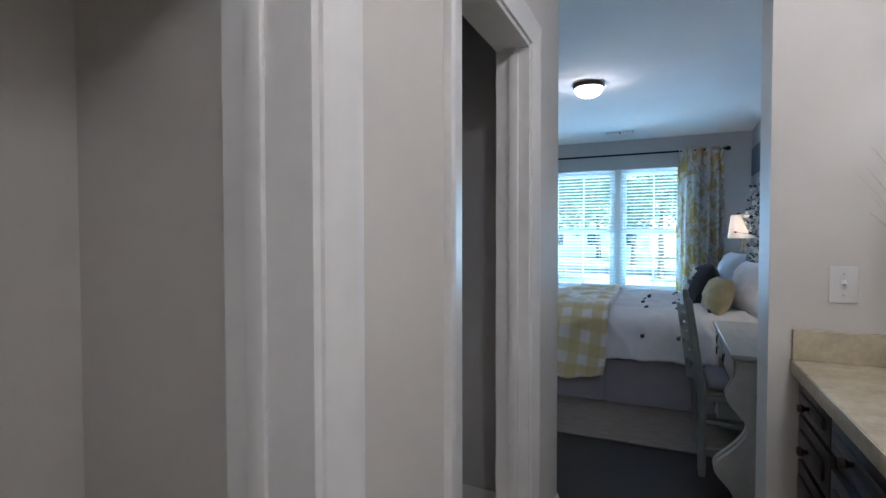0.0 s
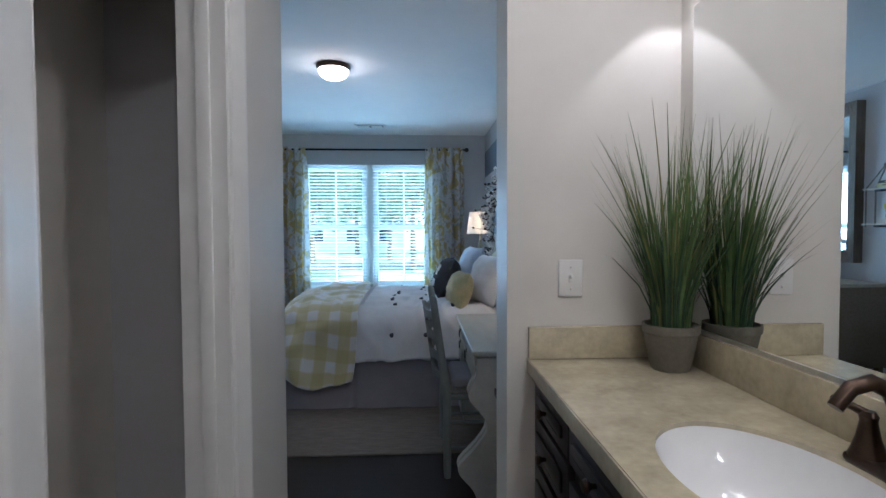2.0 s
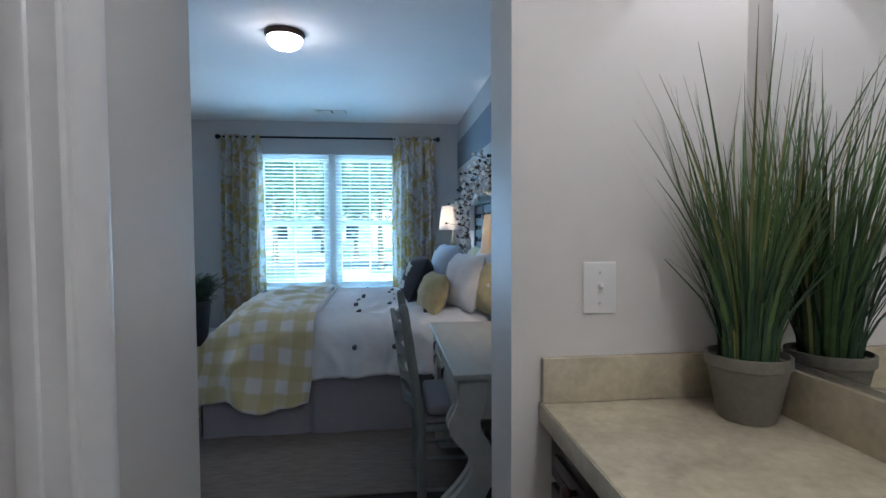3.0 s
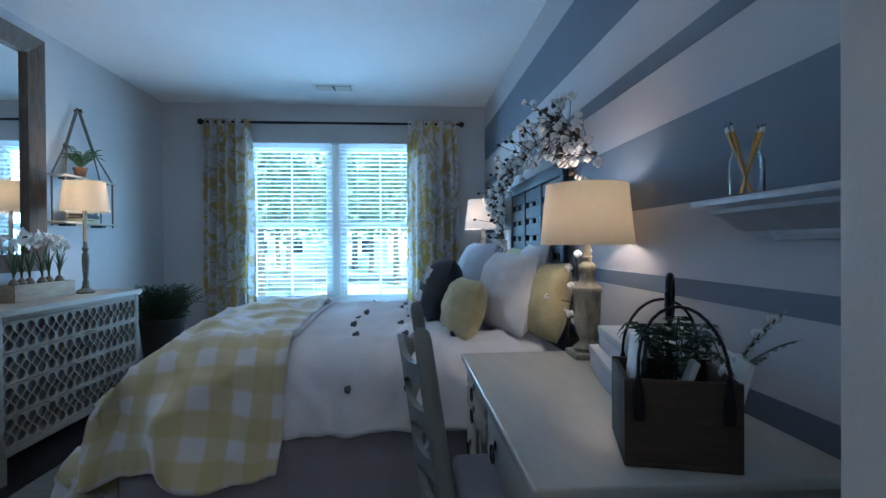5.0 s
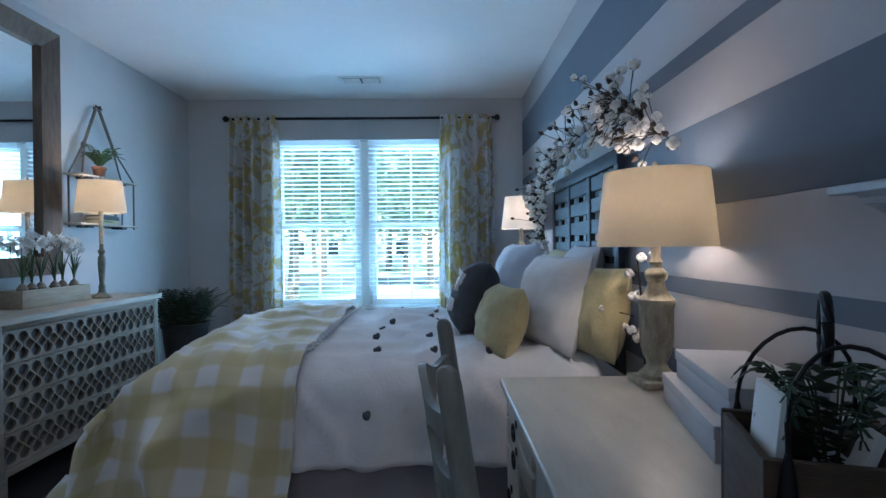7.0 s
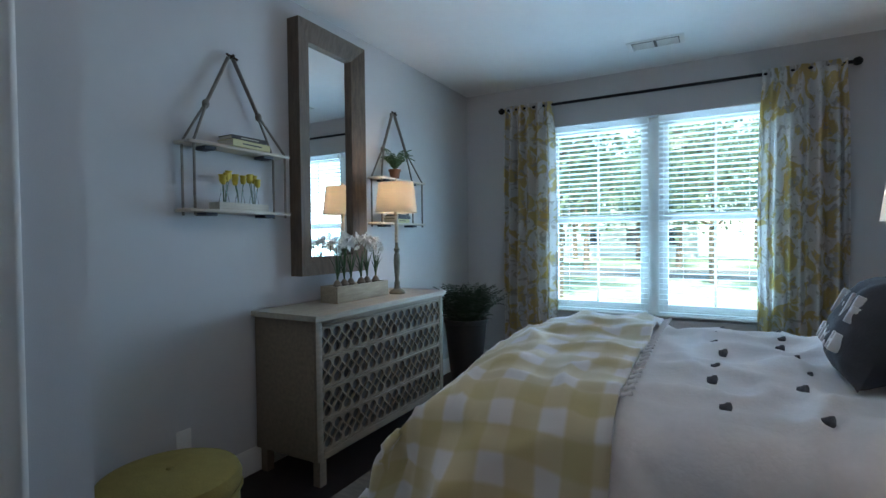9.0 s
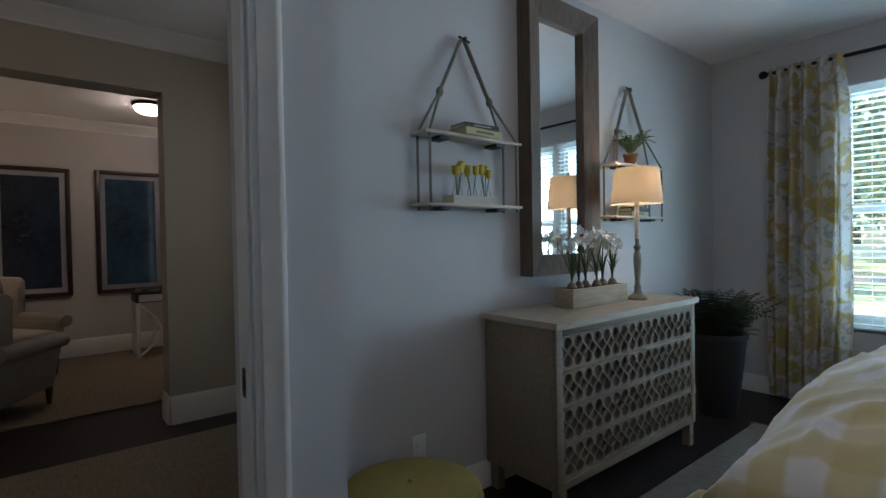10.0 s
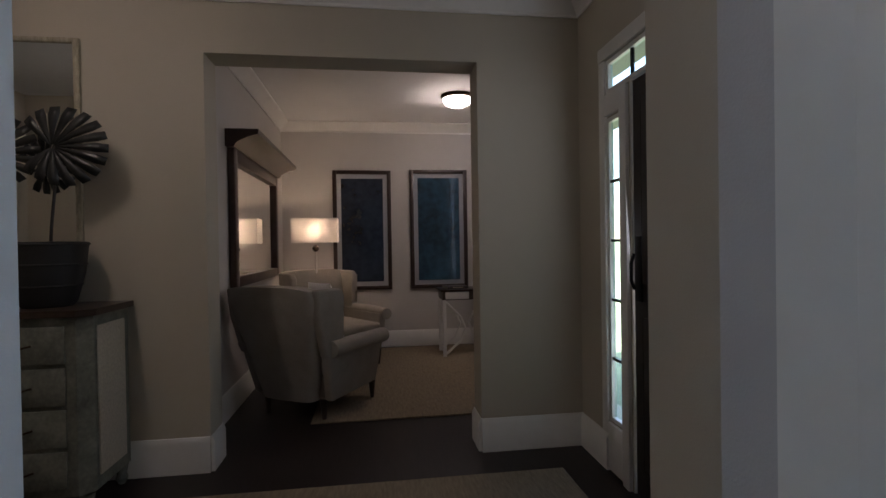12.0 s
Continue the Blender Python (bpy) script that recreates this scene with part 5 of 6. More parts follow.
def fern(name, at, n, length, rise, leaf, label, material, seed, pot=None, parts_name="fronds"):
    f = thing(name, at, label, "fern" if not pot else "potted plant")
    rng = random.Random(seed)
    if pot:
        r, h, m = pot
        part("pot", lathe([(0, 0), (r * 0.72, 0), (r, h * 0.8), (r * 1.1, h * 0.82), (r * 1.1, h), (r * 0.98, h), (r * 0.95, h * 0.86), (0, h * 0.84)], 24), m, f)
    z0 = pot[1] * 0.84 if pot else 0
    for k in range(n):
        bm = bmesh.new()
        a = 2 * math.pi * k / n + rng.uniform(-0.3, 0.3)
        L = length * rng.uniform(0.6, 1.05)
        frond(bm, (0, 0, z0), (L * math.cos(a), L * math.sin(a), z0 + rng.uniform(0.2, 0.75) * L), rise * rng.uniform(0.7, 1.2), leaf, 12, rng)
        part("frond", bm, material, f, smooth=False)
    return f


tote()
fern("fern_bunch", (1.44, 3.72, 0.82), 15, 0.125, 0.13, 0.026, "dark green fern fronds bunched in the wooden tote", M_fern, 6)
cs = thing("cotton_bouquet", (1.49, 3.70, 0.80), "cotton stem with leaves leaning out of the tote", "cotton bouquet")
twg = bmesh.new()
add_tube(twg, [(0, 0, 0), (0.05, -0.02, 0.12), (0.10, -0.05, 0.20)], 0.003, 5)
part("twig", twg, M_twig, cs)
for p in ((0.05, -0.03, 0.13), (0.085, -0.04, 0.18), (0.105, -0.055, 0.21), (0.03, -0.02, 0.10)):
    b = new("cotton_boll", BOLL)
    b.parent = cs
    b.matrix_local = Matrix.Translation(p) @ Matrix.Scale(0.45, 4)
lf = bmesh.new()
frond(lf, (0.02, -0.02, 0.08), (0.115, -0.10, 0.17), 0.02, 0.022, 10)
frond(lf, (0.03, -0.02, 0.09), (0.120, -0.06, 0.215), 0.02, 0.024, 10)
frond(lf, (0.01, -0.02, 0.07), (0.10, -0.04, 0.13), 0.015, 0.018, 10)
part("leaf_spray", lf, M_sage, cs, smooth=False)


def cornice_shelf():
    s = thing("cornice_shelf", (XR - 0.003, 3.26, 1.18), "pale grey crown-moulding wall shelf", "wall shelf")
    L = 0.67
    part("board", box((-0.135, -0.01, 0.070), (0, L + 0.01, 0.085), 0.003), M_cornice, s)
    o = [(0, 0.0), (-0.02, 0.0), (-0.022, 0.010), (-0.045, 0.018), (-0.065, 0.034), (-0.09, 0.048), (-0.105, 0.052), (-0.108, 0.062), (-0.12, 0.0695), (0, 0.0695)]
    part("moulding", prism(o, "y", 0.018, L - 0.030), M_cornice, s)
    part("lower_bead", prism([(0, -0.012), (-0.014, -0.010), (-0.017, -0.0005), (0, -0.0005)], "y", 0.10, L - 0.12), M_cornice, s)


cornice_shelf()


def pencil_jar():
    j = thing("pencil_jar", (1.668, 3.82, 1.265), "clear glass jar on the wall shelf", "jar")
    g = part("glass_jar", lathe([(0, 0), (0.034, 0), (0.037, 0.006), (0.037, 0.082), (0.031, 0.095), (0.031, 0.106), (0.029, 0.106), (0.029, 0.095), (0.0345, 0.082), (0.0345, 0.008), (0, 0.006)], 28), M_glass, j)
    g.visible_shadow = False
    rng = random.Random(5)
    bm = add_tube(bmesh.new(), [(0, 0, 0), (0, 0, 0.150)], 0.0037, 6)
    body = mesh_of("barrel", bm, M_pencil)
    ferr = mesh_of("sharpened_wood", add_tube(bmesh.new(), [(0, 0, 0.1502), (0, 0, 0.163)], 0.0036, 8, 0.0018), M_paper)
    era = mesh_of("lead", add_tube(bmesh.new(), [(0, 0, 0.1631), (0, 0, 0.171)], 0.0018, 8, 0.0006), M_black)
    for k in range(11):
        a = (0.6 if k < 5 else 3.6) + rng.uniform(-0.75, 0.75)
        p = thing("pencil", (0, 0, 0), "yellow wooden pencil standing in the jar", "pencil", "pencils in the jar")
        d = Vector((0.040 * math.cos(a - 0.9), 0.040 * math.sin(a - 0.9), 0.11)).normalized()
        p.matrix_basis = Matrix.Translation(Vector((1.668, 3.82, 1.274)) + Vector((-0.014 * math.cos(a - 0.9), -0.014 * math.sin(a - 0.9), 0))) @ d.to_track_quat("Z", "Y").to_matrix().to_4x4()
        for nm, me in (("barrel", body), ("sharpened_wood", ferr), ("lead", era)):
            o = new(nm, me)
            o.parent = p


pencil_jar()


# ---- west wall of the bedroom ----
def dresser():
    d = thing("dresser", (-1.06, 5.265, 0), "greige washed dresser with openwork teardrop lattice drawer fronts", "dresser")
    L, D, H = 1.275, 0.43, 0.858
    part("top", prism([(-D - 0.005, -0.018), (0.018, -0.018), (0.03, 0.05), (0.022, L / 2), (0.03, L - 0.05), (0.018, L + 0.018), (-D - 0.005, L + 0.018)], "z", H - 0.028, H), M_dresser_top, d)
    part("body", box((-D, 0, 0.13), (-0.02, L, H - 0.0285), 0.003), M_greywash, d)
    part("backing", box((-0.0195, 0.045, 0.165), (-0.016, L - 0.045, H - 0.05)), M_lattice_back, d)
    for y in (0.0, L - 0.045):
        part("stile", box((-0.0195, y, 0.13), (0.0, y + 0.045, H - 0.0285), 0.003), M_greywash, d)
    part("rail", box((-0.0195, 0.0455, H - 0.06), (0.0, L - 0.0455, H - 0.0285), 0.003), M_greywash, d)
    part("rail", box((-0.0195, 0.0455, 0.13), (0.0, L - 0.0455, 0.168), 0.003), M_greywash, d)
    for y in (0.02, L - 0.065):
        for x in (-D + 0.01, -0.05):
            part("leg", add_prism(bmesh.new(), [(x, y), (x + 0.045, y), (x + 0.045, y + 0.045), (x, y + 0.045)], "z", 0.0, 0.1295), M_greywash, d)
    rows = 4
    z0, z1 = 0.168, H - 0.06
    rh = (z1 - z0) / rows
    cells = 16
    pitch = (L - 0.091) / cells
    bm = bmesh.new()
    zt, zb = rh - 0.013, 0.013
    steps = 24
    front, back = -0.002, -0.015

    def drop(u):
        """Half the width of a teardrop hole, from its round end at u = 0 to its point at u = 1."""
        if u < 0.44:
            return 0.39 * math.sqrt(max(0.0, 1 - ((0.44 - u) / 0.44) ** 2))
        return 0.39 * (0.5 + 0.5 * math.cos(math.pi * (u - 0.44) / 0.56)) ** 0.9

    for c in range(cells):
        yc = 0.0455 + (c + 0.5) * pitch
        for sg in (-1, 1):
            last = None
            for i in range(steps + 1):
                t = i / steps
                u = 1 - abs(2 * t - 1)
                inner = drop(u)
                outer = 0.5 if u < 0.50 else min(0.5, inner + 0.15)
                z = zb + (zt - zb) * t
                ring = [bm.verts.new(q) for q in ((back, yc + sg * inner * pitch, z), (front, yc + sg * inner * pitch, z), (front, yc + sg * outer * pitch, z), (back, yc + sg * outer * pitch, z))]
                if last:
                    for k in range(4):
                        bm.faces.new((last[k], last[(k + 1) % 4], ring[(k + 1) % 4], ring[k]))
                last = ring
    lattice = mesh_of("lattice", bm, M_greywash, smooth=False)
    railm = mesh_of("drawer_rail", box((-0.015, 0.046, 0.0), (-0.0005, L - 0.046, 0.013), 0.002, 1), M_greywash)
    for r in range(rows):
        o = new("drawer_lattice", lattice)
        o.parent = d
        o.location = (0, 0, z0 + r * rh)
        for zz in (0.001, rh - 0.014):
            q = new("drawer_rail", railm)
            q.parent = o
            q.location = (0, 0, zz)


dresser()


def planter_box():
    b = thing("planter_box", (-1.315, 5.895, 0.858), "tan wooden planter box on the dresser", "planter box")
    lx, ly, h = 0.065, 0.25, 0.098
    for x in (-lx, lx - 0.014):
        part("long_board", box((x, -ly, 0), (x + 0.014, ly, h), 0.002), M_planter_wood, b)
    for y in (-ly, ly - 0.014):
        part("end_board", box((-lx + 0.0142, y, 0), (lx - 0.0142, y + 0.014, h - 0.001), 0.002), M_planter_wood, b)
    part("base", box((-lx + 0.0142, -ly + 0.0142, 0.002), (lx - 0.0142, ly - 0.0142, 0.012)), M_planter_wood, b)
    part("soil", box((-lx + 0.0145, -ly + 0.0145, 0.0125), (lx - 0.0145, ly - 0.0145, h - 0.012), 0.006), M_soil, b)
    rng = random.Random(15)
    for k in range(6):
        y = -0.19 + k * 0.077
        n = thing("paperwhite_plant", (-1.315 + rng.uniform(-0.015, 0.015), 5.895 + y, 0.858 + h - 0.014), "paperwhite bulb with white flowers in the planter box", "flower", "paperwhites in the planter")
        part("bulb", lathe([(0, -0.004), (0.022, 0.004), (0.027, 0.018), (0.018, 0.036), (0.007, 0.048), (0, 0.05)], 14), M_greywash, n, "brown papery bulb")
        bm = bmesh.new()
        for q in range(11):
            a = rng.uniform(0, 6.28)
            L = rng.uniform(0.13, 0.24)
            out = rng.uniform(0.02, 0.09)
            pr = None
            for i in range(6):
                s = i / 5
                c = Vector((math.cos(a) * out * s ** 1.6, math.sin(a) * out * s ** 1.6, 0.04 + L * s - 0.03 * s ** 3))
                ww = 0.0048 * (1 - 0.8 * s * s)
                cur = (bm.verts.new(c + Vector((-math.sin(a) * ww, math.cos(a) * ww, 0))), bm.verts.new(c - Vector((-math.sin(a) * ww, math.cos(a) * ww, 0))))
                if pr:
                    bm.faces.new((pr[0], pr[1], cur[1], cur[0]))
                pr = cur
        part("leaves", bm, M_leaf, n)
        hx, hy, hz = rng.uniform(-0.02, 0.02), rng.uniform(-0.03, 0.03), rng.uniform(0.23, 0.30)
        part("stem", tube([(0, 0, 0.04), (hx * 0.4, hy * 0.4, hz * 0.6), (hx, hy, hz)], 0.003, 6), M_leaf, n)
        bm = bmesh.new()
        for q in range(16):
            c = Vector((hx + rng.gauss(0, 0.022), hy + rng.gauss(0, 0.032), hz + rng.gauss(0.0, 0.020)))
            dirv = Vector((rng.uniform(-1, 1), rng.uniform(-1, 1), rng.uniform(-0.3, 1))).normalized()
            rot = dirv.to_track_quat("Z", "Y").to_matrix()
            for m in range(6):
                a = m * math.pi / 3
                pts = [Vector((0, 0, 0)), Vector((0.015 * math.cos(a - 0.45), 0.015 * math.sin(a - 0.45), 0.003)), Vector((0.025 * math.cos(a), 0.025 * math.sin(a), 0.002)), Vector((0.015 * math.cos(a + 0.45), 0.015 * math.sin(a + 0.45), 0.003))]
                bm.faces.new([bm.verts.new(c + rot @ v) for v in pts])
        tagged(part("blossom", bm, M_petal, n, "white flowers", smooth=False), kind="stuff")


planter_box()
slim = [(0, 0.0), (0.052, 0.0), (0.054, 0.008), (0.046, 0.018), (0.024, 0.030), (0.018, 0.05), (0.020, 0.065), (0.013, 0.08), (0.017, 0.12), (0.022, 0.19), (0.020, 0.225), (0.012, 0.24), (0.019, 0.252), (0.021, 0.262), (0.012, 0.272), (0.011, 0.30), (0.010, 0.46), (0, 0.461)]
slim_lamp = turned_lamp((-1.24, 6.235, 0.858), "slim antiqued candlestick table lamp with a linen shade, lit", M_candle, M_shade, 0.525, 0.141, 0.118, 0.200, [(r, z * 1.154) for r, z in slim], 1.1, WARM, 0)
part("candle_sleeve", lathe([(0, 0.345), (0.0135, 0.345), (0.0125, 0.53), (0, 0.53)], 16), M_whitewash, slim_lamp, "cream candle sleeve")


def wall_mirror():
    m = thing("wall_mirror", (XL + 0.002, 5.54, 1.018), "tall mirror in a wide brown barn-wood frame", "mirror")
    W, H, f, t = 0.60, 1.475, 0.108, 0.088
    for name, o in (("side_board", [(0, 0), (f, f), (f, H - f), (0, H)]), ("side_board", [(W, 0), (W - f, f), (W - f, H - f), (W, H)]), ("top_board", [(0, H), (f, H - f), (W - f, H - f), (W, H)]), ("bottom_board", [(0, 0), (f, f), (W - f, f), (W, 0)])):
        bm = prism(o, "x", 0, t)
        for v in bm.verts:
            inner = f - 0.001 < v.co.y < W - f + 0.001 and f - 0.001 < v.co.z < H - f + 0.001
            if v.co.x > 0.01 and inner:
                v.co.x = t - 0.030
        part(name, bm, M_barn, m)
    part("mirror_glass", box((0.010, f - 0.004, f - 0.004), (0.030, W - f + 0.004, H - f + 0.004)), M_mirror, m, smooth=False)


wall_mirror()


def rope_shelf(y0, y1, z0, z1, peak, label):
    s = thing("hanging_shelf", (XL, (y0 + y1) / 2, z0), label, "hanging shelf", "rope shelves on the wall")
    hw, d = (y1 - y0) / 2, 0.12
    for z in (0.0, z1 - z0):
        part("board", box((0.004, -hw, z - 0.014), (d, hw, z), 0.003), M_whitewash, s)
        for y in (-hw + 0.09, hw - 0.16):
            part("cleat", box((0.02, y, z - 0.030), (d - 0.02, y + 0.06, z - 0.0145), 0.002), M_navy, s)
    pz = peak - z0
    for sy in (-1, 1):
        ky, kz = sy * hw * 0.52, (z1 - z0) + (pz - (z1 - z0)) * 0.42
        for x in (0.02, d - 0.012):
            yy = sy * (hw - 0.03)
            part("rope", tube([(x, yy, -0.03), (x, yy, z1 - z0), (0.045 if x > 0.05 else 0.035, ky, kz), (0.02 if x < 0.05 else 0.032, sy * 0.012, pz)], 0.0062, 8), M_rope, s)
        k = bmesh.new()
        bmesh.ops.create_icosphere(k, subdivisions=2, radius=0.019, matrix=Matrix.Translation((0.04, ky, kz)) @ Matrix.Diagonal((1, 0.85, 1.25, 1)))
        part("rope_knot", k, M_rope, s)
    part("peg", tube([(0.0, 0, pz), (0.05, 0, pz + 0.004)], 0.008, 10), M_bronze, s)
    part("peg_bar", tube([(0.035, -0.03, pz + 0.008), (0.035, 0.035, pz - 0.004)], 0.006, 8), M_bronze, s)


rope_shelf(4.845, 5.435, 1.375, 1.682, 2.142, "two-tier whitewashed shelf hung on grey ropes")
rope_shelf(6.26, 6.86, 1.345, 1.668, 2.165, "two-tier whitewashed shelf hung on grey ropes beside the mirror")


def book(at, size, cover, turn, label, group):
    x, y, z = size
    b = thing("book", at, label, "book", group, turn)
    part("pages", box((-x / 2 + 0.003, -y / 2 + 0.004, 0.004), (x / 2 - 0.003, y / 2 - 0.004, z - 0.004)), M_page, b)
    part("cover", box((-x / 2, -y / 2, 0), (x / 2, y / 2, 0.0038), 0.001, 1), cover, b)
    part("cover", box((-x / 2, -y / 2, z - 0.0038), (x / 2, y / 2, z), 0.001, 1), cover, b)
    part("spine", box((x / 2 - 0.0025, -y / 2, 0.004), (x / 2, y / 2, z - 0.004)), cover, b)
    part("spine_marks", box((x / 2 + 0.0003, -y / 4, z * 0.4), (x / 2 + 0.001, y / 4, z * 0.6)), M_bookdark if cover is not M_bookdark else M_page, b, "illegible printed bar")


book((XL + 0.072, 5.175, 1.6825), (0.11, 0.235, 0.034), M_bookcream, 3, "cream clothbound book lying on the shelf", "books on the shelf")
book((XL + 0.070, 5.17, 1.717), (0.105, 0.205, 0.022), M_bookdark, -2, "dark book lying on a cream book", "books on the shelf")
book((XL + 0.075, 6.52, 1.3455), (0.10, 0.20, 0.028), M_bookcream, 2, "cream book lying on the lower shelf", "books on the shelf")
book((XL + 0.075, 6.53, 1.374), (0.10, 0.19, 0.024), M_navy, -3, "blue-grey book lying on the lower shelf", "books on the shelf")
book((XL + 0.075, 6.53, 1.3985), (0.095, 0.18, 0.022), M_bookdark, 4, "dark book lying on the lower shelf", "books on the shelf")

tray = thing("flower_tray", (XL + 0.075, 5.14, 1.3755), "pale wooden tray holding three glass vases", "tray")
part("tray_base", box((-0.04, -0.145, 0), (0.04, 0.145, 0.006)), M_whitewash, tray)
for x in (-0.04, 0.034):
    part("tray_side", box((x, -0.145, 0.006), (x + 0.006, 0.145, 0.036), 0.001, 1), M_whitewash, tray)
for y in (-0.145, 0.139):
    part("tray_end", box((-0.0338, y, 0.006), (0.0338, y + 0.006, 0.036), 0.001, 1), M_whitewash, tray)
rng = random.Random(9)
for k, y in enumerate((-0.09, 0.0, 0.085)):
    vz = thing("bud_vase", (XL + 0.075, 5.14 + y, 1.382), "small clear glass vase of yellow tulips", "vase", "vases in the tray")
    gl = part("glass", lathe([(0, 0), (0.020, 0), (0.026, 0.01), (0.022, 0.05), (0.014, 0.08), (0.018, 0.095), (0.016, 0.095), (0.012, 0.08), (0.020, 0.05), (0.024, 0.012), (0, 0.004)], 20), M_glass, vz)
    gl.visible_shadow = False
    for q in range(4):
        a = rng.uniform(0, 6.28)
        tip = Vector((0.02 * math.cos(a), 0.024 * math.sin(a), 0.135 + rng.uniform(-0.012, 0.02)))
        t = part("tulip", lathe([(0, -0.012), (0.010, -0.008), (0.015, 0.006), (0.013, 0.020), (0.017, 0.032), (0.012, 0.028), (0, 0.004)], 10, tuple(tip)), M_yellow_petal, vz, "yellow tulip head")
        part("stem", tube([(0.003 * math.cos(a), 0.003 * math.sin(a), 0.008), tip * 0.6, tip - Vector((0, 0, 0.010))], 0.002, 5), M_leaf, t)

fern("potted_fern", (XL + 0.075, 6.50, 1.668), 26, 0.150, 0.07, 0.024, "small green fern in a terracotta pot on the shelf", M_leaf, 17, (0.042, 0.07, M_terracotta))

o = thing("wall_outlet", (XL, 4.865, 0.30), "white duplex outlet on the grey wall", "outlet")
part("plate", box((0, -0.0365, -0.058), (0.006, 0.0365, 0.058), 0.003), M_plastic, o)
for z in (-0.02, 0.02):
    part("socket", box((0.004, -0.017, z - 0.014), (0.0075, 0.017, z + 0.014), 0.003), M_plastic, o)

st = thing("ottoman", (-1.185, 4.60, 0), "round mustard yellow tufted ottoman by the wall", "ottoman")
part("seat", lathe([(0, 0.385), (0.10, 0.389), (0.20, 0.383), (0.245, 0.366), (0.258, 0.338), (0.255, 0.305), (0.248, 0.295), (0, 0.295)], 40, (0, 0, -0.03)), M_stool, st)
part("piping", tube([(0.255 * math.cos(a), 0.255 * math.sin(a), 0.265) for a in [k * math.pi / 20 for k in range(41)]], 0.006, 6), M_stool, st)
part("drum", lathe([(0.246, 0.290), (0.250, 0.18), (0.242, 0.06), (0, 0.06)], 40, (0, 0, -0.03)), M_stool, st)
for k in range(4):
    a = math.pi / 4 + k * math.pi / 2
    part("foot", lathe([(0.014, 0), (0.022, 0.0295), (0, 0.0295)], 10, (0.2 * math.cos(a), 0.2 * math.sin(a), 0)), M_darktop, st)
part("button", lathe([(0, 0.397), (0.010, 0.395), (0.014, 0.388)], 12, (0, 0, -0.03)), M_stool, st)

pl = thing("floor_planter", (-1.19, 7.17, 0), "tall charcoal planter with a bushy dark plant", "potted plant")
part("planter", lathe([(0, 0), (0.115, 0), (0.12, 0.01), (0.175, 0.52), (0.185, 0.525), (0.185, 0.555), (0.165, 0.555), (0.16, 0.52), (0, 0.515)], 32), M_planter_dark, pl)
part("soil", lathe([(0.16, 0.518), (0, 0.53)], 24), M_soil, pl)
rng = random.Random(31)
foliage = bmesh.new()
for k in range(190):
    a = 2 * math.pi * k / 190 + rng.uniform(-0.2, 0.2)
    L = rng.uniform(0.08, 0.29)
    r0 = rng.uniform(0.02, 0.10)
    tipx = min(max(r0 * math.cos(a) + L * math.cos(a), -0.30), 0.36)
    frond(foliage, (r0 * math.cos(a), r0 * math.sin(a), 0.52), (tipx, (r0 + L) * math.sin(a), 0.52 + rng.uniform(0.03, 0.27)), rng.uniform(0.03, 0.13), 0.06, 12, rng)
tagged(part("foliage", foliage, M_fern, pl, smooth=False), kind="stuff")


# ---- foyer ----
def crown(name, a, b, out, z, s=0.10):
    """A crown moulding from a to b under the ceiling at z."""
    (ax, ay), (bx, by) = a, b
    prof = [(0, 0), (s, 0), (s, -0.015), (s * 0.8, -0.03), (s * 0.45, -s * 0.55), (s * 0.22, -s * 0.85), (s * 0.12, -s * 0.95), (s * 0.12, -s * 1.1), (0, -s * 1.1)]
    bm = bmesh.new()
    ra = [bm.verts.new((ax + out[0] * p, ay + out[1] * p, z + q)) for p, q in prof]
    rb = [bm.verts.new((bx + out[0] * p, by + out[1] * p, z + q)) for p, q in prof]
    for k in range(len(prof)):
        bm.faces.new((ra[k], ra[(k + 1) % len(prof)], rb[(k + 1) % len(prof)], rb[k]))
    bm.faces.new(ra)
    bm.faces.new(rb[::-1])
    return structure(name, bm, M_trim, "white crown moulding", "crown moulding")


crown("crown_foyer_west", (FX + e, 0.5), (FX + e, FY), (1, 0), FC - e)
crown("crown_foyer_north", (FX, FY - e), (XL - 0.17, FY - e), (0, -1), FC - e)
crown("crown_den_west", (RX + e, RY0), (RX + e, RY1), (1, 0), RC - e)
crown("crown_den_south", (RX, RY0 + e), (FX - 0.2, RY0 + e), (0, 1), RC - e)
baseboard("baseboard_foyer_1", (FX + e, 0.5), (FX + e, EY0), (1, 0), 0.19, 0.018)
baseboard("baseboard_foyer_2", (FX + e, EY1), (FX + e, FY), (1, 0), 0.19, 0.018)
baseboard("baseboard_foyer_3", (FX, FY - e), (SX0 - 0.02, FY - e), (0, -1), 0.19, 0.018)
baseboard("baseboard_reveal_1", (FX, EY0 + e), (FX - 0.2, EY0 + e), (0, 1), 0.19, 0.018)
baseboard("baseboard_reveal_2", (FX, EY1 - e), (FX - 0.2, EY1 - e), (0, -1), 0.19, 0.018)
baseboard("baseboard_den_west", (RX + e, RY0), (RX + e, RY1), (1, 0), 0.19, 0.018)
baseboard("baseboard_den_south", (RX, RY0 + e), (FX - 0.2, RY0 + e), (0, 1), 0.19, 0.018)


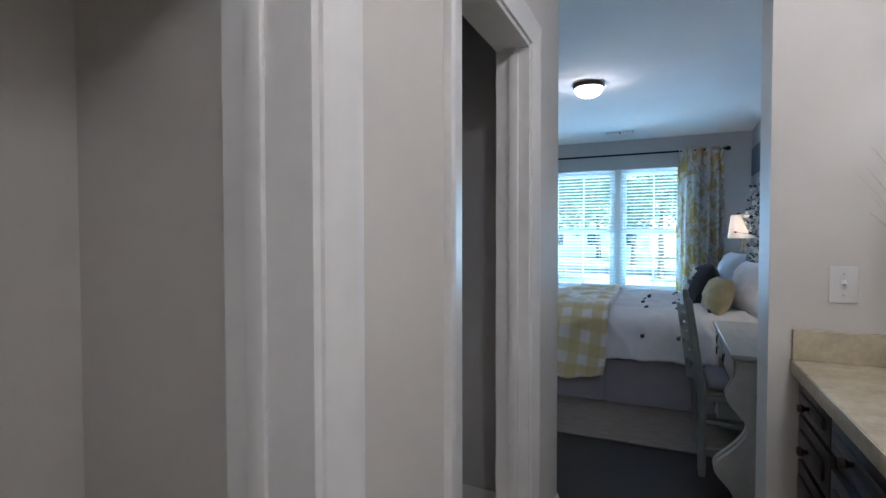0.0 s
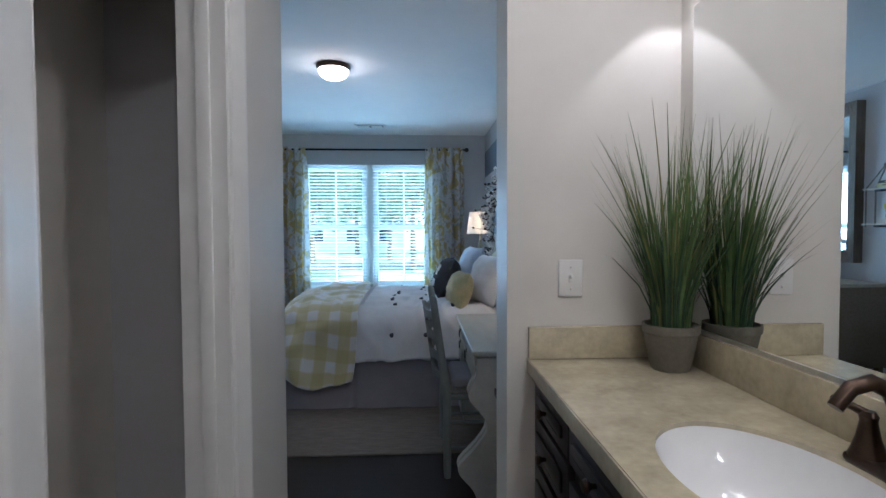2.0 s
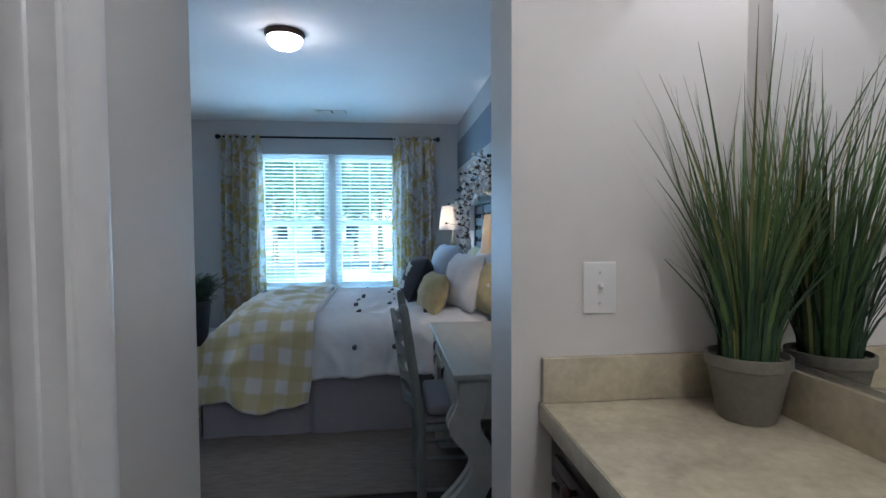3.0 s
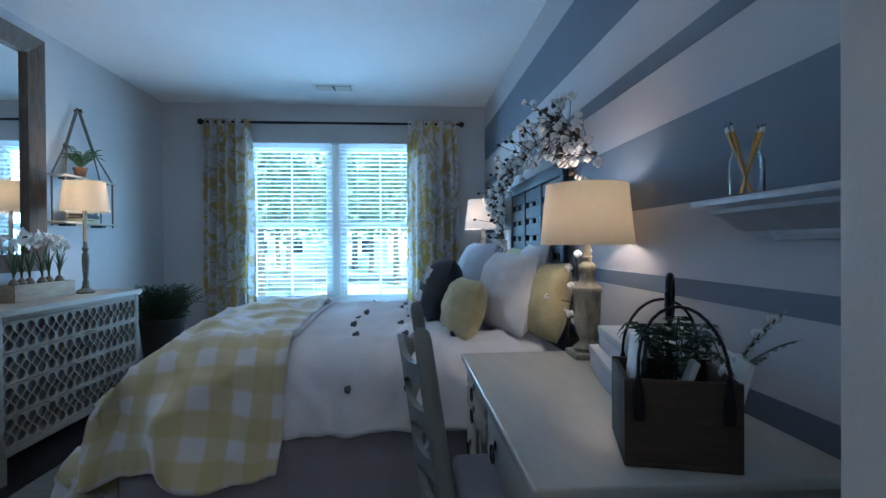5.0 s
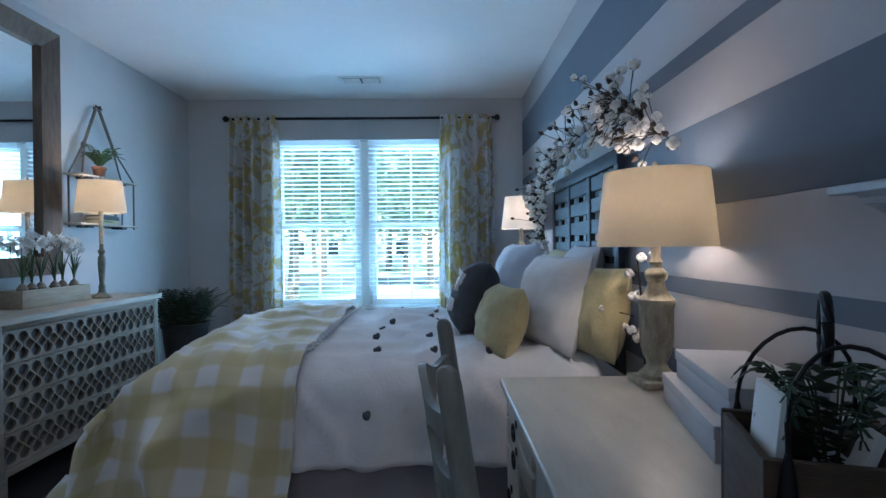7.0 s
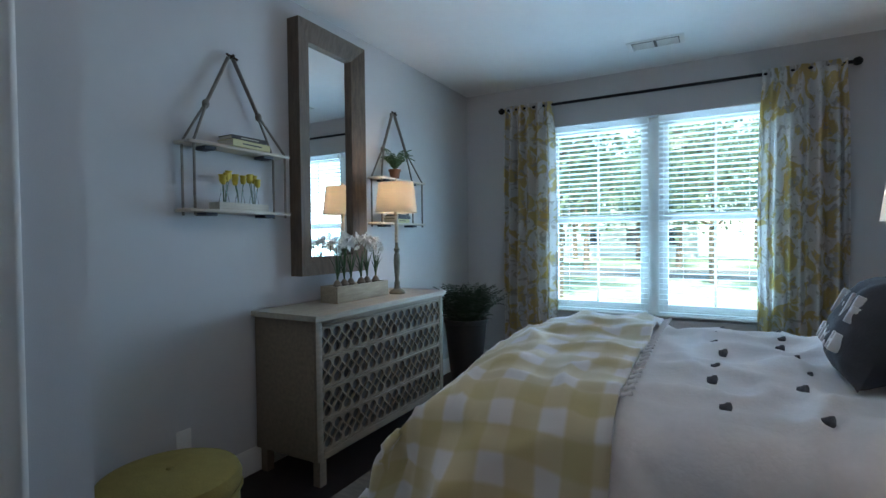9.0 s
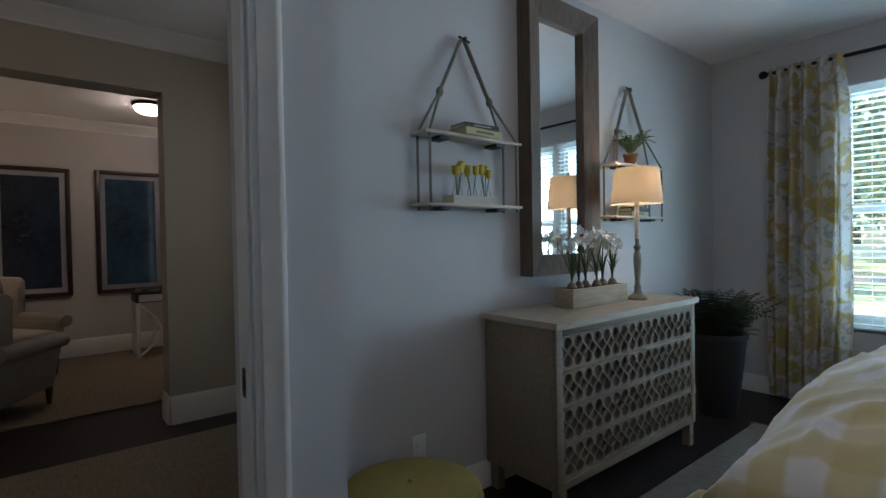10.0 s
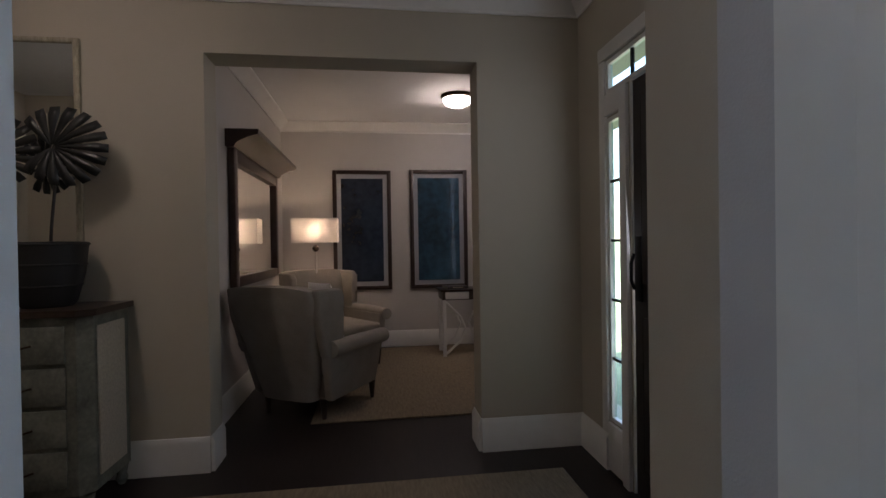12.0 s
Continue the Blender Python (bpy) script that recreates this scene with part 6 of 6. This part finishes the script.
def muntin_window(name, x0, x1, z0, z1, columns, rows, label):
    w = tagged(new(name), label, "window", kind="structure")
    w.matrix_basis = pose(0, FY - 0.006, 0)
    f = 0.022
    bm = bmesh.new()
    for lo, hi in (((x0, 0, z0), (x0 + f, 0.026, z1)), ((x1 - f, 0, z0), (x1, 0.026, z1)), ((x0 + f, 0, z0), (x1 - f, 0.026, z0 + f)), ((x0 + f, 0, z1 - f), (x1 - f, 0.026, z1))):
        add_box(bm, lo, hi)
    part("window_frame", bm, M_trim, w)
    dx, dz = (x1 - x0 - 2 * f) / columns, (z1 - z0 - 2 * f) / rows
    for i in range(columns):
        for j in range(rows):
            p = part("pane", box((x0 + f + i * dx + 0.004, 0.012, z0 + f + j * dz + 0.004), (x0 + f + (i + 1) * dx - 0.004, 0.015, z0 + f + (j + 1) * dz - 0.004)), M_pane, w, "bright clear glass pane")
            p.visible_shadow = False
    for j in range(1, rows):
        part("muntin", box((x0 + f, 0.006, z0 + f + j * dz - 0.007), (x1 - f, 0.022, z0 + f + j * dz + 0.007)), M_black, w)
    for i in range(1, columns):
        part("muntin", box((x0 + f + i * dx - 0.007, 0.007, z0 + f), (x0 + f + i * dx + 0.007, 0.021, z1 - f)), M_black, w)


muntin_window("window_sidelight", SX0, SX1, 0.27, 1.83, 1, 5, "narrow five-pane sidelight beside the front door")
muntin_window("window_transom", SX0, -2.0, 1.955, 2.125, 5, 1, "four-pane transom window above the front door")
fd = tagged(new("door_front"), "dark stained front door with raised panels, closed", "door", kind="structure")
fd.matrix_basis = pose(-2.90, FY + 0.0, 0)
part("door_slab", box((0.02, 0.0, 0.012), (0.88, 0.045, 1.945), 0.002), M_doorblack, fd)
for x0, x1 in ((0.10, 0.40), (0.50, 0.80)):
    for z0, z1 in ((0.15, 0.85), (1.0, 1.85)):
        part("panel", box((x0, -0.010, z0), (x1, -0.0005, z1), 0.008), M_doorblack, fd)
part("door_handle", tube([(0.10, -0.045, 0.98), (0.10, -0.06, 1.02), (0.10, -0.06, 1.10), (0.10, -0.045, 1.14)], 0.008, 8), M_black, fd)
part("lock_plate", box((0.045, -0.012, 0.92), (0.095, -0.0005, 1.22), 0.003), M_black, fd)
for x0, x1, z0, z1 in ((SX0 - 0.06, SX0, 0.2, 2.13), (SX1, SX1 + 0.065, 0.0, 1.95), (SX0, SX1, 1.84, 1.95), (SX0, SX1, 0.02, 0.262)):
    structure("trim_front_door", box((x0, FY - 0.02, z0), (x1, FY - 0.0005, z1), 0.003), M_trim, "white trim beside the front door", "door trim")
structure("trim_front_head", box((SX0 - 0.06, FY - 0.024, 2.131), (-2.0, FY - 0.0005, 2.20), 0.003), M_trim, "white head trim above the transom", "door trim")


def console():
    c = thing("console_cabinet", (FX + 0.03, 2.375, 0), "distressed sage console cabinet with a dark walnut top", "cabinet")
    L, D, H = 1.05, 0.36, 0.93
    part("top", prism([(-0.02, 0.02), (D - 0.03, 0.02), (D + 0.02, -0.04), (D + 0.02, -L + 0.02), (D - 0.02, -L - 0.02), (-0.02, -L - 0.02)], "z", H - 0.03, H), M_darktop, c)
    part("body", prism([(0, 0), (D - 0.05, 0), (D, -0.05), (D, -L + 0.05), (D - 0.05, -L), (0, -L)], "z", 0.10, H - 0.0305), M_distress, c)
    for y in (-0.06, -L + 0.0):
        for x in (0.0, D - 0.06):
            part("leg", lathe([(0.016, 0), (0.030, 0.03), (0.022, 0.05), (0.032, 0.0995)], 12, (x + 0.03, y + 0.03, 0)), M_distress, c)
    for k in range(4):
        z0 = 0.14 + k * 0.185
        f = part("drawer", box((D + 0.0005, -0.43, z0), (D + 0.014, -0.09, z0 + 0.165), 0.004), M_distress, c)
        part("pull", tube([(D + 0.016, -0.30, z0 + 0.085), (D + 0.035, -0.26, z0 + 0.075), (D + 0.016, -0.22, z0 + 0.085)], 0.005, 8), M_bronze, f)
    dr = part("cabinet_door", box((D + 0.0005, -0.96, 0.14), (D + 0.016, -0.46, H - 0.06), 0.004), M_distress, c)
    part("side_panel", box((0.05, -0.0005, 0.16), (D - 0.07, 0.009, H - 0.08), 0.004), M_whitewash, c, "pale worn side panel")
    # bowl and leaf sculpture on it
    b = thing("wood_bowl", (FX + 0.19, 2.10, H), "deep dark ribbed bowl on the console", "bowl")
    part("bowl", lathe([(0, 0), (0.10, 0), (0.115, 0.02), (0.15, 0.16), (0.165, 0.305), (0.155, 0.307), (0.14, 0.16), (0.105, 0.03), (0, 0.022)], 40), M_planter_dark, b)
    for z, r in ((0.10, 0.135), (0.20, 0.155), (0.295, 0.166)):
        part("rib", tube([(r * math.cos(a), r * math.sin(a), z) for a in [k * math.pi / 18 for k in range(37)]], 0.005, 6), M_planter_dark, b)


console()


def monstera():
    m = thing("monstera_leaf", (FX + 0.19, 2.12, 0.955), "dark metal split-leaf plant standing in the bowl", "leaf sculpture")
    part("stalk", tube([(0, -0.02, 0.0), (0.0, 0.0, 0.35), (-0.02, 0.02, 0.66)], 0.007, 8), M_planter_dark, m)
    for cy, cz, r, tilt in ((0.06, 0.745, 0.195, 0), (-0.22, 0.72, 0.17, 25)):
        bm = bmesh.new()
        lobes = 15
        hub = Vector((0.0, -0.25 * r, -0.05 * r))
        for k in range(lobes):
            a0 = math.radians(-150 + 300 * k / lobes)
            a1 = math.radians(-150 + 300 * (k + 0.84) / lobes)
            last = None
            for i in range(6):
                s = i / 5
                pair = []
                for edge in (0, 1):
                    mid, side = (a0 + a1) / 2, (-1 if edge == 0 else 1)
                    open_in = 1.19 if s < 0.35 else 1.0
                    a = mid + side * (a1 - a0) / 2 * open_in * (1 if s < 0.95 else 0.7)
                    rim = Vector((0.05 * r * math.cos(3 * a), r * math.cos(a), r * math.sin(a) * 0.98))
                    pair.append(bm.verts.new(hub.lerp(rim, 0.06 + 0.94 * s) + Vector((0.05 * r * math.sin(math.pi * s), 0, -0.04 * r * s * s))))
                if last:
                    bm.faces.new((last[0], last[1], pair[1], pair[0]))
                last = pair
        ob = part("leaf", bm, M_leafblack, m, smooth=True)
        ob.matrix_local = pose(0.0, cy, cz, tilt, 0, 6)
        ob.modifiers.new("thickness", "SOLIDIFY").thickness = 0.003


monstera()
fm = thing("framed_mirror", (FX + 0.001, 2.165, 1.02), "beaded pale gold framed mirror on the foyer wall", "mirror")
for lo, hi, nm in (((0, -0.03, 0), (0.022, 0, 1.26), "side_frame"), ((0, -0.95, 0), (0.022, -0.92, 1.26), "side_frame"), ((0, -0.92, 1.235), (0.021, -0.03, 1.26), "top_frame"), ((0, -0.92, 0), (0.021, -0.03, 0.025), "bottom_frame")):
    part(nm, box(lo, hi, 0.004), M_antique, fm)
part("mirror_glass", box((0.002, -0.92, 0.025), (0.008, -0.03, 1.235)), M_mirror, fm, smooth=False)
mr = thing("entry_rug", (-2.42, 3.45, 0), "pale tan entry rug on the dark floor", "rug")
part("weave", box((-0.78, -1.05, 0.001), (0.80, 1.16, 0.010), 0.003), M_jute, mr)


# ---- den ----
def wing_chair(at, turn, label):
    c = thing("wing_chair", at, label, "armchair", "wing chairs in the den", turn)

    def raked(bm):
        """Leans the back out towards its top and draws the body in towards the floor; the chair faces +x."""
        for v in bm.verts:
            v.co.x -= 0.04 * max(0.0, v.co.z - 0.50)
            v.co.y *= 0.84 + 0.16 * min(1.0, v.co.z / 0.55) + 0.10 * max(0.0, v.co.z - 0.75)
        return bm

    back = bmesh.new()
    rows = []
    for i in range(13):
        t = i / 12
        z = 0.16 + 0.84 * t
        half = 0.24 + 0.12 * t - 0.035 * max(0, t - 0.9) * 10
        x0 = -0.28 - 0.19 * t
        ring = []
        for k in range(24):
            a = 2 * math.pi * k / 24
            cx, cy = math.cos(a), math.sin(a)
            ring.append(back.verts.new((x0 + 0.075 * math.copysign(abs(cx) ** 0.6, cx), half * math.copysign(abs(cy) ** 0.45, cy), z + (0.03 * (1 - (cy) ** 2) if i == 12 else 0))))
        rows.append(ring)
    for a, b in zip(rows, rows[1:]):
        for k in range(24):
            back.faces.new((a[k], a[(k + 1) % 24], b[(k + 1) % 24], b[k]))
    back.faces.new(rows[0][::-1])
    back.faces.new(rows[-1])
    part("backrest", raked(back), M_uph, c)
    for s in (-1, 1):
        o = [(-0.38, 0.50), (-0.19, 0.52), (-0.215, 0.64), (-0.21, 0.76), (-0.165, 0.88), (-0.17, 0.96), (-0.22, 1.005), (-0.47, 1.01), (-0.46, 0.80)]
        bm = prism(o, "y", min(s * 0.31, s * 0.375), max(s * 0.31, s * 0.375))
        bmesh.ops.bevel(bm, geom=bm.edges[:], offset=0.022, segments=3, profile=0.5, affect="EDGES")
        part("wing", raked(bm), M_uph, c)
        bm = prism([(-0.28, 0.16), (0.30, 0.16), (0.335, 0.35), (0.33, 0.56), (-0.37, 0.56)], "y", min(s * 0.30, s * 0.375), max(s * 0.30, s * 0.375))
        bmesh.ops.bevel(bm, geom=bm.edges[:], offset=0.02, segments=3, profile=0.5, affect="EDGES")
        part("arm_panel", raked(bm), M_uph, c)
        part("arm_roll", tube([(-0.34, s * 0.365, 0.565), (0.0, s * 0.37, 0.56), (0.345, s * 0.37, 0.545)], 0.062, 16), M_uph, c)
    part("seat_base", box((-0.27, -0.31, 0.16), (0.34, 0.31, 0.34), 0.03, 3), M_uph, c)
    part("seat_cushion", box((-0.28, -0.295, 0.341), (0.38, 0.295, 0.47), 0.05, 4), M_uph, c)
    for x, y in ((-0.25, -0.24), (-0.25, 0.24), (0.29, -0.30), (0.29, 0.30)):
        part("leg", lathe([(0.014, 0), (0.026, 0.14), (0.028, 0.165), (0, 0.165)], 12, (x, y, 0)), M_darktop, c, "dark turned wooden leg")
    c.scale = (1, 1, 0.91)
    return c


wing_chair((-4.50, 3.20, 0.0), 150, "oatmeal upholstered wing chair seen from behind")
wing_chair((-5.75, 3.25, 0.012), 35, "oatmeal upholstered wing chair with a pillow")
pillow("pillow", (-5.70, 3.17, 0.485), 0.40, 0.38, 0.13, M_linen_white, "cream pillow on the wing chair", -140, -15, 41, group="pillows on the chairs")
pillow("pillow", (-4.62, 3.24, 0.475), 0.42, 0.42, 0.13, M_linen_white, "cream pillow on the wing chair", 60, 15, 42, group="pillows on the chairs")


def floor_lamp():
    l = thing("floor_lamp", (-6.10, 3.02, 0), "slim floor lamp with a lit rectangular shade", "floor lamp")
    part("base", box((-0.13, -0.13, 0.0), (0.13, 0.13, 0.025), 0.006), M_bronze, l)
    part("pole", tube([(0, 0, 0.02), (0, 0, 1.20)], 0.012, 12), M_steel, l)
    part("collar", lathe([(0.014, 1.14), (0.035, 1.16), (0.035, 1.185), (0.014, 1.21)], 16), M_bronze, l)
    bm = bmesh.new()
    z0, z1, w, d = 1.235, 1.49, 0.235, 0.12
    for lo, hi in (((-d, -w, z0), (-d + 0.003, w, z1)), ((d - 0.003, -w, z0), (d, w, z1)), ((-d + 0.003, -w, z0), (d - 0.003, -w + 0.003, z1)), ((-d + 0.003, w - 0.003, z0), (d - 0.003, w, z1))):
        add_box(bm, lo, hi)
    part("shade", bm, M_shade_white, l, "lit cream rectangular shade")
    part("bulb", lathe([(0, 0.10), (0.02, 0.092), (0.028, 0.07), (0.022, 0.045), (0.012, 0.03), (0.012, 0.0)], 16, (0, 0, 1.27)), M_bulb, l, "glowing bulb")
    _, data = lamp("lamp_light", "POINT", 0.65, WARM, pose(-6.10, 3.02, 1.40))
    data.shadow_soft_size = 0.04


floor_lamp()


M_art1 = mat("dark_navy_abstract_print", (0.020, 0.030, 0.050), 0.12, vary=0.55, scale=2.2, coat=0.6)
M_art2 = mat("deep_teal_abstract_print", (0.018, 0.065, 0.110), 0.12, vary=0.65, scale=2.2, coat=0.6)


def picture(y0, y1, z0, z1, art, label):
    p = thing("framed_picture", (RX + 0.002, y0, z0), label, "picture", "pictures on the den wall")
    w, h, f = y1 - y0, z1 - z0, 0.045
    for nm, lo, hi in (("side_frame", (0, 0, 0), (0.03, f, h)), ("side_frame", (0, w - f, 0), (0.03, w, h)), ("top_frame", (0, f, h - f), (0.03, w - f, h)), ("bottom_frame", (0, f, 0), (0.03, w - f, f))):
        part(nm, box(lo, hi, 0.004), M_mahogany, p)
    part("mat_board", box((0.001, f, f), (0.010, w - f, h - f)), M_mat_board, p)
    part("print", box((0.0102, f + 0.05, f + 0.05), (0.013, w - f - 0.05, h - f - 0.05)), art, p, "dark abstract print under glass")


picture(3.17, 3.84, 0.68, 2.07, M_art1, "tall dark navy abstract print in a black frame")
picture(4.06, 4.745, 0.68, 2.08, M_art2, "tall deep teal abstract print in a black frame")


def pediment_mirror():
    m = thing("pediment_mirror", (-6.05, RY0 + 0.002, 0.90), "dark mahogany mirror with a heavy cornice top", "mirror")
    W, H = 1.60, 1.02
    for nm, lo, hi in (("side_frame", (0, 0, 0), (0.09, 0.05, H)), ("side_frame", (W - 0.09, 0, 0), (W, 0.05, H)), ("bottom_frame", (0.09, 0, 0), (W - 0.09, 0.05, 0.08)), ("top_frame", (0.09, 0, H - 0.10), (W - 0.09, 0.05, H))):
        part(nm, box(lo, hi, 0.006), M_mahogany, m)
    part("mirror_glass", box((0.085, 0.004, 0.075), (W - 0.085, 0.016, H - 0.095)), M_mirror, m, smooth=False)
    part("cornice", prism([(0, H), (0.06, H), (0.08, H + 0.03), (0.16, H + 0.07), (0.23, H + 0.09), (0.23, H + 0.125), (0, H + 0.125)], "x", -0.05, W + 0.05), M_mahogany, m)
    part("crest", prism([(W / 2 - 0.16, H + 0.125), (W / 2 + 0.16, H + 0.125), (W / 2 + 0.14, H + 0.18), (W / 2, H + 0.21), (W / 2 - 0.14, H + 0.18)], "y", 0.01, 0.10), M_mahogany, m)


pediment_mirror()


def x_table():
    t = thing("side_table", (-6.02, 4.62, 0.012), "slim console table with a drawer and crossed white legs", "side table")
    part("top", box((-0.20, -0.30, 0.685), (0.20, 0.32, 0.705), 0.004), M_bronze, t)
    part("apron", box((-0.18, -0.28, 0.595), (0.18, 0.30, 0.6845), 0.003), M_darktop, t)
    part("drawer", box((0.1805, -0.25, 0.605), (0.19, 0.0, 0.68), 0.003), M_trim, t)
    part("knob", lathe([(0, -0.02), (0.009, -0.016), (0.006, -0.004), (0.005, 0.004)], 10), M_black, t).matrix_local = pose(0.19, -0.125, 0.642, 0, 90, 0)
    for x in (-0.16, 0.16):
        for y in (-0.26, 0.28):
            part("leg", box((x - 0.018, y - 0.018, 0), (x + 0.018, y + 0.018, 0.5945), 0.002), M_trim, t)
        for s in (-1, 1):
            part("brace", tube([(x, 0.01 + s * 0.25, 0.57), (x, 0.01 + s * 0.10, 0.42), (x, 0.01 + s * 0.05, 0.30), (x, 0.01 + s * 0.10, 0.16), (x, 0.01 + s * 0.25, 0.03)], 0.013, 8), M_trim, t)
    b = book((-6.0, 4.50, 0.7175), (0.18, 0.24, 0.03), M_bookdark, 12, "dark book lying on the side table", "books on the side table")


x_table()
dr = thing("den_rug", (-5.30, 4.25, 0), "tan jute rug on the den's dark floor", "rug")
part("weave", box((-1.15, -1.05, 0.001), (1.20, 0.75, 0.012), 0.003), M_jute, dr)
flush_light("ceiling_light", (-5.39, 4.45, RC - 0.001), 0.15, "lit frosted flush ceiling light with a bronze rim", M_dome)
flush_light("ceiling_light", (-2.3, 2.2, FC - 0.001), 0.15, "lit frosted flush ceiling light with a bronze rim", M_dome)


# ---- outdoors ----
M_lawn = mat("sunlit_lawn", (0.21, 0.25, 0.15), 0.9, vary=0.4, scale=0.6, bump=0.6, bump_scale=30)
M_road = mat("grey_asphalt", (0.09, 0.09, 0.09), 0.85, vary=0.2, scale=1.5)
M_bark = mat("tree_bark", (0.10, 0.075, 0.055), 0.9, vary=0.4, scale=6, grain=(4, 4, 1), bump=0.6, bump_scale=30)
M_tree_leaf = shade_mat("tree_leaf", (0.15, 0.20, 0.13))
M_siding = mat("pale_house_siding", (0.55, 0.56, 0.56), 0.7, vary=0.08, scale=1, grain=(1, 1, 20))
M_roof = mat("grey_roof_shingle", (0.12, 0.12, 0.125), 0.9, vary=0.3, scale=4)
M_house_glass = mat("dark_window_pane", (0.03, 0.035, 0.045), 0.1, vary=0.1)

gm = bmesh.new()
for r0, r1 in ((0, 4000),):
    gm.faces.new([gm.verts.new(v) for v in ((-r1, -r1, -0.45), (r1, -r1, -0.45), (r1, r1, -0.45), (-r1, r1, -0.45))])
tagged(part("ground", gm, M_lawn, None, "", False), "mown lawn reaching to the horizon", "ground", kind="structure")
tagged(part("road", box((-120, 24, -0.47), (120, 30, -0.43)), M_road), "grey asphalt street beyond the lawn", "road", kind="structure")


def tree(at, height, spread, seed):
    t = thing("tree", at, "leafy green broadleaf tree in daylight", "tree", "trees outside the window")
    rng = random.Random(seed)
    bm = add_tube(bmesh.new(), [(0, 0, 0), (0.05, 0.02, height * 0.25), (-0.06, 0.05, height * 0.5), (0.02, 0, height * 0.8)], height * 0.022, 9, height * 0.006)
    tips = []
    for k in range(11):
        a, z = rng.uniform(0, 6.28), height * rng.uniform(0.28, 0.72)
        L = spread * rng.uniform(0.5, 1.0)
        tip = Vector((L * math.cos(a), L * math.sin(a), z + L * rng.uniform(0.3, 0.8)))
        add_tube(bm, [(0, 0, z), tip * 0.5 + Vector((0, 0, z * 0.5)), tip], height * 0.008, 6, height * 0.002)
        tips += [tip, tip * 0.6 + Vector((0, 0, z * 0.4))]
    tips.append(Vector((0, 0, height * 0.85)))
    part("trunk", bm, M_bark, t)
    verts, faces = [], []
    for _ in range(2300):
        c = rng.choice(tips) + Vector((rng.gauss(0, spread * 0.19), rng.gauss(0, spread * 0.19), rng.gauss(0, spread * 0.17)))
        u = Vector((rng.gauss(0, 1), rng.gauss(0, 1), rng.gauss(0, 1))).normalized()
        w = u.cross(Vector((rng.gauss(0, 1), rng.gauss(0, 1), rng.gauss(0, 1)))).normalized()
        s = rng.uniform(0.09, 0.2)
        n = len(verts)
        verts += [c - u * s, c + w * s * 0.45, c + u * s, c - w * s * 0.45]
        faces.append((n, n + 1, n + 2, n + 3))
    me = bpy.data.meshes.new("crown")
    me.from_pydata([tuple(v) for v in verts], [], faces)
    me.materials.append(M_tree_leaf)
    cr = new("crown", me)
    cr.parent = t
    tagged(cr, kind="stuff")
    return t


first = tree((-3.2, 17.0, -0.45), 7.5, 2.6, 1)
for x, y, r, s in ((4.2, 19.0, 40, 1.05), (0.6, 23.0, 140, 0.9), (-7.5, 21.0, 220, 1.15), (8.5, 35.0, 80, 1.3), (-2.5, 37.0, 300, 1.35), (-13, 36, 20, 1.4), (3.0, 40.0, 190, 1.3), (15, 38, 250, 1.3), (-5.0, 28.5, 65, 1.0), (-9.5, 31.0, 130, 1.1), (-1.0, 31.5, 15, 1.0), (-11.5, 27.0, 330, 1.0), (5.5, 30.0, 275, 1.1), (-4.0, 40.0, 100, 1.2), (-8.5, 40.5, 170, 1.1)):
    c = copy_thing(first, pose(x, y, -0.45, 0, 0, r))
    c.scale = (s, s, s)


def house(at):
    h = thing("house", at, "pale two-storey house across the street", "house")
    part("wall", box((-6, 0, 0), (6, 7, 5.4)), M_siding, h)
    part("roof", prism([(-0.6, 5.3), (7.6, 5.3), (3.5, 8.0)], "x", -6.5, 6.5), M_roof, h)
    for z in (0.9, 3.4):
        for x in (-4.6, -1.8, 1.0, 3.8):
            w = part("window", box((x, -0.06, z), (x + 1.0, 0.02, z + 1.4)), M_trim, h)
            part("pane", box((x + 0.09, -0.075, z + 0.09), (x + 0.91, -0.0605, z + 1.31)), M_house_glass, w)


house((-6.5, 44.0, -0.45))
